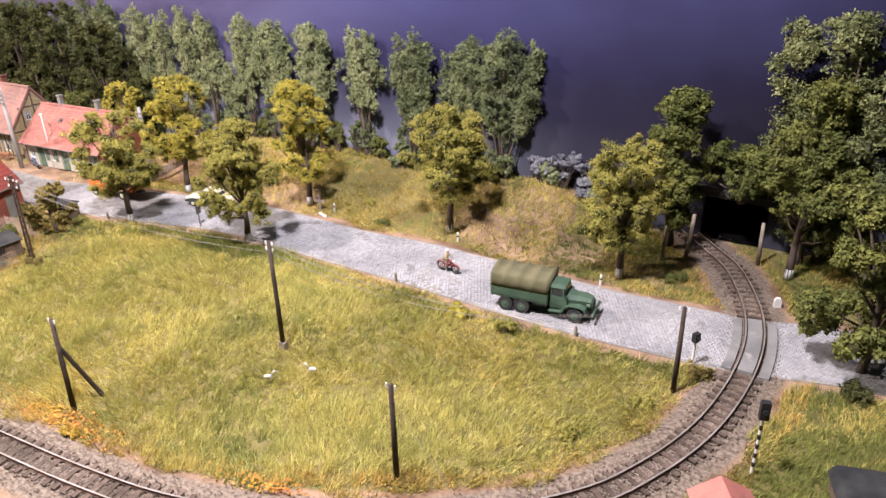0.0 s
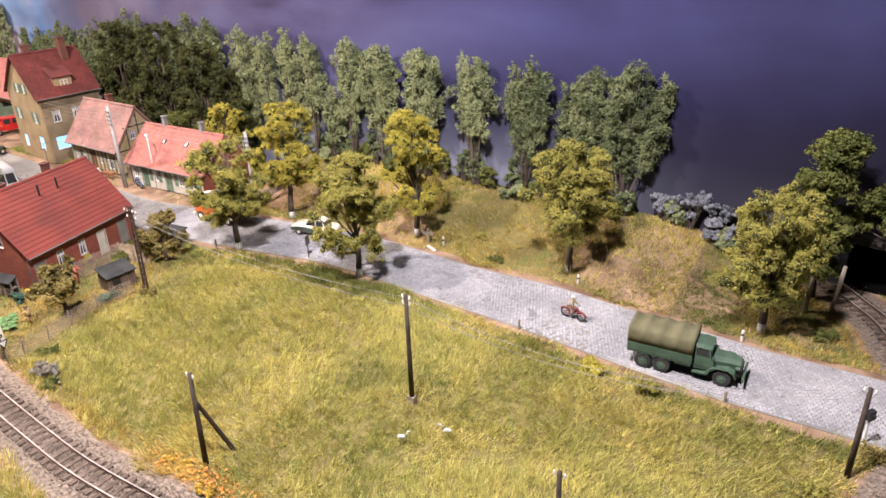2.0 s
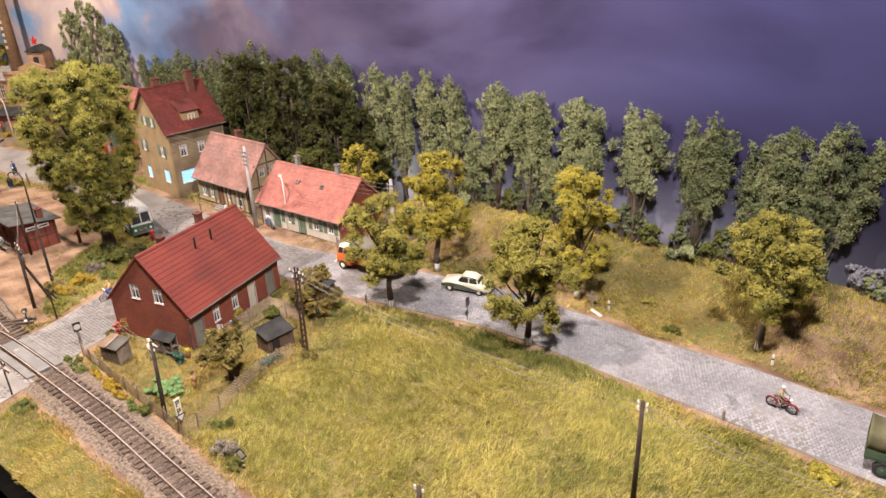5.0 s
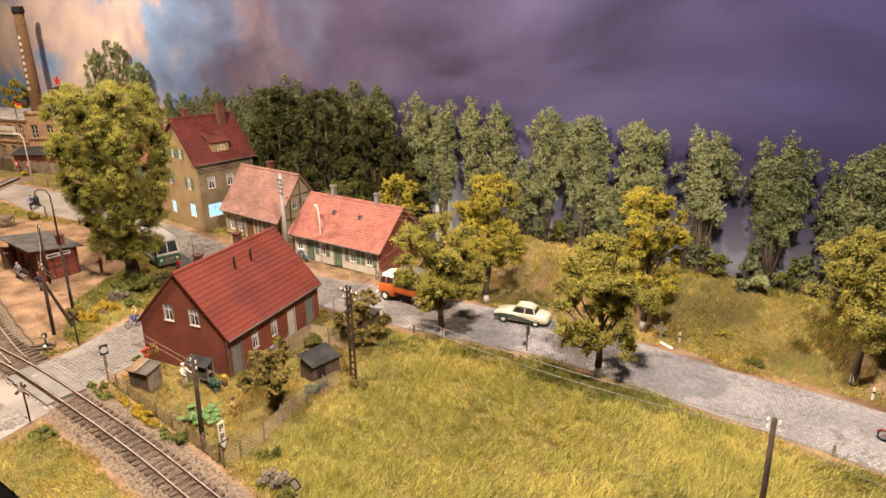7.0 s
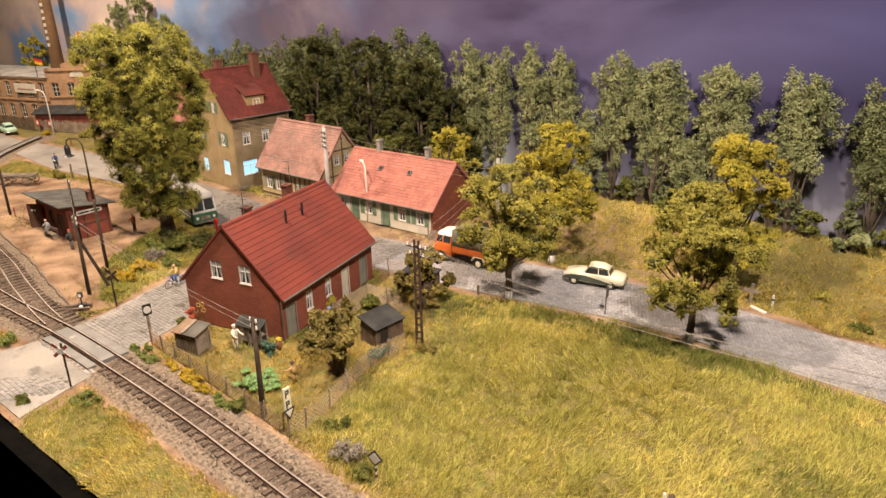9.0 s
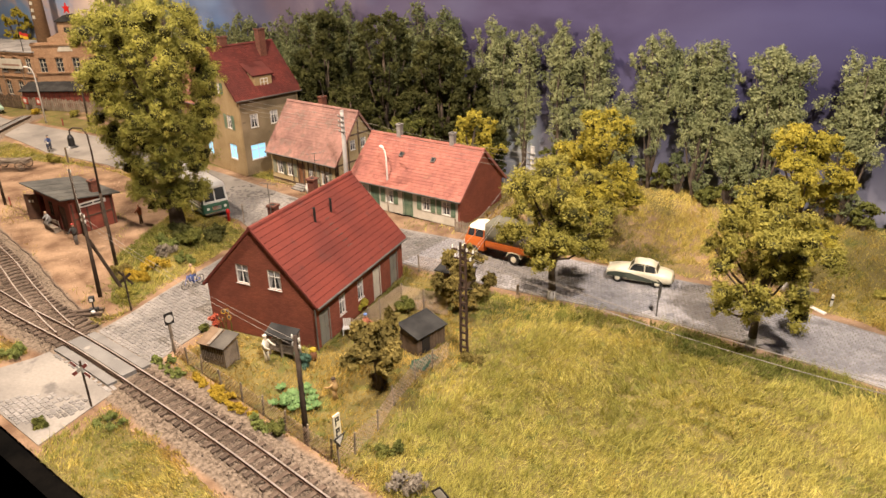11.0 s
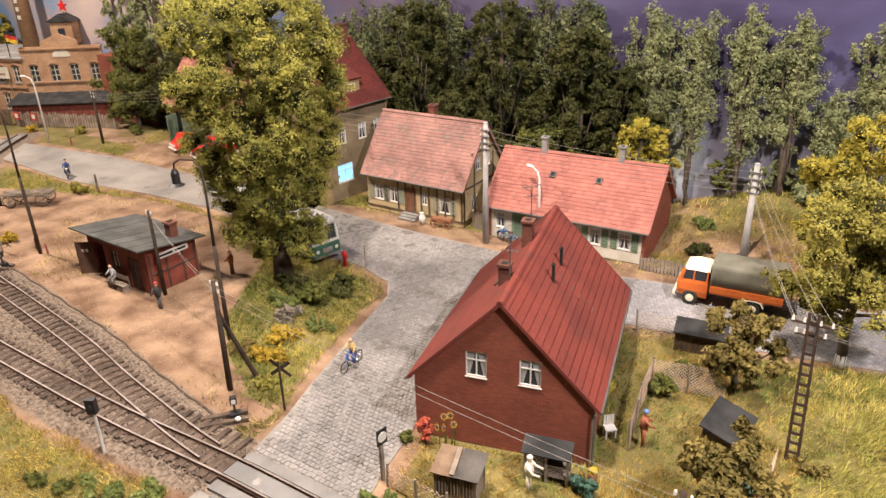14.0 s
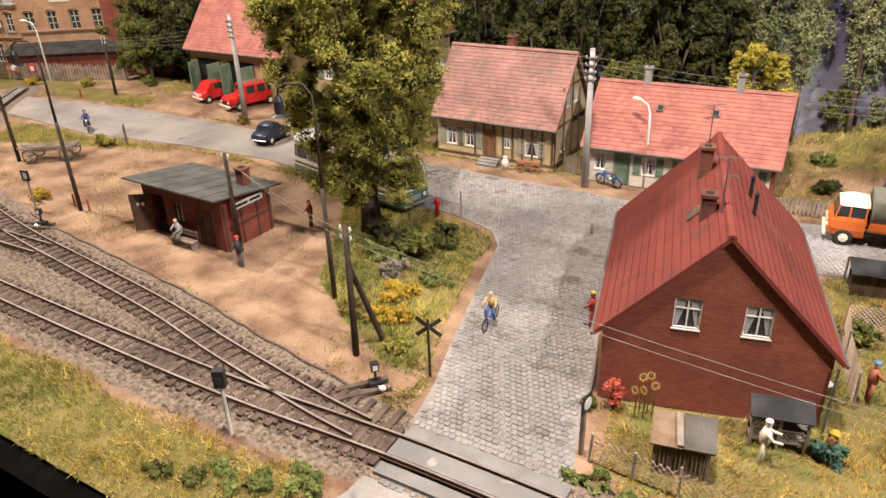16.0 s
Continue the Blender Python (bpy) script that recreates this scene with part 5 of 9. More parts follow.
# Darker copy of the ochre: shade on the east wall, put into its colour.
SHADEOCHRE = mat("shaded_ochre_render", (0.17, 0.13, 0.08), (0.25, 0.195, 0.125), 0.9, scale=0.5, fine=12, bump=0.3, spot=(0.14, 0.11, 0.075), spot_at=0.6)
BEIGE = mat("half_timber_infill", (0.36, 0.28, 0.14), (0.46, 0.37, 0.22), 0.9, scale=0.7, fine=12, bump=0.3, spot=(0.24, 0.18, 0.1), spot_at=0.6)
LIT = glowing("lit_window", (0.22, 0.55, 0.80), 1.1)
GREYDOOR = mat("grey_door", (0.16, 0.16, 0.14), (0.22, 0.22, 0.19), 0.7)
BROWNDOOR = mat("brown_door", (0.20, 0.09, 0.045), (0.27, 0.13, 0.07), 0.6)

red = house("brick_house", -62.25, 21.75, 13.6, 7.5, 10.7, 2.85, 7.05, 0.32, RED_BRICK, RED_ROOF, "red brick cottage with a steep ribbed red roof beside the crossing", {
    "front": [("win", 2.3, 3.2, 3.45, 4.65), ("win", 4.55, 5.45, 3.45, 4.65)],
    "xp": [("door", 0.5, 1.4, 0, 2.1, {"material": GREYDOOR, "label": "grey plank door"}), ("win", 2.55, 3.25, 0.95, 2.25), ("win", 4.7, 5.4, 0.95, 2.25), ("door", 6.7, 7.5, 0, 2.1, {"material": CREAM, "label": "pale weathered door"}), ("door", 9.0, 9.9, 0, 2.1, {"material": GREYDOOR, "label": "grey plank door"})],
    "xm": [("win", 3.0, 3.7, 0.95, 2.25), ("win", 7.0, 7.7, 0.95, 2.25)],
}, cols=1, rows=15, verge=0.10, barge=0.13, lip=0.05, seam=0.0, gap=0.075)
for yy, zz in ((3.0, 7.2), (7.2, 7.55)):
    chimney(red, -0.62, yy, 5.9, zz, 0.48, 0.48)
for yy in (4.6, 6.4):
    bm = bmn()
    cyl(bm, (1.15, yy, 5.7), (1.15, yy, 6.75), 0.075, n=10)
    cyl(bm, (1.15, yy, 6.755), (1.15, yy, 6.83), 0.11, 0.05, n=10)
    part("vent_pipe", bm, mat("soot", (0, 0, 0), (0, 0, 0)), red, "black vent pipe")
for i in range(6):
    bm = bmn()
    box(bm, 1.3 + 0.30 * i, 1.33 + 0.30 * i, 5.4, 5.9, 5.72 - 0.31 * i, 5.78 - 0.31 * i)
    part("roof_step", bm, ZINC, red, "grey iron roof step")
bm = bmn()
box(bm, -0.3, 0.3, -0.35, 0.35, 0, 0.09, pose(-1.0, 3.9, 6.05, 0, -48, 0))
part("skylight", bm, DARKWOOD, red, "small tilted grey skylight", bevel=0.02)
bm = bmn()
cyl(bm, (3.9, -0.12, 0.0), (3.9, -0.12, 2.75), 0.045, n=8)
part("downpipe", bm, ZINC, red)
antenna(-63.0, 23.9, 6.0, 2.9, 20)
antenna(-64.6, 29.0, 7.0, 2.2, 60)
# lean-to of old boards on the gable
lt = thing("lean_to", -59.85, 21.55, 0, 13.6, "small weathered wooden hutch with lattice doors against the brick gable", "hutch")
for xx in (-0.85, 0.0, 0.85):
    for yy, top in ((-0.62, 1.42), (-0.08, 1.62)):
        bm = bmn()
        box(bm, xx - 0.05, xx + 0.05, yy - 0.05, yy + 0.05, 0, top)
        part("post", bm, GREYWOOD, lt, bevel=0.01)
for zz in (0.35, 0.85):
    bm = bmn()
    box(bm, -0.9, 0.9, -0.64, -0.05, zz, zz + 0.06)
    part("shelf", bm, GREYWOOD, lt, bevel=0.008)
# Dark panel behind the lattice, standing for the shade inside.
bm = bmn()
box(bm, -0.88, 0.88, -0.16, -0.13, 0.1, 1.55)
part("back_board", bm, DARKWOOD, lt)
for s_, xc in ((1, -0.43), (-1, 0.43)):
    for z0, z1 in ((0.42, 0.83), (0.93, 1.40)):
        if xc > 0 and z0 > 0.9:
            continue
        bm = bmn()
        hgt = z1 - z0
        for k in range(-3, 5):
            for d in (1, -1):
                xa = xc - 0.38 + 0.19 * k
                lo, hi = max(xc - 0.38, xa), min(xc + 0.38, xa + hgt)
                if hi - lo < 0.05:
                    continue
                za, zb = (z0 + lo - xa, z0 + hi - xa) if d > 0 else (z1 - lo + xa, z1 - hi + xa)
                cyl(bm, (lo, -0.63 - 0.012 * d, za), (hi, -0.63 - 0.012 * d, zb), 0.016, n=4)
        part("lattice", bm, GREYWOOD, lt, "wooden lattice")
bm = bmn()
slab(bm, [(-0.98, -0.82, 1.43), (0.98, -0.82, 1.43), (0.98, -0.03, 1.78), (-0.98, -0.03, 1.78)], 0.06)
part("roof", bm, TARFELT, lt, "dark felt roof", bevel=0.01)
white_house = house("white_cottage", -63.2, 45.65, 93.4, 6.6, 11.2, 2.35, 5.75, 0.4, {"front": RED_BRICK, "back": RED_BRICK, "xp": CREAM, "xm": CREAM}, PINK_TILE, "low cream cottage with green shutters and a pink tiled roof", {
    "xm": [("win", 11.2 - 1.75, 11.2 - 0.95, 0.85, 1.95, {"shutters": SH1}), ("win", 11.2 - 3.75, 11.2 - 2.95, 0.85, 1.95, {"shutters": SH1}), ("door", 11.2 - 5.7, 11.2 - 4.8, 0, 2.0), ("win", 11.2 - 7.6, 11.2 - 6.8, 0.85, 1.95, {"shutters": SH1}), ("door", 11.2 - 9.3, 11.2 - 8.4, 0, 2.0), ("win", 11.2 - 10.6, 11.2 - 9.9, 0.85, 1.95)],
}, cols=40, rows=17, plinth=None)
chimney(white_house, 0.05, 2.85, 5.3, 6.65, 0.42, 0.42, STONEGREY)
chimney(white_house, 0.05, 8.4, 5.3, 6.7, 0.42, 0.42, STONEGREY)
for yy in (3.9, 7.2):
    bm = bmn()
    m = pose(-1.35, yy, 4.58, 0, -42.5, 0)
    for b in ((-0.22, 0.22, -0.2, -0.14), (-0.22, 0.22, 0.14, 0.2), (-0.22, -0.16, -0.14, 0.14), (0.16, 0.22, -0.14, 0.14)):
        box(bm, b[0], b[1], b[2], b[3], -0.02, 0.1, m)
    sk = part("skylight", bm, ZINC, white_house, "small iron skylight")
    bm = bmn()
    box(bm, -0.16, 0.16, -0.14, 0.14, 0.02, 0.06, m)
    part("pane", bm, glass(), sk)

timber_house = house("timbered_house", -76.55, 45.0, 90.6, 6.0, 8.9, 2.95, 7.3, 0.42, {"front": BEIGE, "back": BEIGE, "xp": BEIGE, "xm": BEIGE}, PALE_TILE, "old half-timbered house with a weathered red tiled roof", {
    "xm": [("win", 0.75, 1.55, 0.95, 2.15, {"shutters": SH2}), ("win", 2.2, 3.0, 0.95, 2.15, {"shutters": SH2}), ("door", 3.7, 4.6, 0.35, 2.3, {"material": BROWNDOOR, "label": "brown panelled front door"}), ("win", 5.15, 5.7, 1.2, 2.1), ("win", 6.8, 7.75, 0.85, 2.15, {"shutters": SH2})],
    "front": [("win", 1.2, 2.0, 0.95, 2.15), ("win", 1.9, 2.6, 3.9, 4.8), ("win", 3.3, 4.0, 3.9, 4.8)],
}, cols=32, rows=20)
bm = bmn()
for k in range(9):
    xx = 0.05 + 0.72 * k
    box(bm, -3.06, -3.003, xx, xx + 0.14, 0.3, 2.75)
for zz in (0.3, 1.55, 2.7):
    for a, b in (((-3.05, -3.004, 0.0, 8.9)),) and ((0.0, 8.9),):
        box(bm, -3.055, -3.002, a, b, zz, zz + 0.13) if zz != 1.55 else None
for zz in (0.0, 2.5, 4.9):
    w = 3.0 if zz < 3 else 1.8
    box(bm, -w, w, -0.05, -0.003, zz + 0.3, zz + 0.44)
for xx in (-2.9, -1.4, 0.0, 1.4, 2.8):
    box(bm, xx - 0.07, xx + 0.07, -0.06, -0.002, 0.2, 3.0 + (3.0 - abs(xx)) * 1.2)
part("timber_frame", bm, DARKWOOD, timber_house, "dark timber framing")
chimney(timber_house, 0.3, 4.6, 6.7, 8.0, 0.6, 0.5)
for k in range(3):
    bm = bmn()
    box(bm, -3.9 + 0.28 * k, -3.05, 3.9 + 0.0, 5.4, 0.0 + 0.115 * k, 0.115 * (k + 1) - 0.003)
    part("door_step", bm, STONEGREY, timber_house, bevel=0.015)

tall_house = house("tall_ochre_house", -92.6, 41.45, -6.0, 8.2, 7.0, 7.55, 12.1, 0.4, {"front": OCHRE, "back": OCHRE, "xp": SHADEOCHRE, "xm": OCHRE}, DARK_TILE, "tall ochre house with a dark red roof and lit shop windows", {
    "front": [("win", 1.3, 2.3, 1.2, 2.6, {"lit": LIT}), ("win", 5.7, 7.0, 1.5, 3.0, {"lit": LIT}), ("win", 1.4, 2.2, 4.6, 5.9, {"shutters": SH1}), ("win", 5.9, 6.7, 4.6, 5.9, {"shutters": SH1}), ("win", 2.9, 3.5, 7.9, 8.9, {"shutters": SH1}), ("win", 4.7, 5.3, 7.9, 8.9, {"shutters": SH1})],
    "xp": [("win", 0.9, 2.6, 1.5, 3.0, {"lit": LIT}), ("win", 1.2, 2.1, 4.7, 6.0), ("win", 3.5, 4.4, 4.7, 6.0), ("win", 5.3, 6.2, 4.7, 6.0), ("win", 4.6, 5.9, 1.4, 2.8)],
}, cols=30, rows=24, seam=0.02, lip=0.03)
chimney(tall_house, 0.9, 5.4, 10.4, 13.4, 0.75, 0.75)
chimney(tall_house, -0.3, 1.8, 11.8, 12.9, 0.7, 0.7)
bm = bmn()
prism(bm, [(1.9, 8.0), (3.56, 8.0), (3.56, 9.52), (1.9, 10.2)], 2.5, 4.5)
dm = part("dormer", bm, OCHRE, tall_house, "ochre dormer with a shed roof")
bm = bmn()
slab(bm, [(3.72, 2.25, 9.55), (3.72, 4.72, 9.55), (1.35, 4.72, 10.62), (1.35, 2.25, 10.62)], 0.12)
part("dormer_roof", bm, DARK_TILE, dm)
window(tall_house, pose(3.57, 3.15, 8.1, 0, 0, 90) @ pose(0, -0.06, 0), 0, 0.85, 0, 1.05, curtains=False)

station = house("fire_station", -104.6, 50.4, 90, 6.2, 12.0, 4.3, 8.6, 0.5, OCHRE, PINK_TILE, "fire station with a hipped pink tiled roof and open green gates", {
    # Flat black panels, in the soot material, stand for shade inside the bays.
    "xm": [("door", 0.9, 3.9, 0, 3.4, {"material": mat("soot", (0, 0, 0), (0, 0, 0)), "label": "dark open vehicle bay"}), ("door", 5.2, 8.2, 0, 3.4, {"material": mat("soot", (0, 0, 0), (0, 0, 0)), "label": "dark open vehicle bay"})],
}, cols=30, rows=18)
for yy, a in ((0.95, 100), (3.85, 85), (5.25, 95), (8.15, 80)):
    bm = bmn()
    m = pose(-3.12, 12 - yy, 0, 0, 0, 90 + a)
    box(bm, 0, 1.45, -0.05, 0.05, 0.05, 3.3, m)
    for zz in (0.35, 1.6, 2.9):
        box(bm, 0.1, 1.35, -0.085, -0.051, zz, zz + 0.16, m)
    part("gate_leaf", bm, GREENPAINT, station, "open dark green gate leaf", bevel=0.02)

# the station hut
hut = thing("station_hut", -90.75, 23.2, 0, -1.5, "small dark red wooden station hut with a felt roof", "hut")
HUT = mat("oxblood_boards", (0.14, 0.035, 0.025), (0.20, 0.055, 0.038), 0.8, scale=1.2, fine=12, bump=0.4, obj=0.15)
HUTDARK = mat("dark_brown_door", (0.055, 0.03, 0.022), (0.09, 0.05, 0.035), 0.8, scale=1.5, fine=12, bump=0.4)
front_ops = [(0.55, 1.75, 0.05, 2.35), (2.5, 3.3, 1.0, 2.2), (4.3, 5.6, 0.05, 2.2)]
for m, ln, hh, ops in ((pose(-3.2, 0, 0), 6.4, lambda s: 3.1, front_ops), (pose(3.2, 3.6, 0, 0, 0, 180), 6.4, lambda s: 2.6, []), (pose(3.2, 0.16, 0, 0, 0, 90), 3.28, lambda s: 3.08 - 0.5 * s / 3.28, []), (pose(-3.2, 3.44, 0, 0, 0, -90), 3.28, lambda s: 2.62 + 0.46 * s / 3.28, [])):
    bm = bmn()
    wall(bm, ln, hh, ops, 0.15, m)
    part("wall", bm, HUT, hut)
window(hut, pose(-3.2, 0, 0), *front_ops[1], frame_mat=DARKWOOD, curtains=False)
for k in range(7):
    bm = bmn()
    a, b = -3.75 + 7.5 * k / 7 + 0.035, -3.75 + 7.5 * (k + 1) / 7 - 0.035
    slab(bm, [(a, -0.75, 3.34), (b, -0.75, 3.34), (b, 4.1, 2.68), (a, 4.1, 2.68)], 0.09)
    part("roof_sheet", bm, mat("grey_felt", (0.05, 0.052, 0.05), (0.095, 0.097, 0.092), 0.9, scale=0.8, fine=14, bump=0.4, obj=0.1), hut, "grey roofing felt", bevel=0.012)
bm = bmn()
box(bm, 0, 1.15, -0.03, 0.03, 0.05, 2.3, pose(-2.65, -0.03, 0, 0, 0, 215))
d = part("door", bm, HUTDARK, hut, "open dark brown door with a paper notice", bevel=0.01)
bm = bmn()
for xx in (0.35, 0.62):
    box(bm, xx, xx + 0.17, 0.032, 0.04, 1.6, 1.8, pose(-2.65, -0.03, 0, 0, 0, 215))
part("notice", bm, WHITE, d, "two small white notices")
bm = bmn()
box(bm, 1.13, 2.37, 0.05, 0.11, 0.06, 2.18)
box(bm, 1.72, 1.78, 0.02, 0.05, 0.06, 2.18)
part("door", bm, HUTDARK, hut, "closed dark brown double door")
bm = bmn()
for xx in (0.2, 1.35, 2.5, 3.4):
    box(bm, 3.203, 3.25, xx - 0.06, xx + 0.06, 0, 2.6)
box(bm, 3.2035, 3.24, 0.2, 3.4, 1.2, 1.32)
part("timber_frame", bm, HUTDARK, hut)
chimney(hut, 2.4, 2.6, 2.5, 3.75, 0.55, 0.55)
bm = bmn()
box(bm, 3.26, 3.3, 0.75, 2.95, 2.12, 2.5)
sg = part("name_board", bm, WHITE, hut, "white station name board", bevel=0.01)
bm = bmn()
for a, b in ((0.9, 1.85), (1.98, 2.8)):
    box(bm, 3.302, 3.308, a, b, 2.24, 2.38)
part("lettering", bm, mat("soot", (0, 0, 0), (0, 0, 0)), sg)
FOOTPRINTS.append([(-94.2, 23), (-87.3, 23), (-87.3, 27), (-94.2, 27)])

# ---- poles, masts, lamps and wires ----
POLEWOOD = mat("tarred_pole", (0.032, 0.022, 0.016), (0.07, 0.05, 0.037), 0.85, scale=1.5, fine=12, bump=0.5)
CONCRETE = mat("concrete", (0.30, 0.295, 0.29), (0.42, 0.41, 0.40), 0.85, scale=1.0, fine=20, bump=0.3)
PORCELAIN = plain("porcelain", (0.75, 0.74, 0.70), 0.25)
BLACK = plain("black_enamel", (0.02, 0.02, 0.022), 0.45)
STEELGREY = mat("grey_steel", (0.14, 0.14, 0.14), (0.20, 0.20, 0.20), 0.55, 0.4)


def pole(x, y, h, dx=0.0, dy=0.0, brace=None, label="weathered dark wooden telegraph pole", insulators=2, r=0.13, foot=False, arm=0.0):
    t = thing("telegraph_pole", x, y, gz(x, y), 0, label, "pole", "telegraph poles")
    top = Vector((dx, dy, h))
    bm = bmn()
    tube(bm, [(0, 0, -0.1), top * 0.5 + Vector((0.01, 0, 0)), top], [r * 1.15, r, r * 0.85], 8)
    part("shaft", bm, POLEWOOD, t, smooth=True)
    if brace:
        bm = bmn()
        tube(bm, [Vector((brace[0] - x, brace[1] - y, -0.1)), top * 0.72], [r, r * 0.85], 8)
        part("brace", bm, POLEWOOD, t)
    if foot:
        bm = bmn()
        box(bm, -0.22, 0.22, -0.16, 0.16, -0.05, 0.55)
        part("foot", bm, GREYWOOD, t, bevel=0.02)
    if arm:
        for zz in (0.25, 0.8):
            bm = bmn()
            p = top * ((h - zz) / h)
            cyl(bm, p + Vector((-arm, 0.02, 0)), p + Vector((arm, 0.02, 0)), 0.05, n=6)
            part("crossarm", bm, POLEWOOD, t)
    for k in range(insulators):
        s = 1 if k % 2 else -1
        p = top * ((h - 0.25 - 0.35 * (k // 2)) / h) + Vector((s * (r + 0.05 if not arm else arm * 0.8), 0, 0))
        bm = bmn()
        cyl(bm, p, p + Vector((s * 0.05, 0, 0.09)), 0.03, n=6)
        cyl(bm, p + Vector((s * 0.05, 0, 0.09)), p + Vector((s * 0.05, 0, 0.24)), 0.06, 0.04, 8)
        part("insulator", bm, PORCELAIN, t, "white porcelain insulator")
    return t


def wire(a, b, sag, label="thin slack overhead wire", r=0.009):
    a, b = Vector(a), Vector(b)
    o = thing("overhead_wire", 0, 0, 0, 0, label, "wire", "overhead wires")
    bm = bmn()
    tube(bm, [a.lerp(b, i / 14) - Vector((0, 0, sag * 4 * (i / 14) * (1 - i / 14))) for i in range(15)], r, 4)
    part("strand", bm, mat("wire_grey", (0.26, 0.24, 0.22), (0.36, 0.34, 0.31), 0.6, 0.1), o)


def concrete_pole(x, y, h, label, rz=0.0, white=False):
    t = thing("concrete_pole", x, y, gz(x, y), rz, label, "pole", "concrete poles")
    bm = bmn()
    tube(bm, [(0, 0, -0.1), (0, 0, h)], [0.24, 0.15], 10)
    part("shaft", bm, CONCRETE if not white else WHITE, t, smooth=True)
    for k in range(4):
        zz = h - 0.5 - 0.42 * k
        bm = bmn()
        box(bm, -0.32, 0.32, -0.2, -0.13, zz, zz + 0.08)
        part("bracket", bm, STEELGREY, t)
        for s in (-1, 1):
            bm = bmn()
            cyl(bm, (0.3 * s, -0.165, zz + 0.083), (0.3 * s, -0.165, zz + 0.22), 0.05, 0.035, 8)
            part("insulator", bm, plain("dusty_porcelain", (0.40, 0.39, 0.37), 0.4), t, "dusty grey insulator")
    bm = bmn()
    cyl(bm, (0, 0, h), (0, 0, h + 0.08), 0.17, 0.14, 10)
    part("cap", bm, CONCRETE, t)
    return t


pole(-26.0, 26.7, 7.1, foot=True, insulators=4)
pole(-32.1, 17.1, 5.4, -0.25, 0.35, brace=(-31.8, 18.7), label="dark wooden telegraph pole with a slanting brace")
pole(-14.3, 20.95, 5.3)
pole(-4.75, 33.3, 5.2)
pole(-53.2, 16.85, 5.3, -0.6, 0.5, insulators=4)
pole(-75.6, 18.75, 5.9, 0.0, 0.1, brace=(-75.2, 20.2), label="dark wooden telegraph pole with a slanting brace", insulators=4)
pole(-87.0, 23.6, 5.6, r=0.11, label="short dark pole against the station hut", insulators=2)
pole(-113.2, 26.9, 7.0)
pole(-123.6, 43.2, 5.6, insulators=4)
for x, y, tx, ty, tz in ((-14.3, 20.95, -10.6, 20.6, 4.6), (-4.75, 33.3, -6.6, 32.9, 4.6)):
    wire((x, y, tz), (tx, ty, 0.0), 0.05, "thin guy wire of a telegraph pole")

# lattice mast in the garden
lm = thing("lattice_mast", -51.7, 27.4, 0, 0, "rusty steel lattice mast with crossarms and insulators", "mast")
RUST = mat("rusty_steel", (0.045, 0.028, 0.022), (0.08, 0.05, 0.036), 0.8, 0.2, scale=2, fine=14, bump=0.4)
leanx, leany = -0.3, 0.35
for s in (-1, 1):
    bm = bmn()
    tube(bm, [(0.22 * s, 0, -0.1), (0.165 * s + leanx, leany, 6.6)], [0.085, 0.07], 4)
    part("upright", bm, RUST, lm)
for k in range(14):
    f = (k + 0.5) / 14
    w = 0.22 - 0.055 * f - 0.04
    z = 0.1 + 6.3 * f
    bm = bmn()
    box(bm, -w + leanx * f, w + leanx * f, -0.045 + leany * f, 0.045 + leany * f, z, z + 0.10)
    part("lattice_bar", bm, RUST, lm)
for zz, ln in ((6.1, 0.75), (5.6, 0.55)):
    bm = bmn()
    box(bm, leanx - ln, leanx + ln, leany * 0.95 - 0.04, leany * 0.95 + 0.04, zz, zz + 0.08)
    arm = part("crossarm", bm, RUST, lm)
    for s in (-1, -0.4, 0.4, 1):
        bm = bmn()
        cyl(bm, (leanx + ln * s * 0.92, leany * 0.95, zz + 0.083), (leanx + ln * s * 0.92, leany * 0.95, zz + 0.26), 0.06, 0.035, 8)
        part("insulator", bm, PORCELAIN, arm)
for s, drop in ((-0.68, 0.0), (0.68, 0.0), (-0.5, 0.5), (0.5, 0.5)):
    side = -0.2 if s < 0 else 0.2
    wire((-52.0 + s, 27.75, 6.35 - drop), (-26.0 + side, 26.7, 6.95 - drop), 0.75)
    wire((-26.0 + side, 26.7, 6.95 - drop), (-4.75 + side, 33.3, 5.1 - 0.7 * drop), 2.0)
    wire((-52.0 + s, 27.75, 6.35 - drop), (-57.3 + 0.45 * s, 43.55, 6.7 - 0.8 * drop), 0.4)
for k in range(2):
    wire((-53.8, 17.35, 5.0 - 0.35 * k), (-75.6, 18.85, 5.6 - 0.35 * k), 0.35)
    wire((-75.6, 18.85, 5.6 - 0.35 * k), (-87.0, 23.6, 5.3), 0.3)

concrete_pole(-73.75, 40.5, 8.6, "grey concrete power pole with dusty insulators")
concrete_pole(-57.3, 43.7, 7.3, "grey concrete power pole with dusty insulators")
concrete_pole(-105.2, 42.4, 8.7, "pale concrete power pole with dusty insulators")
for k in range(4):
    z = 8.1 - 0.42 * k
    wire((-105.2, 42.3, z + 0.1), (-73.75, 40.35, z + 0.1), 0.5)
    wire((-73.75, 40.35, z + 0.1), (-57.3, 43.55, z - 1.2), 0.35)
    wire((-123.6, 43.2, 5.4 - 0.2 * k), (-105.2, 42.3, z), 0.3)


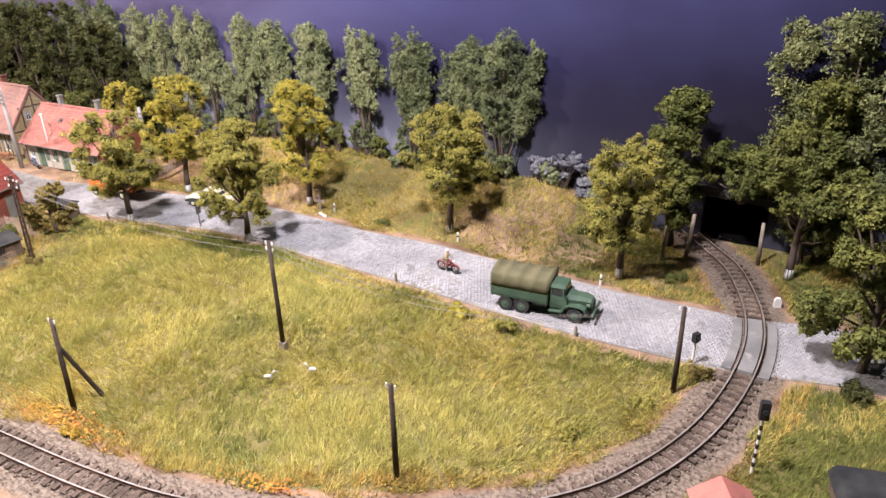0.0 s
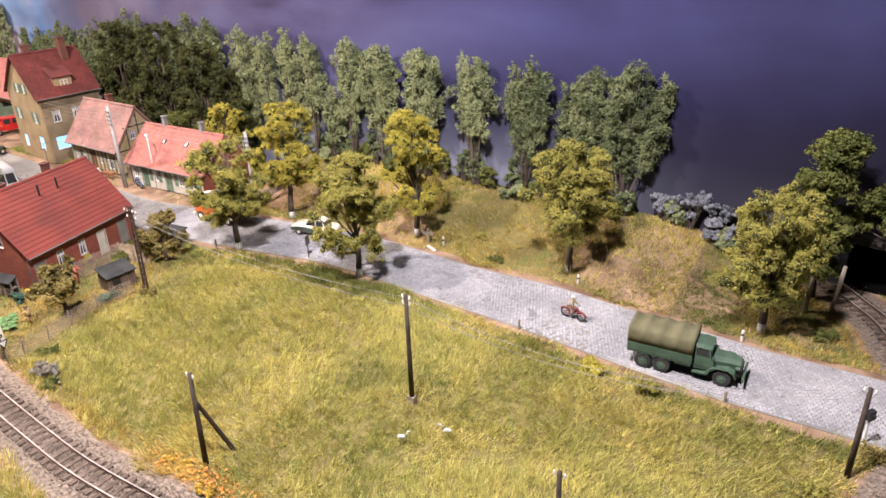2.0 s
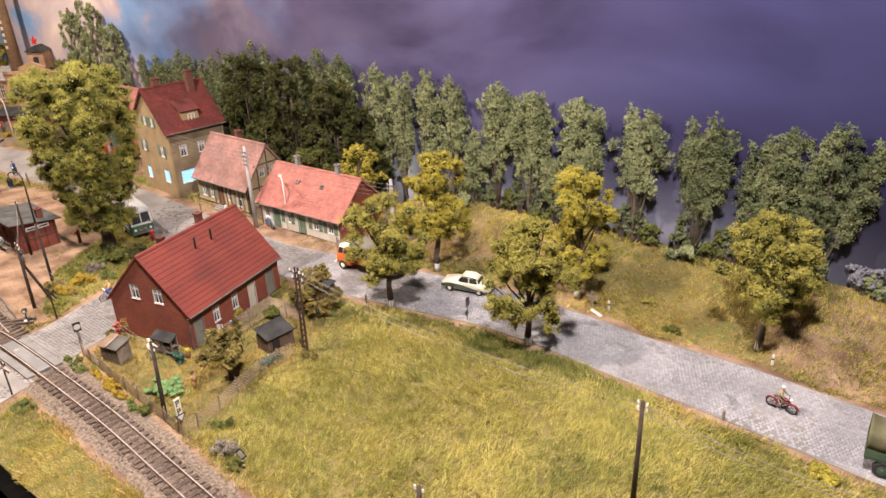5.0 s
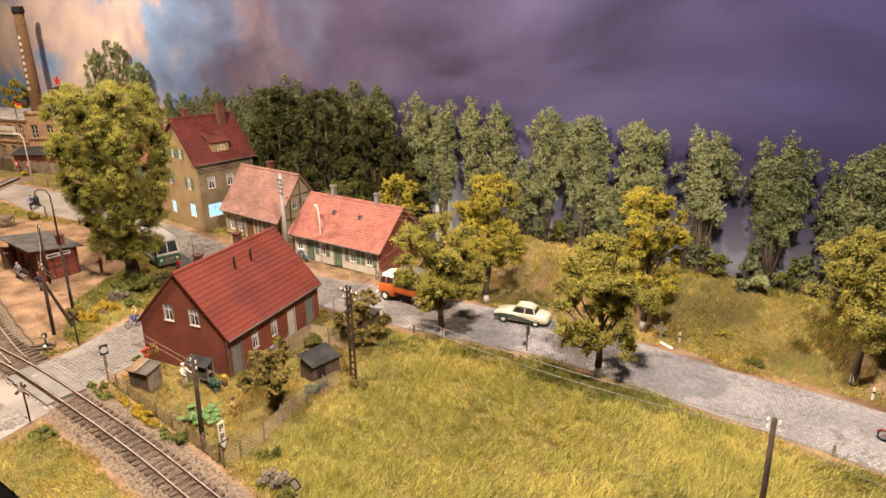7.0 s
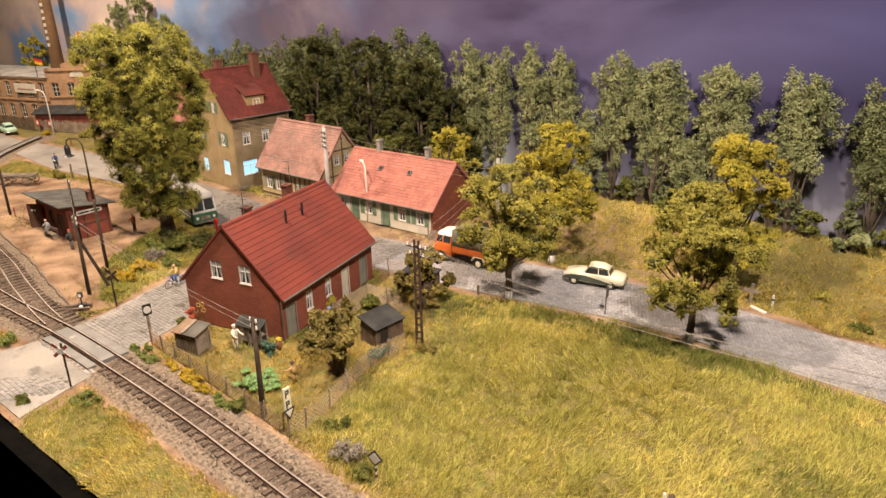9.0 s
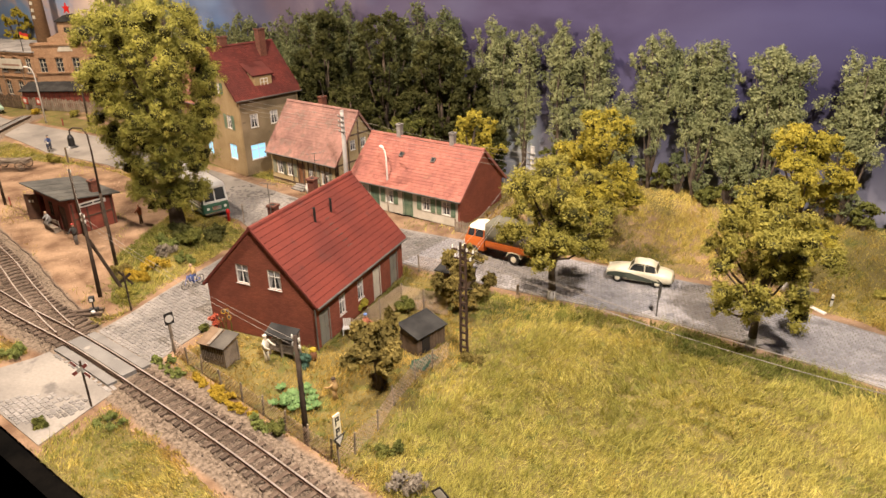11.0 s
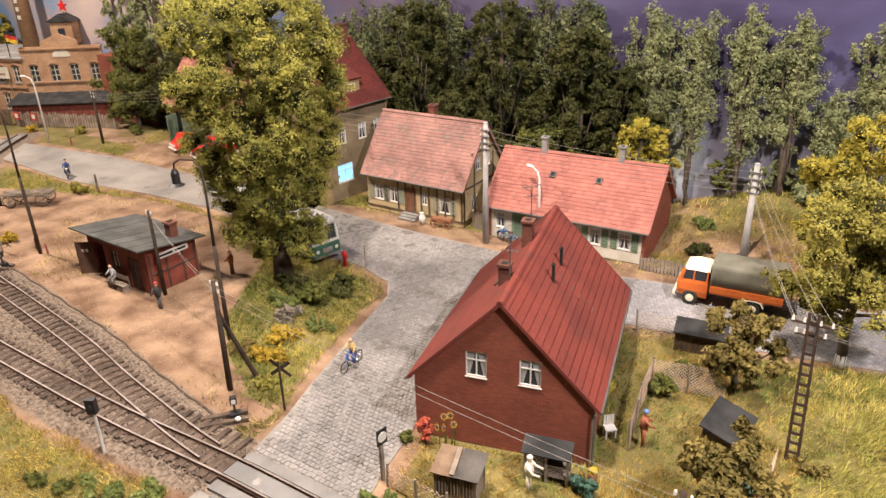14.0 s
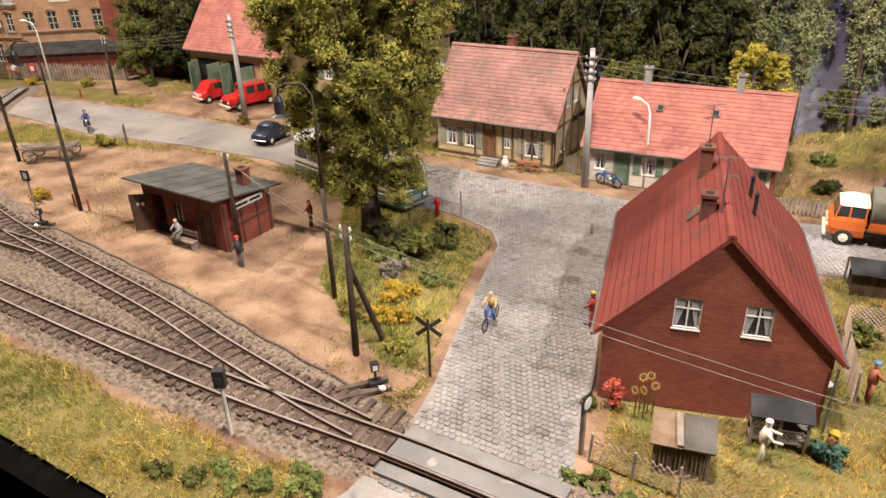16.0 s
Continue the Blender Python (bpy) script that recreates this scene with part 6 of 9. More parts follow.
def arc_lamp(x, y, h, rz, label):
    t = thing("street_lamp", x, y, 0, rz, label, "street lamp", "arched street lamps")
    bm = bmn()
    tube(bm, [(0, 0, -0.05), (0, 0, h * 0.55)], [0.13, 0.10], 8)
    tube(bm, [(0, 0, h * 0.55), (0.05, 0, h * 0.85), (0, 0, h * 0.96), (-0.35, 0, h), (-1.1, 0, h * 1.0), (-1.45, 0, h * 0.98), (-1.5, 0, h * 0.95)], [0.085, 0.06, 0.055, 0.05, 0.05, 0.045, 0.04], 8)
    part("post", bm, POLEWOOD, t, smooth=True)
    z = h * 0.95
    bm = bmn()
    cyl(bm, (-1.5, 0, z), (-1.5, 0, z - 0.2), 0.11, 0.2, 10)
    cyl(bm, (-1.5, 0, z - 0.2), (-1.5, 0, z - 0.75), 0.21, 0.21, 10)
    cyl(bm, (-1.5, 0, z - 0.75), (-1.5, 0, z - 0.86), 0.22, 0.42, 12)
    ln = part("lantern", bm, BLACK, t, "black cylindrical lantern")
    bm = bmn()
    cyl(bm, (-1.5, 0, z - 0.863), (-1.5, 0, z - 0.95), 0.22, 0.15, 10)
    part("lens", bm, PORCELAIN, ln)


arc_lamp(-79.3, 22.0, 10.2, 20, "dark arched street lamp with a black lantern in the station yard")
arc_lamp(-100.3, 23.1, 10.3, 20, "dark arched street lamp with a black lantern beside the track")


def whip_lamp(x, y, h, rz, material, label):
    t = thing("street_lamp", x, y, 0, rz, label, "street lamp", "white street lamps")
    bm = bmn()
    tube(bm, [(0, 0, -0.05), (0, 0, h * 0.72), (0.05, 0, h * 0.88), (0.3, 0, h * 0.97), (0.9, 0, h)], [0.11, 0.08, 0.07, 0.06, 0.05], 8)
    part("post", bm, material, t, smooth=True)
    bm = bmn()
    blob(bm, (1.2, 0, h), (0.42, 0.18, 0.11), 1, 2, 0.0)
    part("lamp_head", bm, WHITE, t, smooth=True)


whip_lamp(-70.4, 42.0, 5.4, 150, WHITE, "white curved street lamp before the cottage")
whip_lamp(-129.4, 40.4, 7.2, 200, WHITE, "pale slender street lamp at the far roadside")

# railway signs and posts
def cross_sign(x, y, h, rz, front, label):
    t = thing("crossing_sign", x, y, gz(x, y), rz, label, "crossing sign", "crossing signs")
    bm = bmn()
    cyl(bm, (0, 0, -0.05), (0, 0, h), 0.055, n=8)
    part("post", bm, POLEWOOD, t)
    for a in (38, -38):
        bm = bmn()
        dz = 0.0 if a > 0 else 0.03
        box(bm, -0.62, 0.62, -0.10 - dz, -0.075 - dz, -0.085, 0.085, pose(0, 0, h - 0.42, 0, a, 0))
        arm = part("arm", bm, front, t, "" if front is POLEWOOD else "white arm with red ends", bevel=0.008)
        if front is not POLEWOOD:
            for s in (-1, 1):
                bm = bmn()
                box(bm, s * 0.44 - 0.18, s * 0.44 + 0.18, -0.106 - dz, -0.1025 - dz, -0.088, 0.088, pose(0, 0, h - 0.42, 0, a, 0))
                part("red_end", bm, plain("faded_red", (0.30, 0.07, 0.06), 0.6), arm)


cross_sign(-64.15, 12.1, 2.75, 25, WHITE, "red and white crossing sign on a dark post")
cross_sign(-72.1, 18.95, 2.7, 200, POLEWOOD, "wooden back of a crossing sign on a post")


def mirror_board(x, y, h, rz, label):
    t = thing("whistle_board", x, y, gz(x, y), rz, label, "railway sign")
    bm = bmn()
    box(bm, -0.07, 0.07, -0.07, 0.07, -0.05, h - 0.35)
    part("post", bm, GREYWOOD, t, bevel=0.01)
    bm = bmn()
    box(bm, -0.26, 0.26, -0.12, -0.075, h - 0.72, h)
    b = part("board", bm, BLACK, t, bevel=0.02)
    bm = bmn()
    cyl(bm, (0, -0.122, h - 0.36), (0, -0.14, h - 0.36), 0.23, n=16)
    part("disc", bm, WHITE, b, "white disc")


mirror_board(-65.35, 17.7, 2.6, 80, "black sign board with a white disc on a post")


def caution_post(x, y, h, rz, label, striped=True, head=0.45):
    t = thing("signal_post", x, y, gz(x, y), rz, label, "signal post", "light signals at the crossing")
    n = 6 if striped else 1
    bm = bmn()
    tube(bm, [(0, 0, -0.05), (0, 0, h - head)], 0.075, 8)
    part("post", bm, WHITE, t)
    if striped:
        for k in range(5):
            z = 0.5 + k * (h - head - 0.6) / 5
            bm = bmn()
            tube(bm, [(0, 0, z), (0, 0, z + 0.26)], 0.082, 8)
            part("band", bm, BLACK, t, "black band")
    bm = bmn()
    box(bm, -0.2, 0.2, -0.16, 0.12, h - head, h)
    hd = part("lamp_head", bm, BLACK, t, "black signal head", bevel=0.05)
    bm = bmn()
    cyl(bm, (0, -0.16, h - head / 2), (0, -0.26, h - head / 2 + 0.02), 0.11, 0.12, 10)
    part("hood", bm, BLACK, hd)


caution_post(-0.2, 28.75, 4.1, 20, "slim black and white striped post with a black signal head", True, 0.9)
caution_post(-4.4, 36.3, 2.1, 60, "short white post with a black signal head", False, 0.55)
caution_post(1.2, 43.9, 2.1, 200, "short white post with a black signal head", False, 0.5)
caution_post(-76.6, 12.65, 2.9, 30, "grey post with a black signal head beside the track", False, 0.7)


def small_post(x, y, h, material, label, r=0.09, group="roadside posts"):
    t = thing("roadside_post", x, y, gz(x, y), 0, label, "post", group)
    bm = bmn()
    tube(bm, [(0, 0, -0.05), (0, 0, h * 0.9), (0, 0, h)], [r, r * 0.95, r * 0.7], 8)
    part("shaft", bm, material, t)
    if material is WHITE:
        bm = bmn()
        tube(bm, [(0, 0, h * 0.55), (0, 0, h * 0.7)], r * 1.05, 8)
        part("band", bm, BLACK, t)


for x, y in ((-11.9, 43.0), (-23.95, 44.75), (-36.3, 45.2)):
    small_post(x, y, 0.8, WHITE, "small white roadside marker post")
for x, y in ((-11.2, 36.1), (-24.7, 37.0), (-53.1, 35.3), (-70.9, 34.0)):
    small_post(x, y, 0.75, GREYWOOD, "small grey roadside marker post")
for x, y in ((-99.7, 23.3), (-101.3, 23.4)):
    small_post(x, y, 0.85, plain("faded_red", (0, 0, 0)), "small red post in the station yard", 0.07, "red yard posts")
small_post(-108.8, 33.1, 1.7, GREYWOOD, "grey wooden post at the road edge", 0.1)
small_post(-78.5, 32.9, 1.7, GREYWOOD, "thin grey post beside the hydrant", 0.05)
small_post(-126.0, 41.0, 0.9, plain("faded_red", (0, 0, 0)), "small red post at the far roadside", 0.09)

# boundary stone, road sign seen from behind, wooden cross, warning board
bm = bmn()
prism(bm, [(-0.22, -0.05), (0.22, -0.05), (0.22, 0.5), (0.12, 0.68), (-0.12, 0.68), (-0.22, 0.5)], -0.12, 0.12)
st = part("kilometre_stone", bm, WHITE, None, "whitewashed stone marker beside the track", bevel=0.04, cat="stone")
st.matrix_basis = at(-1.0, 45.2, gz(-1.0, 45.2), 20)
t = thing("road_sign", -44.6, 37.75, 0.05, 96, "grey back of a road sign on a post", "road sign")
bm = bmn()
cyl(bm, (0, 0, -0.05), (0, 0, 1.9), 0.045, n=8)
part("post", bm, ZINC, t)
bm = bmn()
box(bm, -0.28, 0.28, -0.06, -0.048, 1.15, 1.95)
part("plate", bm, ZINC, t, "plain grey plate", bevel=0.005)
t = thing("wayside_cross", -37.6, 44.9, gz(-37.6, 44.9), 10, "small pale wooden wayside cross", "cross")
bm = bmn()
box(bm, -0.09, 0.09, -0.06, 0.06, -0.05, 1.45)
part("upright", bm, GREYWOOD, t, bevel=0.01)
bm = bmn()
box(bm, -0.5, 0.5, -0.075, 0.05, 0.85, 1.05)
part("crossbar", bm, GREYWOOD, t, bevel=0.01)
t = thing("fallen_board", -36.9, 44.3, gz(-36.9, 44.3), -25, "pale boards lying on the verge", "board")
bm = bmn()
box(bm, -0.6, 0.6, -0.12, 0.12, 0, 0.08)
part("plank", bm, WHITE, t, bevel=0.01)

# ---- vehicles (each with x ahead) ----
TYRE = mat("tyre_rubber", (0.02, 0.02, 0.021), (0.04, 0.038, 0.036), 0.85, scale=3, fine=20, bump=0.3)
CHROME = plain("dull_chrome", (0.6, 0.6, 0.6), 0.25, 0.9)
ARMY = mat("army_green", (0.048, 0.085, 0.057), (0.066, 0.108, 0.07), 0.55, scale=1.5, fine=25, bump=0.1)
CANVAS = mat("olive_canvas", (0.09, 0.085, 0.045), (0.13, 0.12, 0.065), 0.9, scale=0.8, fine=18, bump=0.4)
GREYCANVAS = mat("grey_canvas", (0.13, 0.13, 0.10), (0.18, 0.175, 0.14), 0.9, scale=0.8, fine=18, bump=0.4)
ORANGE = mat("orange_paint", (0.52, 0.12, 0.025), (0.60, 0.16, 0.035), 0.5, scale=1.5, fine=25, bump=0.08)
CREAMPAINT = mat("cream_paint", (0.74, 0.70, 0.54), (0.80, 0.76, 0.61), 0.4, scale=1.5, fine=25, bump=0.05)
OLIVEPAINT = mat("olive_paint", (0.055, 0.07, 0.055), (0.08, 0.095, 0.075), 0.4, scale=1.5, fine=25, bump=0.05)
BUSGREEN = mat("bus_green", (0.03, 0.095, 0.06), (0.045, 0.125, 0.08), 0.4, scale=1.5, fine=25, bump=0.05)
FIRERED = mat("fire_red", (0.50, 0.02, 0.018), (0.58, 0.03, 0.025), 0.35, scale=1.5, fine=25, bump=0.05)
MINT = mat("mint_paint", (0.32, 0.50, 0.38), (0.38, 0.56, 0.44), 0.4, scale=1.5, fine=25, bump=0.05)
LENS = plain("lamp_lens", (0.7, 0.7, 0.62), 0.15)
SEATLEATHER = plain("brown_leather", (0.10, 0.05, 0.03), 0.6)


def wheel(parent, x, y, r, w, rim_mat, name="wheel"):
    bm = bmn()
    s = 1 if y > 0 else -1
    a, b = y, y - s * w
    pts = [(a - s * 0.0, r * 0.6), (a, r * 0.9), (a - s * w * 0.15, r), (b + s * w * 0.15, r), (b, r * 0.9), (b, r * 0.6)]
    n = 18
    rings = [[bm.verts.new((x + q * math.cos(2 * math.pi * k / n), yy, r + q * math.sin(2 * math.pi * k / n))) for k in range(n)] for yy, q in pts]
    for p, q in zip(rings, rings[1:]):
        for k in range(n):
            bm.faces.new((p[k], p[(k + 1) % n], q[(k + 1) % n], q[k]))
    bm.faces.new(rings[-1])
    bm.faces.new(rings[0][::-1])
    wh = part(name, bm, TYRE, parent, "black rubber tyre")
    bm = bmn()
    cyl(bm, (x, a - s * 0.02, r), (x, a + s * 0.012, r), r * 0.56, r * 0.50, 16)
    cyl(bm, (x, a + s * 0.012, r), (x, a + s * 0.05, r), r * 0.22, r * 0.16, 10)
    part("rim", bm, rim_mat, wh)
    return wh


def loft(bm, stations):
    """Rings of equal length, skinned and closed at both ends."""
    rings = [[bm.verts.new(p) for p in ring] for ring in stations]
    k = len(rings[0])
    for a, b in zip(rings, rings[1:]):
        for i in range(k):
            bm.faces.new((a[i], a[(i + 1) % k], b[(i + 1) % k], b[i]))
    bm.faces.new(rings[0][::-1])
    bm.faces.new(rings[-1])


def body_ring(x, w, z0, z1, tuck=0.12, crown=0.04):
    return [(x, -w + tuck, z0), (x, -w, z0 + (z1 - z0) * 0.35), (x, -w + 0.03, z0 + (z1 - z0) * 0.8), (x, -w + tuck * 1.3, z1), (x, 0, z1 + crown), (x, w - tuck * 1.3, z1), (x, w - 0.03, z0 + (z1 - z0) * 0.8), (x, w, z0 + (z1 - z0) * 0.35), (x, w - tuck, z0)]


def cab_panes(parent, panes):
    for q in panes:
        bm = bmn()
        a, b, c, d = (Vector(p) for p in q)
        nrm = (b - a).cross(d - a).normalized() * 0.012
        v = [bm.verts.new(p + nrm) for p in (a, b, c, d)] + [bm.verts.new(p - nrm) for p in (a, b, c, d)]
        bm.faces.new(v[:4])
        bm.faces.new(v[4:][::-1])
        for i in range(4):
            bm.faces.new((v[i], v[i + 4], v[(i + 1) % 4 + 4], v[(i + 1) % 4]))
        part("window_pane", bm, glass(), parent, "dark glass pane")


def tarp(parent, x0, x1, w, z0, z1, hoops, material, label, boxy=0.0):
    bm = bmn()
    n = hoops * 6 + 1
    st = []
    for i in range(n):
        f = i / (n - 1)
        x = x0 + (x1 - x0) * f
        sag = (0.15 - 0.125 * boxy) * abs(math.sin(math.pi * f * hoops)) + 0.01 * math.sin(i * 2.1)
        top = z1 - sag
        st.append([(x, -w, z0), (x, -w + sag * 0.5, z0 + (top - z0) * 0.45), (x, -w + 0.03 + sag * 0.4, z0 + (top - z0) * 0.78), (x, -w * (0.8 + 0.16 * boxy), z0 + (top - z0) * (0.94 + 0.03 * boxy)), (x, -w * (0.4 + 0.45 * boxy), top - 0.01), (x, 0, top + 0.02),
                   (x, w * (0.4 + 0.45 * boxy), top - 0.01), (x, w * (0.8 + 0.16 * boxy), z0 + (top - z0) * (0.94 + 0.03 * boxy)), (x, w - 0.03 - sag * 0.4, z0 + (top - z0) * 0.78), (x, w - sag * 0.5, z0 + (top - z0) * 0.45), (x, w, z0)])
    loft(bm, st)
    return part("tarpaulin", bm, material, parent, label, smooth=True)


def army_truck(x, y, rz):
    t = thing("army_truck", x, y, 0.03, rz, "green six-wheeled army truck with an olive canvas cover on the road", "truck")
    bm = bmn()
    for s in (-1, 1):
        box(bm, -3.2, 3.1, 0.42 * s - 0.07, 0.42 * s + 0.07, 0.62, 0.82)
    for xx in (-3.1, -1.9, -0.4, 1.0):
        box(bm, xx - 0.05, xx + 0.05, -0.35, 0.35, 0.64, 0.8)
    part("chassis", bm, BLACK, t)
    for xx in (-2.35, -1.25):
        for s in (-1, 1):
            wheel(t, xx, 1.12 * s, 0.5, 0.34, ARMY)
    for s in (-1, 1):
        wheel(t, 2.15, 1.02 * s, 0.5, 0.32, ARMY)
        bm = bmn()
        cyl(bm, (-2.35, 0, 0.5), (-2.35, s * 0.9, 0.5), 0.08, n=8)
        cyl(bm, (-1.25, 0, 0.5), (-1.25, s * 0.9, 0.5), 0.08, n=8)
        cyl(bm, (2.15, 0, 0.5), (2.15, s * 0.8, 0.5), 0.07, n=8)
        part("axle", bm, BLACK, t)
    bm = bmn()
    box(bm, -3.32, 0.42, -1.12, 1.12, 1.02, 1.14)
    bed = part("cargo_bed", bm, ARMY, t, "green drop-side cargo bed", bevel=0.01)
    for s in (-1, 1):
        for k in range(3):
            z = 1.15 + 0.17 * k
            bm = bmn()
            box(bm, -3.32, 0.42, s * 1.12 - 0.03, s * 1.12 + 0.03, z, z + 0.155)
            part("side_board", bm, ARMY, bed, bevel=0.008)
        for xx in (-3.2, -2.4, -1.6, -0.8, 0.0, 0.36):
            bm = bmn()
            box(bm, xx - 0.035, xx + 0.035, s * 1.155 - 0.012, s * 1.155 + 0.03, 0.98, 1.66)
            part("stake", bm, ARMY, bed)
    for xx in (-3.32, 0.42):
        bm = bmn()
        box(bm, xx - 0.03, xx + 0.03, -1.09, 1.09, 1.15, 1.66)
        part("end_board", bm, ARMY, bed, bevel=0.008)
    tarp(t, -3.34, 0.44, 1.13, 1.6, 2.78, 4, CANVAS, "olive canvas cover with sagging bays")
    bm = bmn()
    loft(bm, [body_ring(0.55, 0.92, 0.75, 1.62, 0.05, 0.0), body_ring(1.62, 0.90, 0.75, 1.58, 0.05, 0.0)])
    cab = part("cab", bm, ARMY, t, bevel=0.02)
    bm = bmn()
    for xx, s in ((0.58, -1), (0.58, 1), (1.42, -1), (1.42, 1)):
        tube(bm, [(xx, s * 0.84, 1.55), (xx - (0.12 if xx > 1 else 0), s * 0.76, 2.16)], 0.05, 6)
    part("pillars", bm, ARMY, cab)
    bm = bmn()
    loft(bm, [[(0.5, -0.80, 2.12), (0.5, -0.55, 2.25), (0.5, 0.55, 2.25), (0.5, 0.80, 2.12)], [(0.95, -0.84, 2.14), (0.95, -0.55, 2.31), (0.95, 0.55, 2.31), (0.95, 0.84, 2.14)], [(1.42, -0.78, 2.10), (1.42, -0.5, 2.2), (1.42, 0.5, 2.2), (1.42, 0.78, 2.10)]])
    part("cab_roof", bm, ARMY, cab, bevel=0.03)
    cab_panes(cab, [((1.44, -0.74, 1.62), (1.44, 0.74, 1.62), (1.34, 0.68, 2.12), (1.34, -0.68, 2.12)), ((0.66, -0.82, 1.64), (1.36, -0.82, 1.64), (1.26, -0.75, 2.1), (0.66, -0.76, 2.1)), ((0.66, 0.82, 1.64), (1.36, 0.82, 1.64), (1.26, 0.75, 2.1), (0.66, 0.76, 2.1))])
    bm = bmn()
    loft(bm, [[(1.55, -0.72, 0.9), (1.55, -0.74, 1.45), (1.55, -0.4, 1.66), (1.55, 0.4, 1.66), (1.55, 0.74, 1.45), (1.55, 0.72, 0.9)],
              [(2.4, -0.52, 0.9), (2.4, -0.56, 1.40), (2.4, -0.3, 1.58), (2.4, 0.3, 1.58), (2.4, 0.56, 1.40), (2.4, 0.52, 0.9)],
              [(3.0, -0.42, 0.85), (3.0, -0.46, 1.32), (3.0, -0.24, 1.48), (3.0, 0.24, 1.48), (3.0, 0.46, 1.32), (3.0, 0.42, 0.85)],
              [(3.12, -0.36, 0.88), (3.12, -0.38, 1.22), (3.12, -0.18, 1.36), (3.12, 0.18, 1.36), (3.12, 0.38, 1.22), (3.12, 0.36, 0.88)]])
    part("bonnet", bm, ARMY, t, bevel=0.02)
    bm = bmn()
    for k in range(7):
        yy = -0.3 + 0.1 * k
        box(bm, 3.122, 3.15, yy - 0.02, yy + 0.02, 0.9, 1.24)
    part("grille", bm, BLACK, t)
    for s in (-1, 1):
        bm = bmn()
        prof = [(1.38, 0.62), (1.52, 0.98), (1.82, 1.12), (2.4, 1.13), (2.72, 1.0), (2.86, 0.72), (2.9, 0.72), (2.78, 1.05), (2.44, 1.19), (1.8, 1.18), (1.46, 1.03), (1.2, 0.66), (0.5, 0.6), (0.5, 0.55), (1.3, 0.58)]
        prism(bm, prof, min(s * 0.55, s * 1.08), max(s * 0.55, s * 1.08))
        part("mudguard", bm, ARMY, t, bevel=0.012)
        bm = bmn()
        cyl(bm, (2.78, s * 0.62, 1.2), (2.98, s * 0.62, 1.2), 0.10, 0.13, 12)
        hl = part("headlight", bm, ARMY, t)
        bm = bmn()
        cyl(bm, (2.982, s * 0.62, 1.2), (3.0, s * 0.62, 1.2), 0.12, 0.09, 12)
        part("lens", bm, LENS, hl)
        bm = bmn()
        box(bm, 0.55, 1.2, s * 0.95 - 0.06, s * 0.95 + 0.12 * s + 0.06, 0.42, 0.47)
        part("running_board", bm, ARMY, t)
    bm = bmn()
    box(bm, 3.2, 3.32, -1.02, 1.02, 0.62, 0.8)
    part("bumper", bm, ARMY, t, bevel=0.02)
    bm = bmn()
    cyl(bm, (-0.6, -0.62, 0.8), (0.3, -0.62, 0.8), 0.22, n=14)
    part("fuel_tank", bm, ARMY, t)
    bm = bmn()
    cyl(bm, (1.5, -0.9, 1.6), (1.62, -1.12, 1.68), 0.015, n=5)
    box(bm, 1.6, 1.63, -1.2, -1.05, 1.6, 1.84)
    part("mirror", bm, BLACK, t)
    return t


army_truck(-14.0, 38.15, 5)


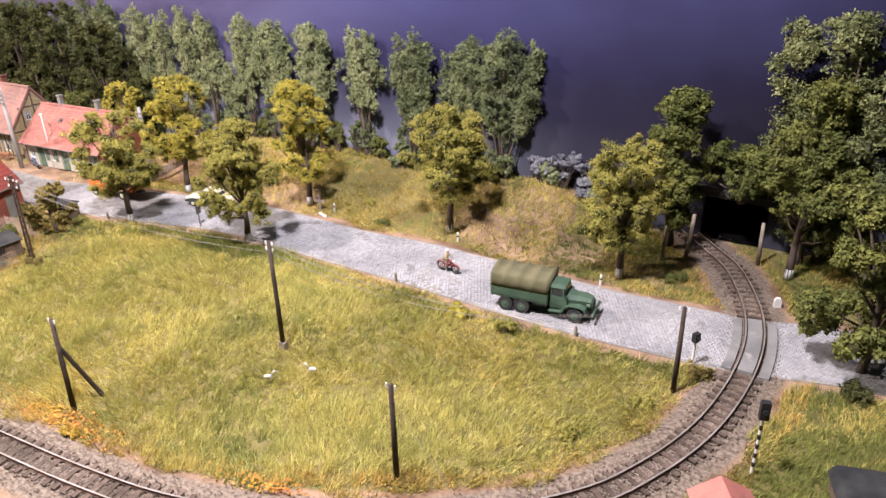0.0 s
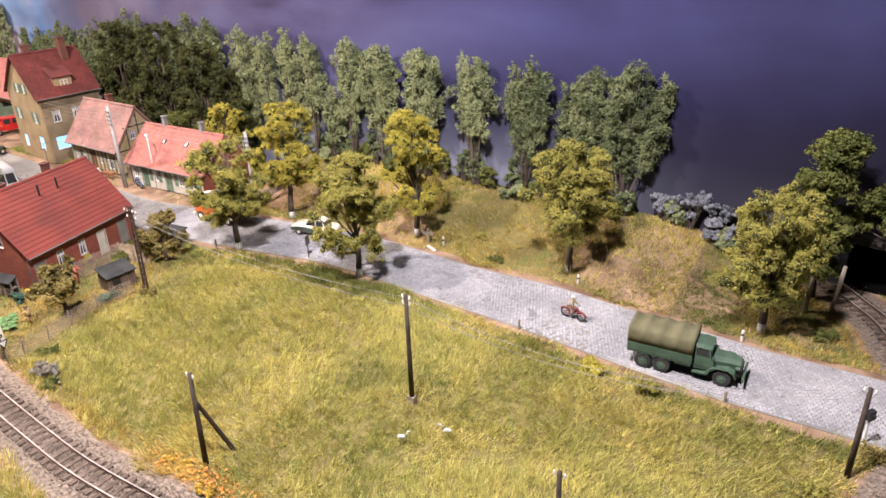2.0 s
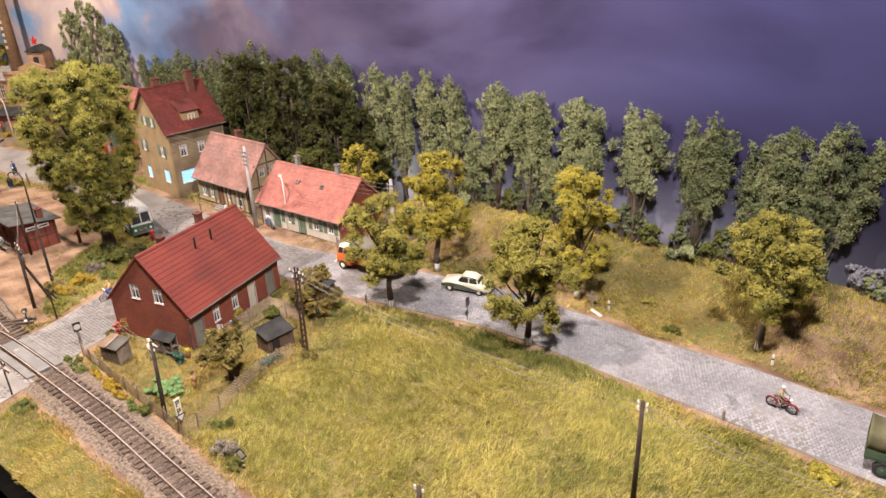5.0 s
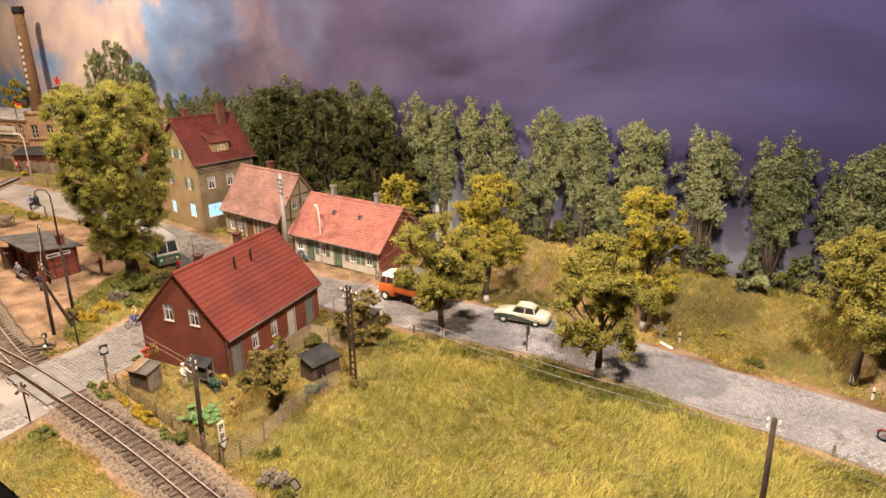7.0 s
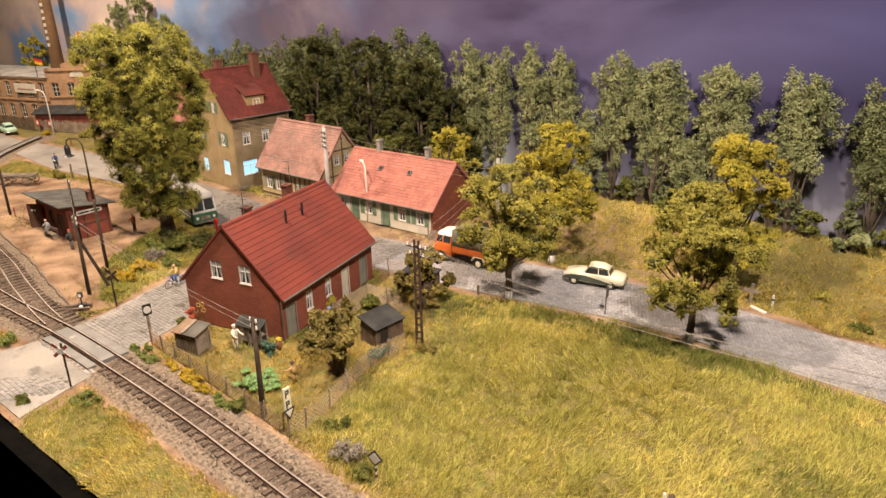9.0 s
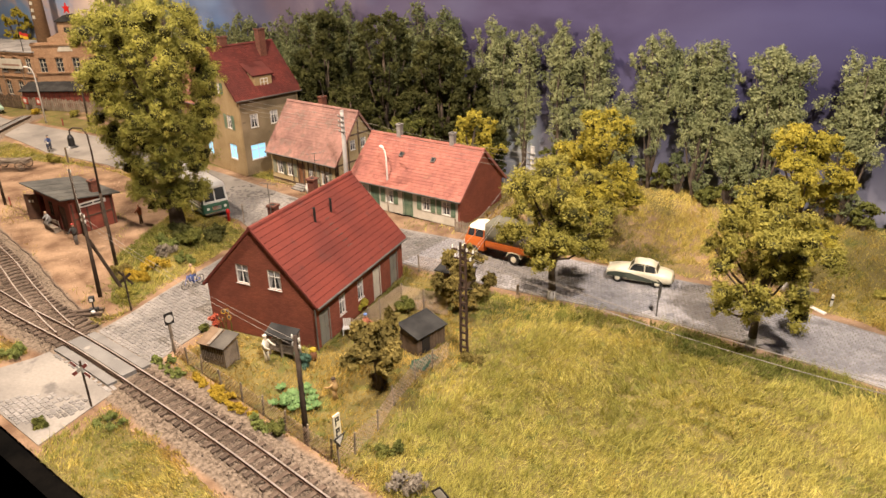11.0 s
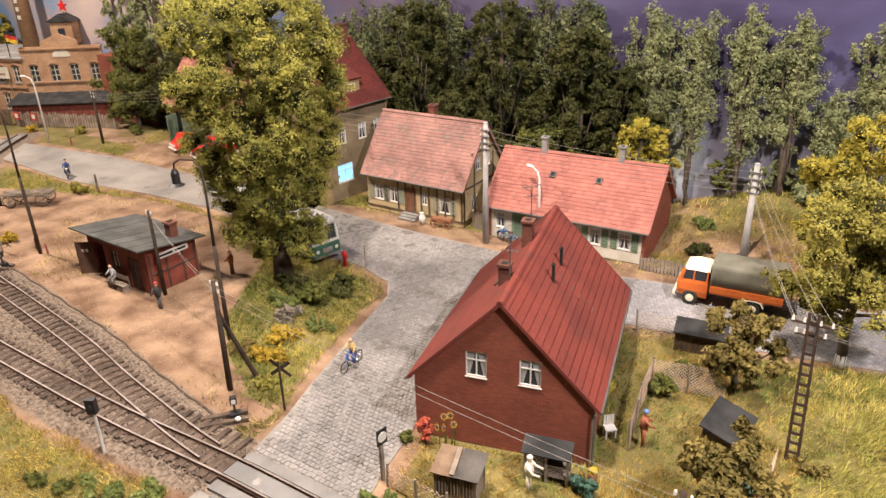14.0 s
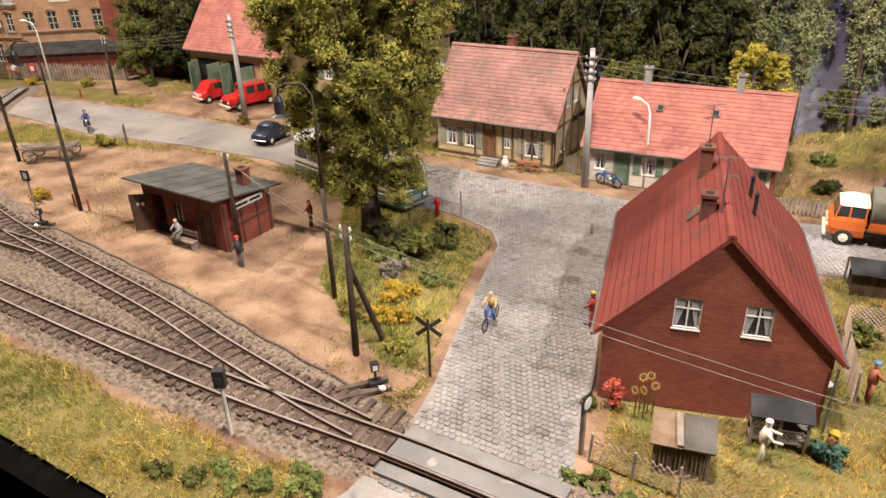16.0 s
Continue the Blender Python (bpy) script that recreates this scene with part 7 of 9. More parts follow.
def orange_truck(x, y, rz):
    t = thing("flatbed_truck", x, y, 0.03, rz, "orange truck with a white cab roof and grey canvas cover", "truck")
    bm = bmn()
    for s in (-1, 1):
        box(bm, -3.0, 2.4, 0.4 * s - 0.06, 0.4 * s + 0.06, 0.52, 0.7)
    part("chassis", bm, BLACK, t)
    for xx in (-1.6, 1.75):
        for s in (-1, 1):
            wheel(t, xx, 1.06 * s, 0.44, 0.3, CREAMPAINT)
        bm = bmn()
        cyl(bm, (xx, -0.9, 0.44), (xx, 0.9, 0.44), 0.07, n=8)
        part("axle", bm, BLACK, t)
    bm = bmn()
    box(bm, -3.1, 0.72, -1.08, 1.08, 0.95, 1.05)
    bed = part("cargo_bed", bm, ORANGE, t, bevel=0.01)
    for s in (-1, 1):
        for k in range(2):
            bm = bmn()
            box(bm, -3.1, 0.72, s * 1.08 - 0.03, s * 1.08 + 0.03, 1.06 + 0.2 * k, 1.24 + 0.2 * k)
            part("side_board", bm, ORANGE, bed, bevel=0.01)
        bm = bmn()
        prism(bm, [(-2.2, 0.6), (-2.05, 0.92), (-1.8, 1.0), (-1.4, 1.0), (-1.15, 0.92), (-1.0, 0.6), (-1.06, 0.6), (-1.2, 0.86), (-1.42, 0.93), (-1.78, 0.93), (-2.0, 0.86), (-2.14, 0.6)], min(s * 0.72, s * 1.1), max(s * 0.72, s * 1.1))
        part("mudguard", bm, CREAMPAINT, t, bevel=0.008)
    tarp(t, -3.12, 0.74, 1.07, 1.42, 2.75, 4, GREYCANVAS, "dark grey-green canvas cover", 1.0)
    bm = bmn()
    loft(bm, [body_ring(0.86, 1.0, 0.5, 1.55, 0.06, 0.0), body_ring(1.9, 1.02, 0.5, 1.55, 0.06, 0.0), body_ring(2.42, 0.98, 0.55, 1.5, 0.1, 0.0), body_ring(2.56, 0.86, 0.6, 1.35, 0.12, 0.0)])
    cab = part("cab", bm, ORANGE, t, "orange cab body", bevel=0.03)
    bm = bmn()
    loft(bm, [[(0.84, -0.88, 2.12), (0.84, -0.6, 2.34), (0.84, 0.6, 2.34), (0.84, 0.88, 2.12)], [(1.6, -0.9, 2.14), (1.6, -0.6, 2.40), (1.6, 0.6, 2.40), (1.6, 0.9, 2.14)], [(2.2, -0.84, 2.1), (2.2, -0.55, 2.28), (2.2, 0.55, 2.28), (2.2, 0.84, 2.1)]])
    part("cab_roof", bm, CREAMPAINT, cab, "cream-white cab roof", bevel=0.04)
    bm = bmn()
    for xx, dx, s in ((0.92, 0, -1), (0.92, 0, 1), (1.66, 0, -1), (1.66, 0, 1), (2.3, -0.14, -1), (2.3, -0.14, 1)):
        tube(bm, [(xx, s * 0.93, 1.5), (xx + dx, s * 0.84, 2.15)], 0.045, 6)
    tube(bm, [(2.33, 0, 1.5), (2.18, 0, 2.15)], 0.03, 6)
    part("pillars", bm, ORANGE, cab)
    cab_panes(cab, [((2.36, -0.86, 1.54), (2.36, 0.86, 1.54), (2.2, 0.78, 2.12), (2.2, -0.78, 2.12)), ((0.98, -0.92, 1.56), (2.24, -0.92, 1.56), (2.12, -0.83, 2.12), (0.98, -0.84, 2.12)), ((0.98, 0.92, 1.56), (2.24, 0.92, 1.56), (2.12, 0.83, 2.12), (0.98, 0.84, 2.12))])
    bm = bmn()
    box(bm, 2.575, 2.62, -0.55, 0.55, 0.78, 1.2)
    part("grille", bm, CREAMPAINT, t, bevel=0.03)
    bm = bmn()
    box(bm, 2.6, 2.74, -1.0, 1.0, 0.45, 0.62)
    part("bumper", bm, CREAMPAINT, t, bevel=0.03)
    for s in (-1, 1):
        bm = bmn()
        cyl(bm, (2.5, s * 0.72, 0.98), (2.64, s * 0.72, 0.98), 0.13, 0.12, 12)
        part("headlight", bm, LENS, t)
    return t


orange_truck(-57.35, 39.7, 185)


CARCREAM = plain("car_cream", (0.66, 0.62, 0.48), 0.35)


def sedan(x, y, rz, top_mat, low_mat, label, L=4.35, z=0.03):
    t = thing("sedan", x, y, z, rz, label, "car")
    k = L / 4.35
    bm = bmn()
    st = [(-2.15, 0.60, 0.42, 0.72), (-2.05, 0.72, 0.34, 0.84), (-1.5, 0.80, 0.3, 0.95), (-0.6, 0.82, 0.28, 0.98), (0.5, 0.82, 0.28, 0.97), (1.1, 0.80, 0.28, 0.95), (1.7, 0.76, 0.3, 0.88), (2.05, 0.70, 0.34, 0.78), (2.16, 0.58, 0.42, 0.66)]
    loft(bm, [body_ring(a * k, w, z0, z1, 0.08, 0.03) for a, w, z0, z1 in st])
    body = part("body", bm, top_mat, t, smooth=True)
    if low_mat is not top_mat:
        for s in (-1, 1):
            bm = bmn()
            prism(bm, [(2.05 * k, 0.45), (2.05 * k, 0.66), (1.5 * k, 0.80), (0.55 * k, 0.82), (-0.55 * k, 0.62), (-1.5 * k, 0.42), (-1.5 * k, 0.36), (0.7, 0.36), (0.72 * k, 0.45)], min(s * 0.80, s * 0.832), max(s * 0.80, s * 0.832))
            part("side_panel", bm, low_mat, body, "dark olive flank", bevel=0.01)
    bm = bmn()
    cs = [(-1.2, 0.62, 0.95, 1.0), (-1.0, 0.68, 0.92, 1.34), (-0.6, 0.69, 0.92, 1.46), (0.15, 0.69, 0.92, 1.46), (0.42, 0.67, 0.92, 1.36), (0.72, 0.62, 0.92, 1.0)]
    loft(bm, [[(a * k, -w, z0), (a * k, -w + 0.10, z1), (a * k, w - 0.10, z1), (a * k, w, z0)] for a, w, z0, z1 in cs])
    cabin = part("windows", bm, glass(), body, "dark side windows and windscreen")
    bm = bmn()
    loft(bm, [[(-1.06 * k, -0.56, 1.26), (-1.06 * k, -0.42, 1.36), (-1.06 * k, 0.42, 1.36), (-1.06 * k, 0.56, 1.26)], [(-0.6 * k, -0.62, 1.40), (-0.6 * k, -0.45, 1.53), (-0.6 * k, 0.45, 1.53), (-0.6 * k, 0.62, 1.40)], [(0.15 * k, -0.62, 1.40), (0.15 * k, -0.45, 1.53), (0.15 * k, 0.45, 1.53), (0.15 * k, 0.62, 1.40)], [(0.40 * k, -0.58, 1.36), (0.40 * k, -0.42, 1.44), (0.40 * k, 0.42, 1.44), (0.40 * k, 0.58, 1.36)]])
    part("roof", bm, top_mat, body, smooth=True)
    bm = bmn()
    for s in (-1, 1):
        for a, b in (((-1.16, 0.66, 0.94), (-1.02, 0.58, 1.32)), ((-0.36, 0.71, 0.94), (-0.34, 0.61, 1.44)), ((0.68, 0.66, 0.95), (0.40, 0.58, 1.4))):
            tube(bm, [(a[0] * k, s * a[1], a[2]), (b[0] * k, s * b[1], b[2])], 0.04, 5)
    part("pillars", bm, top_mat, body)
    for xx in (-1.25, 1.35):
        for s in (-1, 1):
            wheel(t, xx * k, 0.80 * s, 0.33, 0.18, CREAMPAINT)
    for xx in (-2.2, 2.2):
        bm = bmn()
        tube(bm, [(xx * k * 0.97, -0.72, 0.45), (xx * k, -0.5, 0.45), (xx * k, 0.5, 0.45), (xx * k * 0.97, 0.72, 0.45)], 0.05, 6)
        part("bumper", bm, CHROME, t, "chrome bumper")
    bm = bmn()
    box(bm, 2.13 * k, 2.18 * k, -0.35, 0.35, 0.5, 0.64)
    part("grille", bm, CHROME, t)
    for s in (-1, 1):
        bm = bmn()
        cyl(bm, (2.0 * k, s * 0.52, 0.70), (2.14 * k, s * 0.52, 0.69), 0.10, n=12)
        part("headlight", bm, LENS, t)
    return t


sedan(-47.45, 41.75, 194, CARCREAM, OLIVEPAINT, "cream and olive two-tone saloon car on the cobbles")
sedan(-142.6, 39.4, 175, MINT, MINT, "pale mint-green saloon car at the far roadside")
sedan(-98.9, 38.9, 95, plain("dark_blue_paint", (0.02, 0.03, 0.06), 0.35), plain("dark_blue_paint", (0, 0, 0)), "small dark blue car behind the big tree", 3.3)


BUSWHITE = plain("bus_white", (0.72, 0.73, 0.70), 0.45)


def bus(x, y, rz):
    t = thing("bus", x, y, 0.03, rz, "old green and white country bus parked at the roadside", "bus")
    L, W = 5.3, 1.2
    bm = bmn()
    st = [(-L, 1.0, 0.6, 1.3), (-L + 0.15, W, 0.42, 1.35), (0, W, 0.40, 1.35), (L - 0.35, W, 0.42, 1.35), (L - 0.08, W - 0.08, 0.45, 1.3), (L, 0.95, 0.55, 1.2)]
    loft(bm, [body_ring(a, w, z0, z1, 0.05, 0.0) for a, w, z0, z1 in st])
    body = part("body", bm, BUSGREEN, t, "dark green lower body", bevel=0.02)
    bm = bmn()
    loft(bm, [[(a, -w, 1.30), (a * 0.995, -w + 0.08, 2.6), (a * 0.995, w - 0.08, 2.6), (a, w, 1.30)] for a, w in ((-L + 0.1, 1.08), (-L + 0.3, 1.15), (L - 0.5, 1.15), (L - 0.2, 1.05))])
    part("window_band", bm, glass(), body, "band of dark windows")
    for s in (-1, 1):
        bm = bmn()
        box(bm, -L + 0.12, L - 0.45, s * 1.185 - 0.014, s * 1.185 + 0.014, 1.28, 1.52)
        part("waist_panel", bm, BUSWHITE, body, "white panel under the windows")
    bm = bmn()
    prism(bm, [(-1.04, 1.26), (1.04, 1.26), (1.0, 1.5), (-1.0, 1.5)], -L + 0.10, -L + 0.16, pose(0, 0, 0, 0, 0, 90))
    part("front_panel", bm, BUSWHITE, body, "white panel under the windscreen")
    for s in (-1, 1):
        for k in range(9):
            xx = -L + 0.55 + k * 1.13
            bm = bmn()
            tube(bm, [(xx, s * 1.175, 1.3), (xx, s * 1.09, 2.6)], 0.06, 5)
            part("window_post", bm, BUSWHITE, body)
        bm = bmn()
        box(bm, -L + 0.15, L - 0.4, s * 1.2 - 0.012, s * 1.2 + 0.012, 0.98, 1.08)
        part("trim_strip", bm, BUSWHITE, body, "cream waist line")
        for zz in (0.62, 0.80, 1.22):
            bm = bmn()
            box(bm, -L + 0.2, L - 0.45, s * 1.2 - 0.012, s * 1.2 + 0.012, zz, zz + 0.045)
            part("chrome_strip", bm, CHROME, body, "thin bright strip along the side")
        bm = bmn()
        box(bm, -L + 0.3, L - 0.5, s * 1.11 - 0.02, s * 1.11 + 0.02, 2.35, 2.61)
        part("cant_rail", bm, BUSWHITE, body, "white band over the windows")
    bm = bmn()
    loft(bm, [[(a, -w, 2.55), (a, -w + 0.05, 2.78), (a, -w + 0.4, 2.98), (a, 0, 3.05), (a, w - 0.4, 2.98), (a, w - 0.05, 2.78), (a, w, 2.55)] for a, w in ((-L + 0.05, 0.95), (-L + 0.4, 1.15), (0, 1.17), (L - 0.6, 1.15), (L - 0.15, 0.95))])
    part("roof", bm, BUSWHITE, body, "white rounded roof", smooth=True)
    for yy in (-0.36, 0.0, 0.36):
        bm = bmn()
        tube(bm, [(L - 0.13, yy * 2.8, 1.32), (L - 0.22, yy * 2.5, 2.6)], 0.085 if yy else 0.06, 6)
        part("windscreen_post", bm, BUSWHITE, body, "white windscreen post")
    for xx in (-2.9, 2.75):
        for s in (-1, 1):
            wheel(t, xx, 1.215 * s, 0.46, 0.28, CREAMPAINT)
    bm = bmn()
    box(bm, L - 0.02, L + 0.1, -1.05, 1.05, 0.42, 0.58)
    part("bumper", bm, CHROME, t, bevel=0.03)
    for s in (-1, 1):
        bm = bmn()
        cyl(bm, (L - 0.08, s * 0.75, 0.9), (L + 0.03, s * 0.75, 0.9), 0.13, n=12)
        part("headlight", bm, LENS, t)
    bm = bmn()
    box(bm, L - 0.04, L + 0.02, -0.4, 0.4, 0.7, 1.05)
    part("grille", bm, CHROME, t, bevel=0.02)


bus(-86.45, 33.55, -13)


def fire_engine(x, y, rz, nose, label):
    t = thing("fire_engine", x, y, 0.0, rz, label, "fire engine", "fire engines before their station")
    bm = bmn()
    L = 2.3
    if nose:
        loft(bm, [body_ring(-L, 0.98, 0.5, 2.1, 0.06, 0.0), body_ring(0.9, 0.98, 0.5, 2.1, 0.06, 0.0), body_ring(1.15, 0.95, 0.5, 1.3, 0.1, 0.0), body_ring(2.5, 0.8, 0.5, 1.25, 0.12, 0.06), body_ring(2.65, 0.7, 0.55, 1.1, 0.12, 0.0)])
    else:
        loft(bm, [body_ring(-L, 0.9, 0.4, 1.75, 0.06, 0.0), body_ring(1.2, 0.9, 0.4, 1.8, 0.06, 0.04), body_ring(1.75, 0.88, 0.4, 1.15, 0.08, 0.02), body_ring(2.2, 0.8, 0.45, 1.0, 0.1, 0.0), body_ring(2.3, 0.7, 0.5, 0.9, 0.1, 0.0)])
    body = part("body", bm, FIRERED, t, "glossy red body", bevel=0.02)
    f = 0.98 if nose else 1.3
    z = 1.35 if nose else 1.2
    zt = 2.0 if nose else 1.72
    cab_panes(body, [((f + 0.12, -0.8, z), (f + 0.12, 0.8, z), (f - 0.03, 0.74, zt), (f - 0.03, -0.74, zt))] + [((a, s * 0.965 if nose else s * 0.905, z), (a + 0.8, s * 0.965 if nose else s * 0.905, z), (a + 0.8, s * 0.94 if nose else s * 0.88, zt), (a, s * 0.94 if nose else s * 0.88, zt)) for a in (0.05, -1.0, -2.0) for s in (-1, 1)])
    for xx in (-1.4, 1.75 if nose else 1.6):
        for s in (-1, 1):
            wheel(t, xx, (1.0 if nose else 0.92) * s, 0.4 if nose else 0.33, 0.24, CREAMPAINT)
    bm = bmn()
    e = 2.66 if nose else 2.3
    box(bm, e - 0.05, e + 0.08, -0.9, 0.9, 0.42, 0.56)
    part("bumper", bm, WHITE, t, bevel=0.02)
    for s in (-1, 1):
        bm = bmn()
        cyl(bm, (e - 0.15, s * 0.6, 0.85), (e + 0.02, s * 0.6, 0.85), 0.12, n=12)
        part("headlight", bm, LENS, t)
    bm = bmn()
    box(bm, e - 0.02, e + 0.03, -0.38, 0.38, 0.62, 0.95)
    part("grille", bm, BLACK if nose else WHITE, t, bevel=0.02)
    bm = bmn()
    for s in (-0.35, 0.35):
        cyl(bm, (-2.2, s, 2.2 if nose else 1.9), (0.8, s, 2.2 if nose else 1.9), 0.04, n=6)
    for k in range(9):
        cyl(bm, (-2.1 + 0.35 * k, -0.35, 2.2 if nose else 1.9), (-2.1 + 0.35 * k, 0.35, 2.2 if nose else 1.9), 0.025, n=5)
    for xx in (-2.0, 0.6):
        for s in (-0.35, 0.35):
            cyl(bm, (xx, s, 1.7), (xx, s, 2.2 if nose else 1.9), 0.03, n=5)
    part("ladder", bm, GREYWOOD, t, "wooden ladder on the roof")


fire_engine(-112.6, 46.6, -105, False, "small red fire service van with a ladder, its nose outdoors")
fire_engine(-107.9, 46.0, -105, True, "bonneted red fire engine before the open gate")


def two_wheeler(x, y, rz, frame_mat, motor, label, name):
    t = thing(name, x, y, 0.05, rz, label, name)
    r = 0.31
    for xx in (-0.62, 0.62):
        bm = bmn()
        n = 16
        tube(bm, [(xx + r * math.cos(2 * math.pi * k / n), 0, r + r * math.sin(2 * math.pi * k / n)) for k in range(n + 1)], 0.05 if motor else 0.028, 6)
        w = part("wheel", bm, TYRE, t)
        bm = bmn()
        for k in range(6):
            a = math.pi * k / 6
            cyl(bm, (xx + r * math.cos(a), 0, r + r * math.sin(a)), (xx - r * math.cos(a), 0, r - r * math.sin(a)), 0.012, n=4)
        cyl(bm, (xx, -0.05, r), (xx, 0.05, r), 0.08 if motor else 0.04, n=8)
        part("spokes", bm, CHROME, w)
    bm = bmn()
    rad = 0.04 if motor else 0.025
    for a, b in (((-0.62, 0, r), (-0.2, 0, 0.75)), ((-0.2, 0, 0.75), (0.4, 0, 0.8)), ((0.62, 0, r), (0.36, 0, 0.95)), ((-0.62, 0, r), (-0.05, 0, 0.3)), ((-0.05, 0, 0.3), (0.4, 0, 0.75)), ((-0.05, 0, 0.3), (-0.2, 0, 0.8))):
        tube(bm, [a, b], rad, 6)
    part("frame", bm, frame_mat, t)
    bm = bmn()
    tube(bm, [(0.25, -0.33, 1.0), (0.36, -0.1, 0.97), (0.36, 0.1, 0.97), (0.25, 0.33, 1.0)], 0.022, 6)
    part("handlebar", bm, CHROME, t)
    bm = bmn()
    blob(bm, (-0.25, 0, 0.82), (0.32 if motor else 0.14, 0.12, 0.06), 2, 2, 0.0)
    part("saddle", bm, SEATLEATHER, t, smooth=True)
    if motor:
        bm = bmn()
        blob(bm, (0.15, 0, 0.82), (0.27, 0.13, 0.12), 3, 2, 0.05)
        part("tank", bm, frame_mat, t, "red-brown tank", smooth=True)
        bm = bmn()
        blob(bm, (0.0, 0, 0.42), (0.2, 0.14, 0.17), 4, 2, 0.2)
        part("engine", bm, CHROME, t)
        bm = bmn()
        cyl(bm, (0.0, -0.15, 0.3), (-0.75, -0.17, 0.32), 0.045, n=8)
        part("exhaust", bm, CHROME, t)
        for xx in (-0.62, 0.62):
            bm = bmn()
            tube(bm, [(xx + 0.38 * math.cos(a), 0, r + 0.38 * math.sin(a)) for a in (0.2, 0.7, 1.2, 1.7, 2.2, 2.8)], 0.06, 6)
            part("mudguard", bm, frame_mat, t)
        bm = bmn()
        blob(bm, (0.5, 0, 0.92), (0.1, 0.1, 0.1), 5, 2, 0.0)
        part("headlight", bm, LENS, t)


MAROON = plain("maroon_enamel", (0.22, 0.03, 0.03), 0.35)
two_wheeler(-22.15, 39.95, -8, MAROON, True, "maroon motorcycle riding on the cobbled road", "motorcycle")
two_wheeler(-115.2, 34.2, -35, plain("dark_blue_paint", (0, 0, 0)), True, "dark blue motorcycle on the town road", "motorcycle")
two_wheeler(-71.65, 23.3, -85, plain("cycle_blue", (0.04, 0.10, 0.42), 0.35), False, "blue bicycle on the cobbled side street", "bicycle")


# ---- figurines: plain little painted shapes ----
def figurine(x, y, z, rz, shirt, legs, head, label, seated=False, tall=1.72, arms=0.3, hat=None, name="figurine"):
    bm = bmn()
    marks = []

    def done(idx):
        marks.append((idx, len(bm.faces)))

    h = tall
    if seated:
        for s in (-1, 1):
            tube(bm, [(-0.12, 0.1 * s, 0.82), (0.22, 0.17 * s, 0.72), (0.12, 0.2 * s, 0.3)], [0.10, 0.085, 0.06], 6)
        done(1)
        tube(bm, [(-0.14, 0, 0.78), (-0.06, 0, 1.1), (0.0, 0, 1.36)], [0.15, 0.19, 0.10], 8)
        for s in (-1, 1):
            tube(bm, [(0, 0.2 * s, 1.28), (0.14, 0.26 * s, 1.1), (0.28, 0.28 * s, 1.0)], [0.065, 0.055, 0.045], 6)
        done(0)
        blob(bm, (0.05, 0, 1.52), (0.11, 0.10, 0.13), 1, 2, 0.0)
        done(2)
    else:
        for s in (-1, 1):
            tube(bm, [(0.03 * s, 0.09 * s, -0.02), (0.0, 0.09 * s, 0.42 * h / 1.72), (0, 0.08 * s, 0.85 * h / 1.72)], [0.075, 0.075, 0.1], 6)
        done(1)
        tube(bm, [(0, 0, 0.78 * h / 1.72), (0.0, 0, 1.15 * h / 1.72), (0, 0, 1.42 * h / 1.72)], [0.17, 0.2, 0.11], 8)
        for s in (-1, 1):
            tube(bm, [(0, 0.21 * s, 1.34 * h / 1.72), (arms * 0.4, 0.26 * s, 1.1 * h / 1.72), (arms, 0.24 * s, (0.85 + arms * 0.4) * h / 1.72)], [0.065, 0.055, 0.045], 6)
        done(0)
        blob(bm, (0.02, 0, 1.58 * h / 1.72), (0.11, 0.10, 0.13), 1, 2, 0.0)
        done(2)
    if hat:
        blob(bm, (0.02, 0, (1.62 if seated else 1.68 * h / 1.72)), (0.13, 0.13, 0.08), 1, 2, 0.0)
        done(3)
    bm.faces.ensure_lookup_table()
    start = 0
    for idx, stop in marks:
        for i in range(start, stop):
            bm.faces[i].material_index = idx
        start = stop
    ob = part(name, bm, [shirt, legs, head, hat or head], None, label, smooth=True, cat="figurine")
    ob.matrix_basis = at(x, y, z, rz)
    return ob


def paint(name, c):
    return plain("paint_" + name, c, 0.7)


SKIN = paint("buff", (0.55, 0.36, 0.25))
figurine(-22.25, 39.96, 0.08, -8, paint("tan", (0.33, 0.26, 0.16)), paint("brown", (0.14, 0.09, 0.06)), SKIN, "small painted rider figurine with a white cap on the motorcycle", True, hat=WHITE)
figurine(-115.3, 34.25, 0.08, -35, paint("blue", (0.05, 0.09, 0.25)), paint("navy", (0.03, 0.04, 0.09)), SKIN, "small blue rider figurine on the motorcycle", True, hat=BLACK)
figurine(-71.65, 23.38, 0.08, -85, paint("yellow_tan", (0.55, 0.38, 0.16)), paint("blue", (0, 0, 0)), SKIN, "small cyclist figurine in a tan shirt on the bicycle", True)
figurine(-67.75, 25.3, 0.0, 180, paint("red", (0.40, 0.05, 0.04)), paint("red", (0, 0, 0)), SKIN, "small figurine in a red dress by the brick house", hat=paint("straw", (0.6, 0.45, 0.1)))
figurine(-60.05, 20.15, 0.03, 10, paint("white_coat", (0.66, 0.62, 0.52)), paint("white_coat", (0, 0, 0)), paint("white_coat", (0, 0, 0)), "small beekeeper figurine in pale clothes before the lean-to", arms=0.5, hat=paint("white_coat", (0, 0, 0)))
figurine(-54.4, 19.9, 0.03, 200, paint("ochre", (0.42, 0.27, 0.12)), paint("ochre", (0, 0, 0)), SKIN, "small bending figurine in ochre beside the cabbages", tall=1.3, arms=0.45, hat=paint("dark_hair", (0.05, 0.03, 0.02)))
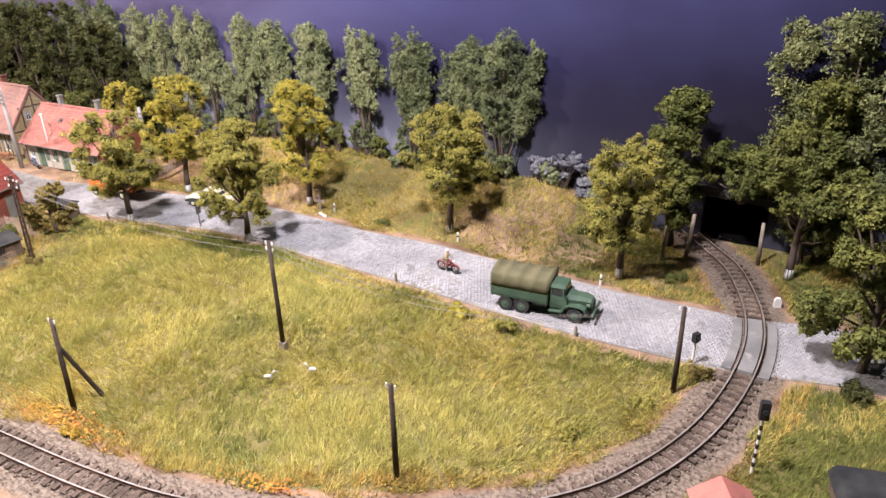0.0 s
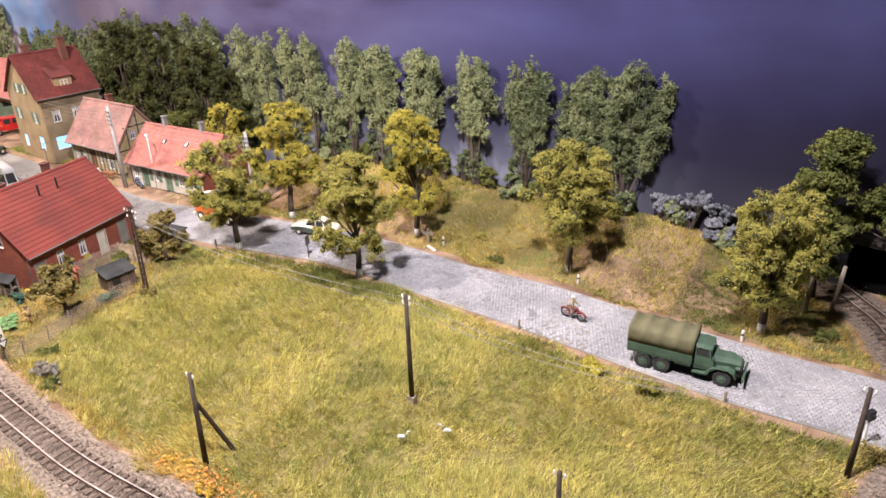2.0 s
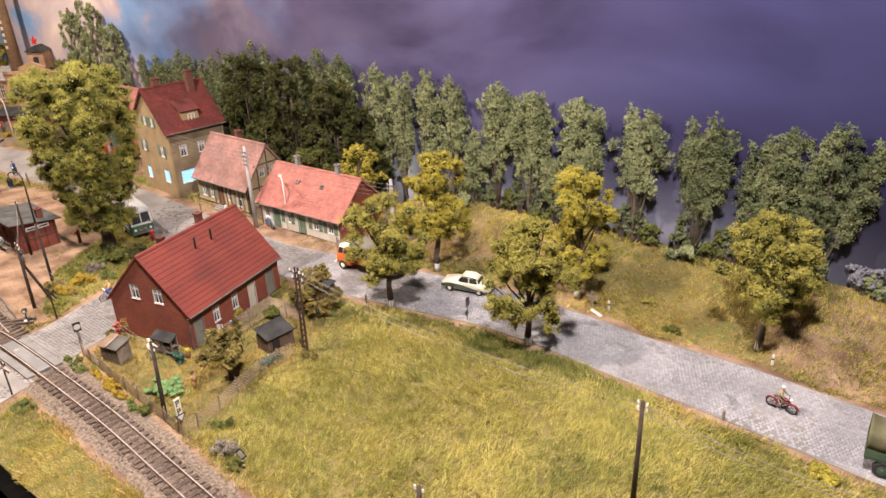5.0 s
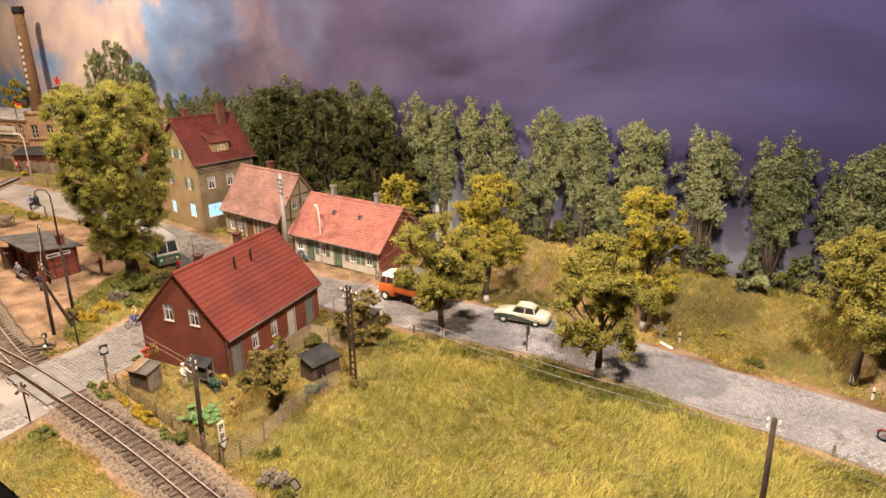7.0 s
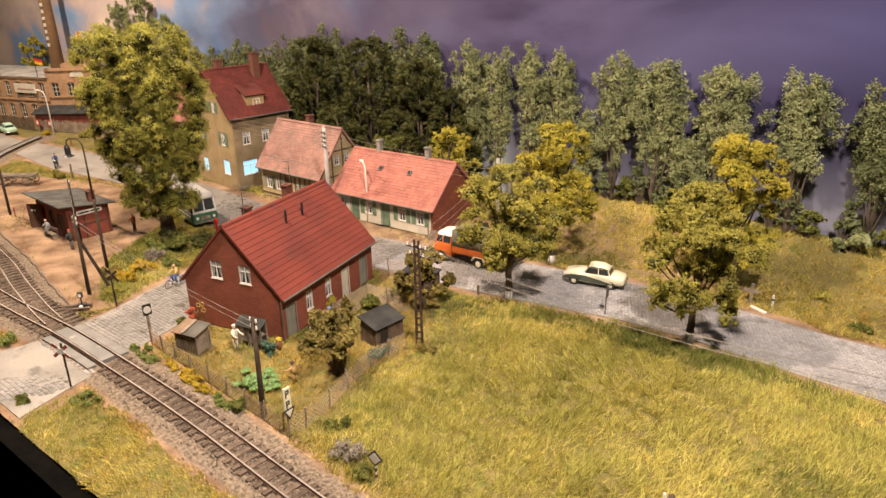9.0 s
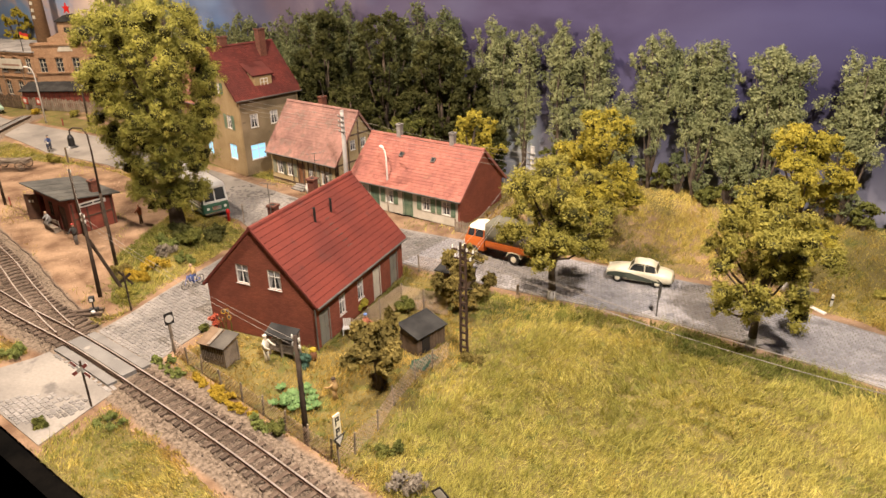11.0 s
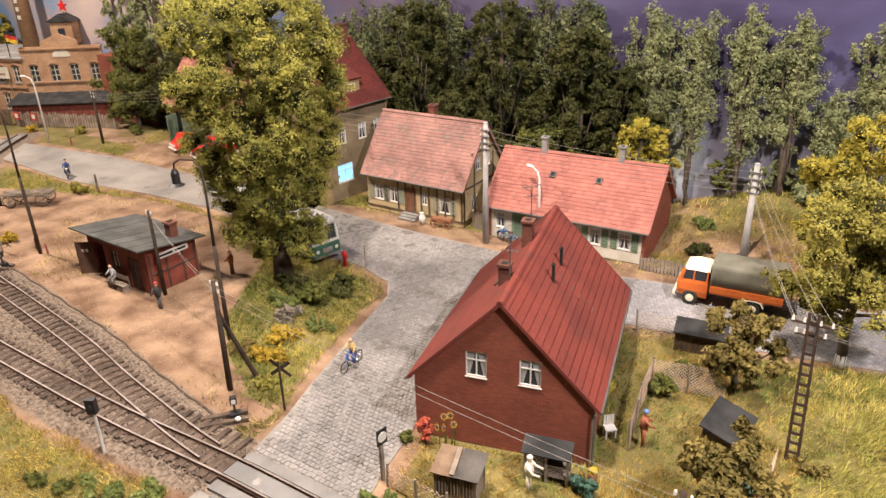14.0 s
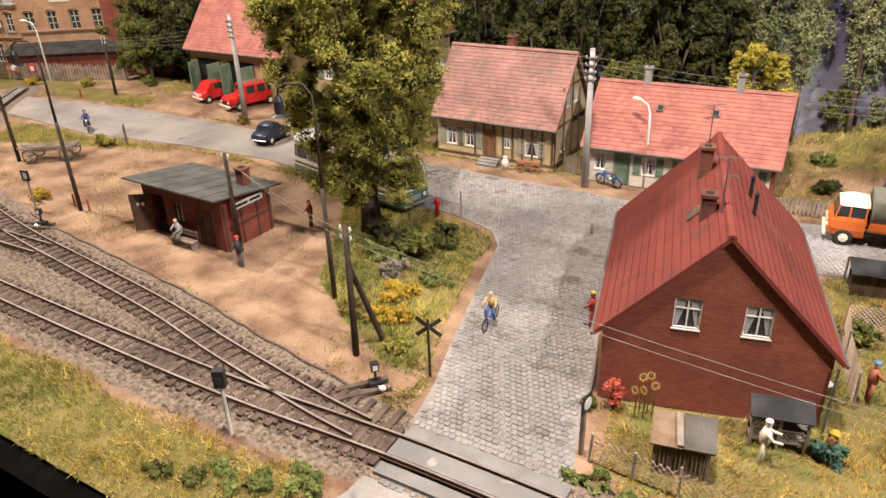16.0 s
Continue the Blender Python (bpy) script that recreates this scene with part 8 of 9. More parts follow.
figurine(-57.2, 25.2, 0.03, 30, paint("rust", (0.33, 0.11, 0.06)), paint("rust", (0, 0, 0)), SKIN, "small figurine in rust dress and blue scarf by the hens", arms=0.4, hat=paint("scarf", (0.12, 0.2, 0.42)))
figurine(-85.7, 22.3, 0.0, 300, paint("black_coat", (0.03, 0.03, 0.03)), paint("grey_trousers", (0.18, 0.17, 0.16)), SKIN, "small railwayman figurine in black before the hut", arms=0.4, hat=paint("red", (0, 0, 0)))
figurine(-85.6, 27.8, 0.0, 200, paint("rust", (0, 0, 0)), paint("brown", (0, 0, 0)), SKIN, "small figurine in a rust coat in the yard")
figurine(-90.5, 22.5, 0.0, 270, paint("grey_shirt", (0.34, 0.35, 0.36)), paint("grey_trousers", (0, 0, 0)), SKIN, "small grey figurine seated on the bench", True)

# ---- the brick works at the far end of the street ----
SAND_BRICK = brick_mat("yellow_brick", (0.50, 0.32, 0.20), (0.38, 0.225, 0.135), (0.7, 0.66, 0.6), 1.3)
works = thing("brick_works", -142.5, 46.2, 0, 17, "yellow brick works with arched windows, cornice and flat grey roof", "factory")


def works_wall(m, ln, h, cols, rows, name="wall"):
    ops = []
    for r_ in range(rows):
        for c in range(cols):
            x0 = (c + 0.5) * ln / cols - 0.5
            ops.append((x0, x0 + 1.0, 1.0 + r_ * 3.4, 3.0 + r_ * 3.4))
    bm = bmn()
    wall(bm, ln, lambda s: h, ops, 0.4, m)
    w = part(name, bm, SAND_BRICK, works)
    for o in ops:
        bm = bmn()
        rect(m, o[0], o[1], 0.16, 0.2, o[2], o[3], bm)
        win = part("window", bm, glass(), works)
        bm = bmn()
        for a in (o[0] + 0.02, (o[0] + o[1]) / 2, o[1] - 0.02):
            rect(m, a - 0.035, a + 0.035, 0.1, 0.159, o[2], o[3], bm)
        for b in (o[2] + 0.05, o[2] + 0.75, o[2] + 1.4, o[3] - 0.05):
            rect(m, o[0] + 0.06, o[1] - 0.06, 0.11, 0.158, b - 0.03, b + 0.03, bm)
        part("window_grid", bm, CREAM, win)
        bm = bmn()
        arc = [(0.62 * math.cos(math.pi * k / 8), 0.36 * math.sin(math.pi * k / 8)) for k in range(9)]
        inn = [(0.46 * math.cos(math.pi * k / 8), 0.2 * math.sin(math.pi * k / 8)) for k in range(9)]
        prism(bm, [((o[0] + o[1]) / 2 + a, o[3] + b) for a, b in arc] + [((o[0] + o[1]) / 2 + a, o[3] + b) for a, b in inn[::-1]], -0.09, -0.004, m)
        part("arch", bm, SAND_BRICK, win)
        bm = bmn()
        rect(m, o[0] - 0.12, o[1] + 0.12, -0.1, 0.08, o[2] - 0.14, o[2] - 0.004, bm)
        part("sill", bm, STONEGREY, win)
    for z in (h - 0.5, h * 0.48):
        bm = bmn()
        rect(m, 0, ln, -0.14, -0.003, z, z + 0.16, bm)
        rect(m, 0, ln, -0.22, -0.003, z + 0.163, z + 0.32, bm)
        part("cornice", bm, SAND_BRICK, works)


works_wall(pose(-22, 0, 0, 0, 0, 0), 22, 7.4, 9, 2)
works_wall(pose(0.0, 0.05, 0, 0, 0, 22), 9.6, 8.6, 4, 2)
bm = bmn()
slab(bm, [(-22.2, -0.3, 7.42), (0.1, -0.3, 7.42), (4.0, 9, 7.6), (-22.2, 9, 7.6)], 0.15)
part("roof", bm, mat("pale_roof_felt", (0.26, 0.255, 0.25), (0.40, 0.39, 0.38), 0.9, scale=0.5, fine=10, bump=0.3, spot=(0.16, 0.15, 0.14), spot_at=0.6), works, "flat pale grey felt roof")
m = pose(0.0, 0.05, 0, 0, 0, 22)
bm = bmn()
prism(bm, [(2.6, 8.6), (7.0, 8.6), (7.0, 9.2), (4.8, 10.1), (2.6, 9.2)], 0, 0.4, m)
part("pediment", bm, SAND_BRICK, works, "low brick pediment", bevel=0.02)
bm = bmn()
arc = [(1.1 * math.cos(math.pi * k / 10), 0.9 * math.sin(math.pi * k / 10)) for k in range(11)]
prism(bm, [(4.8 + a, 7.35 + b) for a, b in arc], -0.06, -0.004, m)
part("lunette", bm, CREAM, works, "blind arched panel")
bm = bmn()
box(bm, 3.2, 5.8, 2.5, 5.0, 8.4, 11.2, m)
tw = part("turret", bm, SAND_BRICK, works, "square brick turret with a small roof", bevel=0.03)
bm = bmn()
prism(bm, [(2.9, 11.203), (6.1, 11.203), (4.5, 12.1)], 2.2, 5.3, m)
part("turret_roof", bm, TARFELT, tw)
bm = bmn()
for yy in (0.0,):
    box(bm, 4.1, 4.9, 2.45, 2.497, 9.4, 10.4, m)
part("turret_window", bm, glass(), tw)
# brown lean-to store before the works
store = thing("timber_store", -140.9, 42.9, 0, 36, "long dark red timber store with a black felt roof", "shed")
bm = bmn()
box(bm, 0, 13.2, 0, 2.6, 0, 2.5)
part("wall", bm, HUT, store)
bm = bmn()
slab(bm, [(-0.3, -0.4, 2.52), (13.5, -0.4, 2.52), (13.5, 2.8, 3.3), (-0.3, 2.8, 3.3)], 0.12)
part("roof", bm, TARFELT, store)
for k in range(18):
    bm = bmn()
    box(bm, 0.3 + 0.72 * k, 0.36 + 0.72 * k, -0.03, -0.004, 0.05, 2.4)
    part("batten", bm, HUTDARK, store)
# banners on the works
for x, y, z, rz, w, h, n in ((-153.5, 42.4, 8.1, 17, 4.4, 1.5, 2), (-146.6, 44.6, 4.9, 17, 4.6, 1.4, 1)):
    t = thing("banner", x, y, z, rz, "pale cloth banner with a line of dark lettering on the works", "banner")
    bm = bmn()
    box(bm, -w / 2, w / 2, -0.04, 0.04, 0, h)
    part("cloth", bm, CREAM, t, bevel=0.01)
    for k in range(n):
        bm = bmn()
        box(bm, -w * 0.36, w * 0.4, -0.06, -0.045, h * (0.3 + 0.35 * k), h * (0.3 + 0.35 * k) + h * 0.16)
        part("lettering", bm, paint("faded_ink", (0.28, 0.16, 0.12)), t)
    for s in (-1, 1):
        bm = bmn()
        cyl(bm, (s * w * 0.45, 0.06, -(z - 0.02) if z < 6 else -0.7), (s * w * 0.45, 0.06, h), 0.05, n=6)
        part("pole", bm, GREYWOOD, t)
# flag
t = thing("flag", -143.6, 45.6, 7.45, 10, "small black, red and gold flag on a pole on the roof", "flag")
bm = bmn()
cyl(bm, (0, 0, 0), (0, 0, 3.2), 0.06, n=8)
part("flagpole", bm, BLACK, t)
for k, c in enumerate(((0.55, 0.36, 0.03), (0.45, 0.03, 0.02), (0.02, 0.02, 0.02))):
    bm = bmn()
    st = []
    for i in range(9):
        xx = 0.06 + 0.22 * i
        yy = 0.12 * math.sin(i * 1.1)
        z0 = 1.9 + 0.42 * k - 0.03 * i
        st.append([(xx, yy - 0.015, z0), (xx, yy + 0.015, z0), (xx, yy + 0.015, z0 + 0.415), (xx, yy - 0.015, z0 + 0.415)])
    loft(bm, st)
    part("stripe", bm, paint(("gold", "flag_red", "flag_black")[k], c), t)
# red star ornament on the turret
t = thing("red_star", -137.9, 50.3, 12.0, 17, "red star ornament on the turret", "ornament")
bm = bmn()
pts = []
for k in range(10):
    q = 0.75 if k % 2 == 0 else 0.32
    pts.append((q * math.sin(math.pi * k / 5), 1.2 + q * math.cos(math.pi * k / 5)))
prism(bm, pts, -0.08, 0.08)
part("star", bm, FIRERED, t)
bm = bmn()
cyl(bm, (0, 0, 0), (0, 0, 0.6), 0.05, n=6)
part("stem", bm, BLACK, t)
# tall chimney
t = thing("factory_chimney", -148.0, 50.8, 0, 0, "tall round brick factory chimney with faded white lettering", "chimney")
bm = bmn()
tube(bm, [(0, 0, -0.1), (0, 0, 12), (0, 0, 23.2)], [1.2, 0.95, 0.75], 20)
st_ = part("shaft", bm, brick_mat("brown_brick", (0.20, 0.115, 0.06), (0.15, 0.09, 0.05), (0.7, 0.66, 0.6), 1.3), t, smooth=True)
bm = bmn()
tube(bm, [(0, 0, 23.2), (0, 0, 23.5), (0, 0, 24.3)], [0.85, 0.95, 0.85], 20)
part("crown", bm, mat("soot", (0, 0, 0), (0, 0, 0)), t)
for k in range(9):
    bm = bmn()
    z = 19.3 - 1.0 * k
    q = 0.86 + 0.02 * k
    box(bm, -0.22, 0.22, -q - 0.03, -q + 0.05, z, z + 0.5, pose(0, 0, 0, 0, 0, 25))
    part("lettering", bm, CREAM, st_)
# dark red block behind
bm = bmn()
box(bm, -134.5, -125, 51.2, 53.4, -0.05, 7.6)
o = part("rear_building", bm, RED_BRICK, None, "dark red brick block behind the works", bevel=0.03, cat="building")

# fences and hoarding along the far road
def paling(name, a, b, h, gap, label, material=GREYWOOD, jitter=0.06):
    a, b = Vector((*a, 0)), Vector((*b, 0))
    t = thing(name, a.x, a.y, 0, math.degrees(math.atan2(b.y - a.y, b.x - a.x)), label, "fence")
    L = (b - a).length
    k = int(L / gap)
    for i in range(k):
        bm = bmn()
        hh = h * (1 + rng.normal(0, jitter))
        x = (i + 0.5) * L / k
        prism(bm, [(x - gap * 0.36, 0.02), (x + gap * 0.36, 0.02), (x + gap * 0.36, hh - 0.1), (x, hh), (x - gap * 0.36, hh - 0.1)], -0.02, 0.02)
        part("slat", bm, material, t)
    for z in (h * 0.25, h * 0.75):
        bm = bmn()
        box(bm, 0, L, 0.022, 0.07, z - 0.05, z + 0.05)
        part("rail", bm, material, t)
    for i in range(int(L / 2.4) + 1):
        bm = bmn()
        x = min(L - 0.05, i * 2.4)
        box(bm, x - 0.06, x + 0.06, 0.072, 0.17, -0.1, h)
        part("post", bm, material, t)


paling("board_fence", (-140.5, 42.8), (-127.5, 47.8), 1.7, 0.34, "ragged brown paling fence before the works")
paling("board_fence", (-155.0, 39.6), (-141.0, 42.6), 1.9, 0.36, "brown boarded fence along the far road", DARKWOOD)
paling("picket_fence", (-63.0, 41.6), (-58.6, 41.9), 1.0, 0.22, "low grey picket fence beside the cottage")
paling("garden_fence", (-58.4, 42.2), (-56.5, 50.8), 1.1, 0.3, "weathered garden fence behind the cottage")
paling("board_fence", (-62.2, 51.6), (-57.2, 52.0), 1.3, 0.3, "reddish brown board fence at the garden's end", BROWNDOOR)
paling("gate", (-75.9, 42.3), (-73.9, 42.2), 1.3, 0.2, "weathered double gate between the houses")
for x in (-139.6, -137.2):
    t = thing("notice_board", x, 42.6 + (x + 139.6) * 0.3, 0.02, 12, "square red and white notice board on the fence", "sign")
    bm = bmn()
    box(bm, -0.45, 0.45, -0.05, 0.05, 0.9, 1.8)
    part("board", bm, paint("sign_red", (0.4, 0.05, 0.03)), t)
    bm = bmn()
    box(bm, -0.25, 0.25, -0.065, -0.053, 1.1, 1.6)
    part("panel", bm, WHITE, t)
    bm = bmn()
    cyl(bm, (0, 0.08, -0.05), (0, 0.08, 1.7), 0.05, n=6)
    part("post", bm, GREYWOOD, t)

# ---- garden, yard and small things ----
def mesh_fence(name, pts, h, label, gap=0.24):
    t = thing(name, 0, 0, 0, 0, label, "fence", "wire fences")
    line = [Vector((*p, gz(*p))) for p in pts]
    bm = bmn()
    for a, b in zip(line, line[1:]):
        L = (b - a).length
        d = (b - a) / L
        k = int((L + h) / gap)
        for i in range(k):
            for s in (0, 1):
                x0 = i * gap - h
                lo, hi = max(0.0, x0), min(L, x0 + h)
                if hi <= lo:
                    continue
                z0, z1 = lo - x0, hi - x0
                if s:
                    z0, z1 = h - z0, h - z1
                cyl(bm, a + d * lo + Vector((0, 0, z0 + 0.05)), a + d * hi + Vector((0, 0, z1 + 0.05)), 0.015, n=3)
    part("wire_mesh", bm, mat("fence_wire", (0.36, 0.27, 0.20), (0.52, 0.40, 0.31), 0.8), t, "rusty diamond wire mesh", kind="stuff")
    for a, b in zip(line, line[1:]):
        L = (b - a).length
        k = max(1, round(L / 1.8))
        for i in range(k):
            p = a.lerp(b, i / k)
            bm = bmn()
            tube(bm, [p + Vector((0, 0, -0.1)), p + Vector((rng.normal(0, 0.05), rng.normal(0, 0.05), h + 0.15))], 0.05, 5)
            part("post", bm, GREYWOOD, t)


mesh_fence("wire_fence", [(-65.0, 17.5), (-62.0, 17.25), (-58.2, 17.0), (-54.6, 16.75), (-51.2, 16.5), (-50.8, 17.6), (-51.0, 19.4), (-51.7, 21.4), (-52.3, 23.8), (-52.2, 26.6)], 1.05, "rusty wire mesh fence round the cottage garden")
mesh_fence("hen_run_fence", [(-57.6, 24.6), (-58.1, 27.4), (-58.3, 29.6), (-55.0, 30.2)], 1.5, "wire mesh fence of the hen run", 0.17)
mesh_fence("street_fence", [(-60.6, 34.2), (-58.6, 34.6), (-56.3, 34.9)], 1.2, "wire mesh fence along the street")


def hut_box(name, x, y, rz, w, d, h, roof_mat, wall_mat, label, rise=0.35, legs=0.0):
    t = thing(name, x, y, gz(x, y), rz, label, "shed")
    for i in range(int(w / 0.22)):
        a = -w / 2 + i * w / int(w / 0.22)
        for yy in (-d / 2, d / 2):
            bm = bmn()
            top = h if yy < 0 else h + rise
            box(bm, a + 0.008, a + w / int(w / 0.22) - 0.008, yy - 0.025, yy + 0.025, legs, top - 0.02)
            part("plank", bm, wall_mat, t)
    for s in (-1, 1):
        bm = bmn()
        v = prism(bm, [(-d / 2 + 0.03, legs), (d / 2 - 0.03, legs), (d / 2 - 0.03, h + rise - 0.03), (-d / 2 + 0.03, h - 0.02)], -0.025, 0.025, pose(s * w / 2 - s * 0.03, 0, 0, 0, 0, 90))
        part("side", bm, wall_mat, t)
    for s in (-1, 1):
        for yy in (-d / 2, d / 2):
            bm = bmn()
            box(bm, s * w / 2 - 0.045, s * w / 2 + 0.045, yy - 0.045, yy + 0.045, -0.05, h)
            part("corner_post", bm, wall_mat, t)
    bm = bmn()
    slab(bm, [(-w / 2 - 0.15, -d / 2 - 0.2, h + 0.06), (w / 2 + 0.15, -d / 2 - 0.2, h + 0.06), (w / 2 + 0.15, d / 2 + 0.15, h + rise + 0.1), (-w / 2 - 0.15, d / 2 + 0.15, h + rise + 0.1)], 0.06)
    part("roof", bm, roof_mat, t, bevel=0.012)
    return t


hen_house = hut_box("hen_house", -54.2, 26.75, 85, 2.15, 1.35, 1.2, TARFELT, DARKWOOD, "small hen house with a dark felt roof in the garden", 0.4)
# Flat dark panel stands for the shade in an open hatch.
bm = bmn()
box(bm, -0.75, -0.15, -0.73, -0.702, 0.05, 1.0)
part("hatch", bm, plain("hatch_shade", (0.02, 0.016, 0.013), 0.9), hen_house, "dark open hatch", bevel=0.006)
hut_box("bin_shed", -57.2, 34.0, 8, 2.3, 1.1, 1.1, TARFELT, DARKWOOD, "low dark bin shed by the street fence", 0.15)
PLY = mat("old_plywood", (0.13, 0.085, 0.055), (0.23, 0.16, 0.105), 0.85, scale=1.2, fine=10, bump=0.4)
hutch = hut_box("rabbit_hutch", -62.35, 18.75, 12, 1.65, 1.05, 1.25, PLY, GREYWOOD, "rickety wooden rabbit hutch with a patched roof", 0.25)

bm = bmn()
box(bm, -0.10, 0.10, -0.72, 0.62, 0.0, 0.05, pose(-0.12, 0.0, 1.52, 11, 0, 4))
part("roof_board", bm, GREYWOOD, hutch, "loose grey board across the roof", bevel=0.01)
bm = bmn()
slab(bm, [(0.02, -0.75, 1.35), (1.0, -0.75, 1.35), (1.0, 0.66, 1.64), (0.02, 0.66, 1.64)], 0.025)
part("felt_patch", bm, mat("patch_felt", (0.07, 0.066, 0.06), (0.12, 0.112, 0.10), 0.9), hutch, "grey felt patch on the roof")

# dark panels standing for the shade in the hutch's openings, and slats of its front
for i in range(3):
    a = -0.72 + 0.5 * i
    bm = bmn()
    box(bm, a, a + 0.42, -0.575, -0.553, 0.28, 1.08)
    door = part("hutch_door", bm, DARKWOOD, hutch, "dark hutch opening", bevel=0.006)
    for k in range(3):
        bm = bmn()
        box(bm, a + 0.05 + 0.13 * k, a + 0.09 + 0.13 * k, -0.598, -0.577, 0.3, 1.06)
        part("slat", bm, GREYWOOD, door)

# bushes, weeds and young trees
BROWNLEAF = leaf_mat("leaves_brown_olive", (0.15, 0.12, 0.036), (0.28, 0.22, 0.068))
TEAL = leaf_mat("leaves_teal", (0.05, 0.12, 0.09), (0.10, 0.19, 0.14))
OCHRELEAF = leaf_mat("leaves_ochre", (0.36, 0.25, 0.03), (0.50, 0.36, 0.05))
LEAF_WEED = leaf_mat("leaves_weed_green", (0.13, 0.165, 0.045), (0.24, 0.275, 0.085))
GREYLEAF = leaf_mat("twigs_grey", (0.22, 0.19, 0.15), (0.34, 0.30, 0.25))
tree("fruit_tree", -53.3, 22.0, 0, 4.3, 2.1, BROWNLEAF, "low spreading fruit tree with brownish leaves in the garden", 201, count=4200, size=0.12, bole=0.32, trunk=0.15, clumps=18)
tree("fruit_tree", -54.9, 31.6, 0, 4.0, 2.2, BROWNLEAF, "low bushy fruit tree with brownish leaves by the street", 202, count=4200, size=0.12, bole=0.25, trunk=0.15, clumps=18)
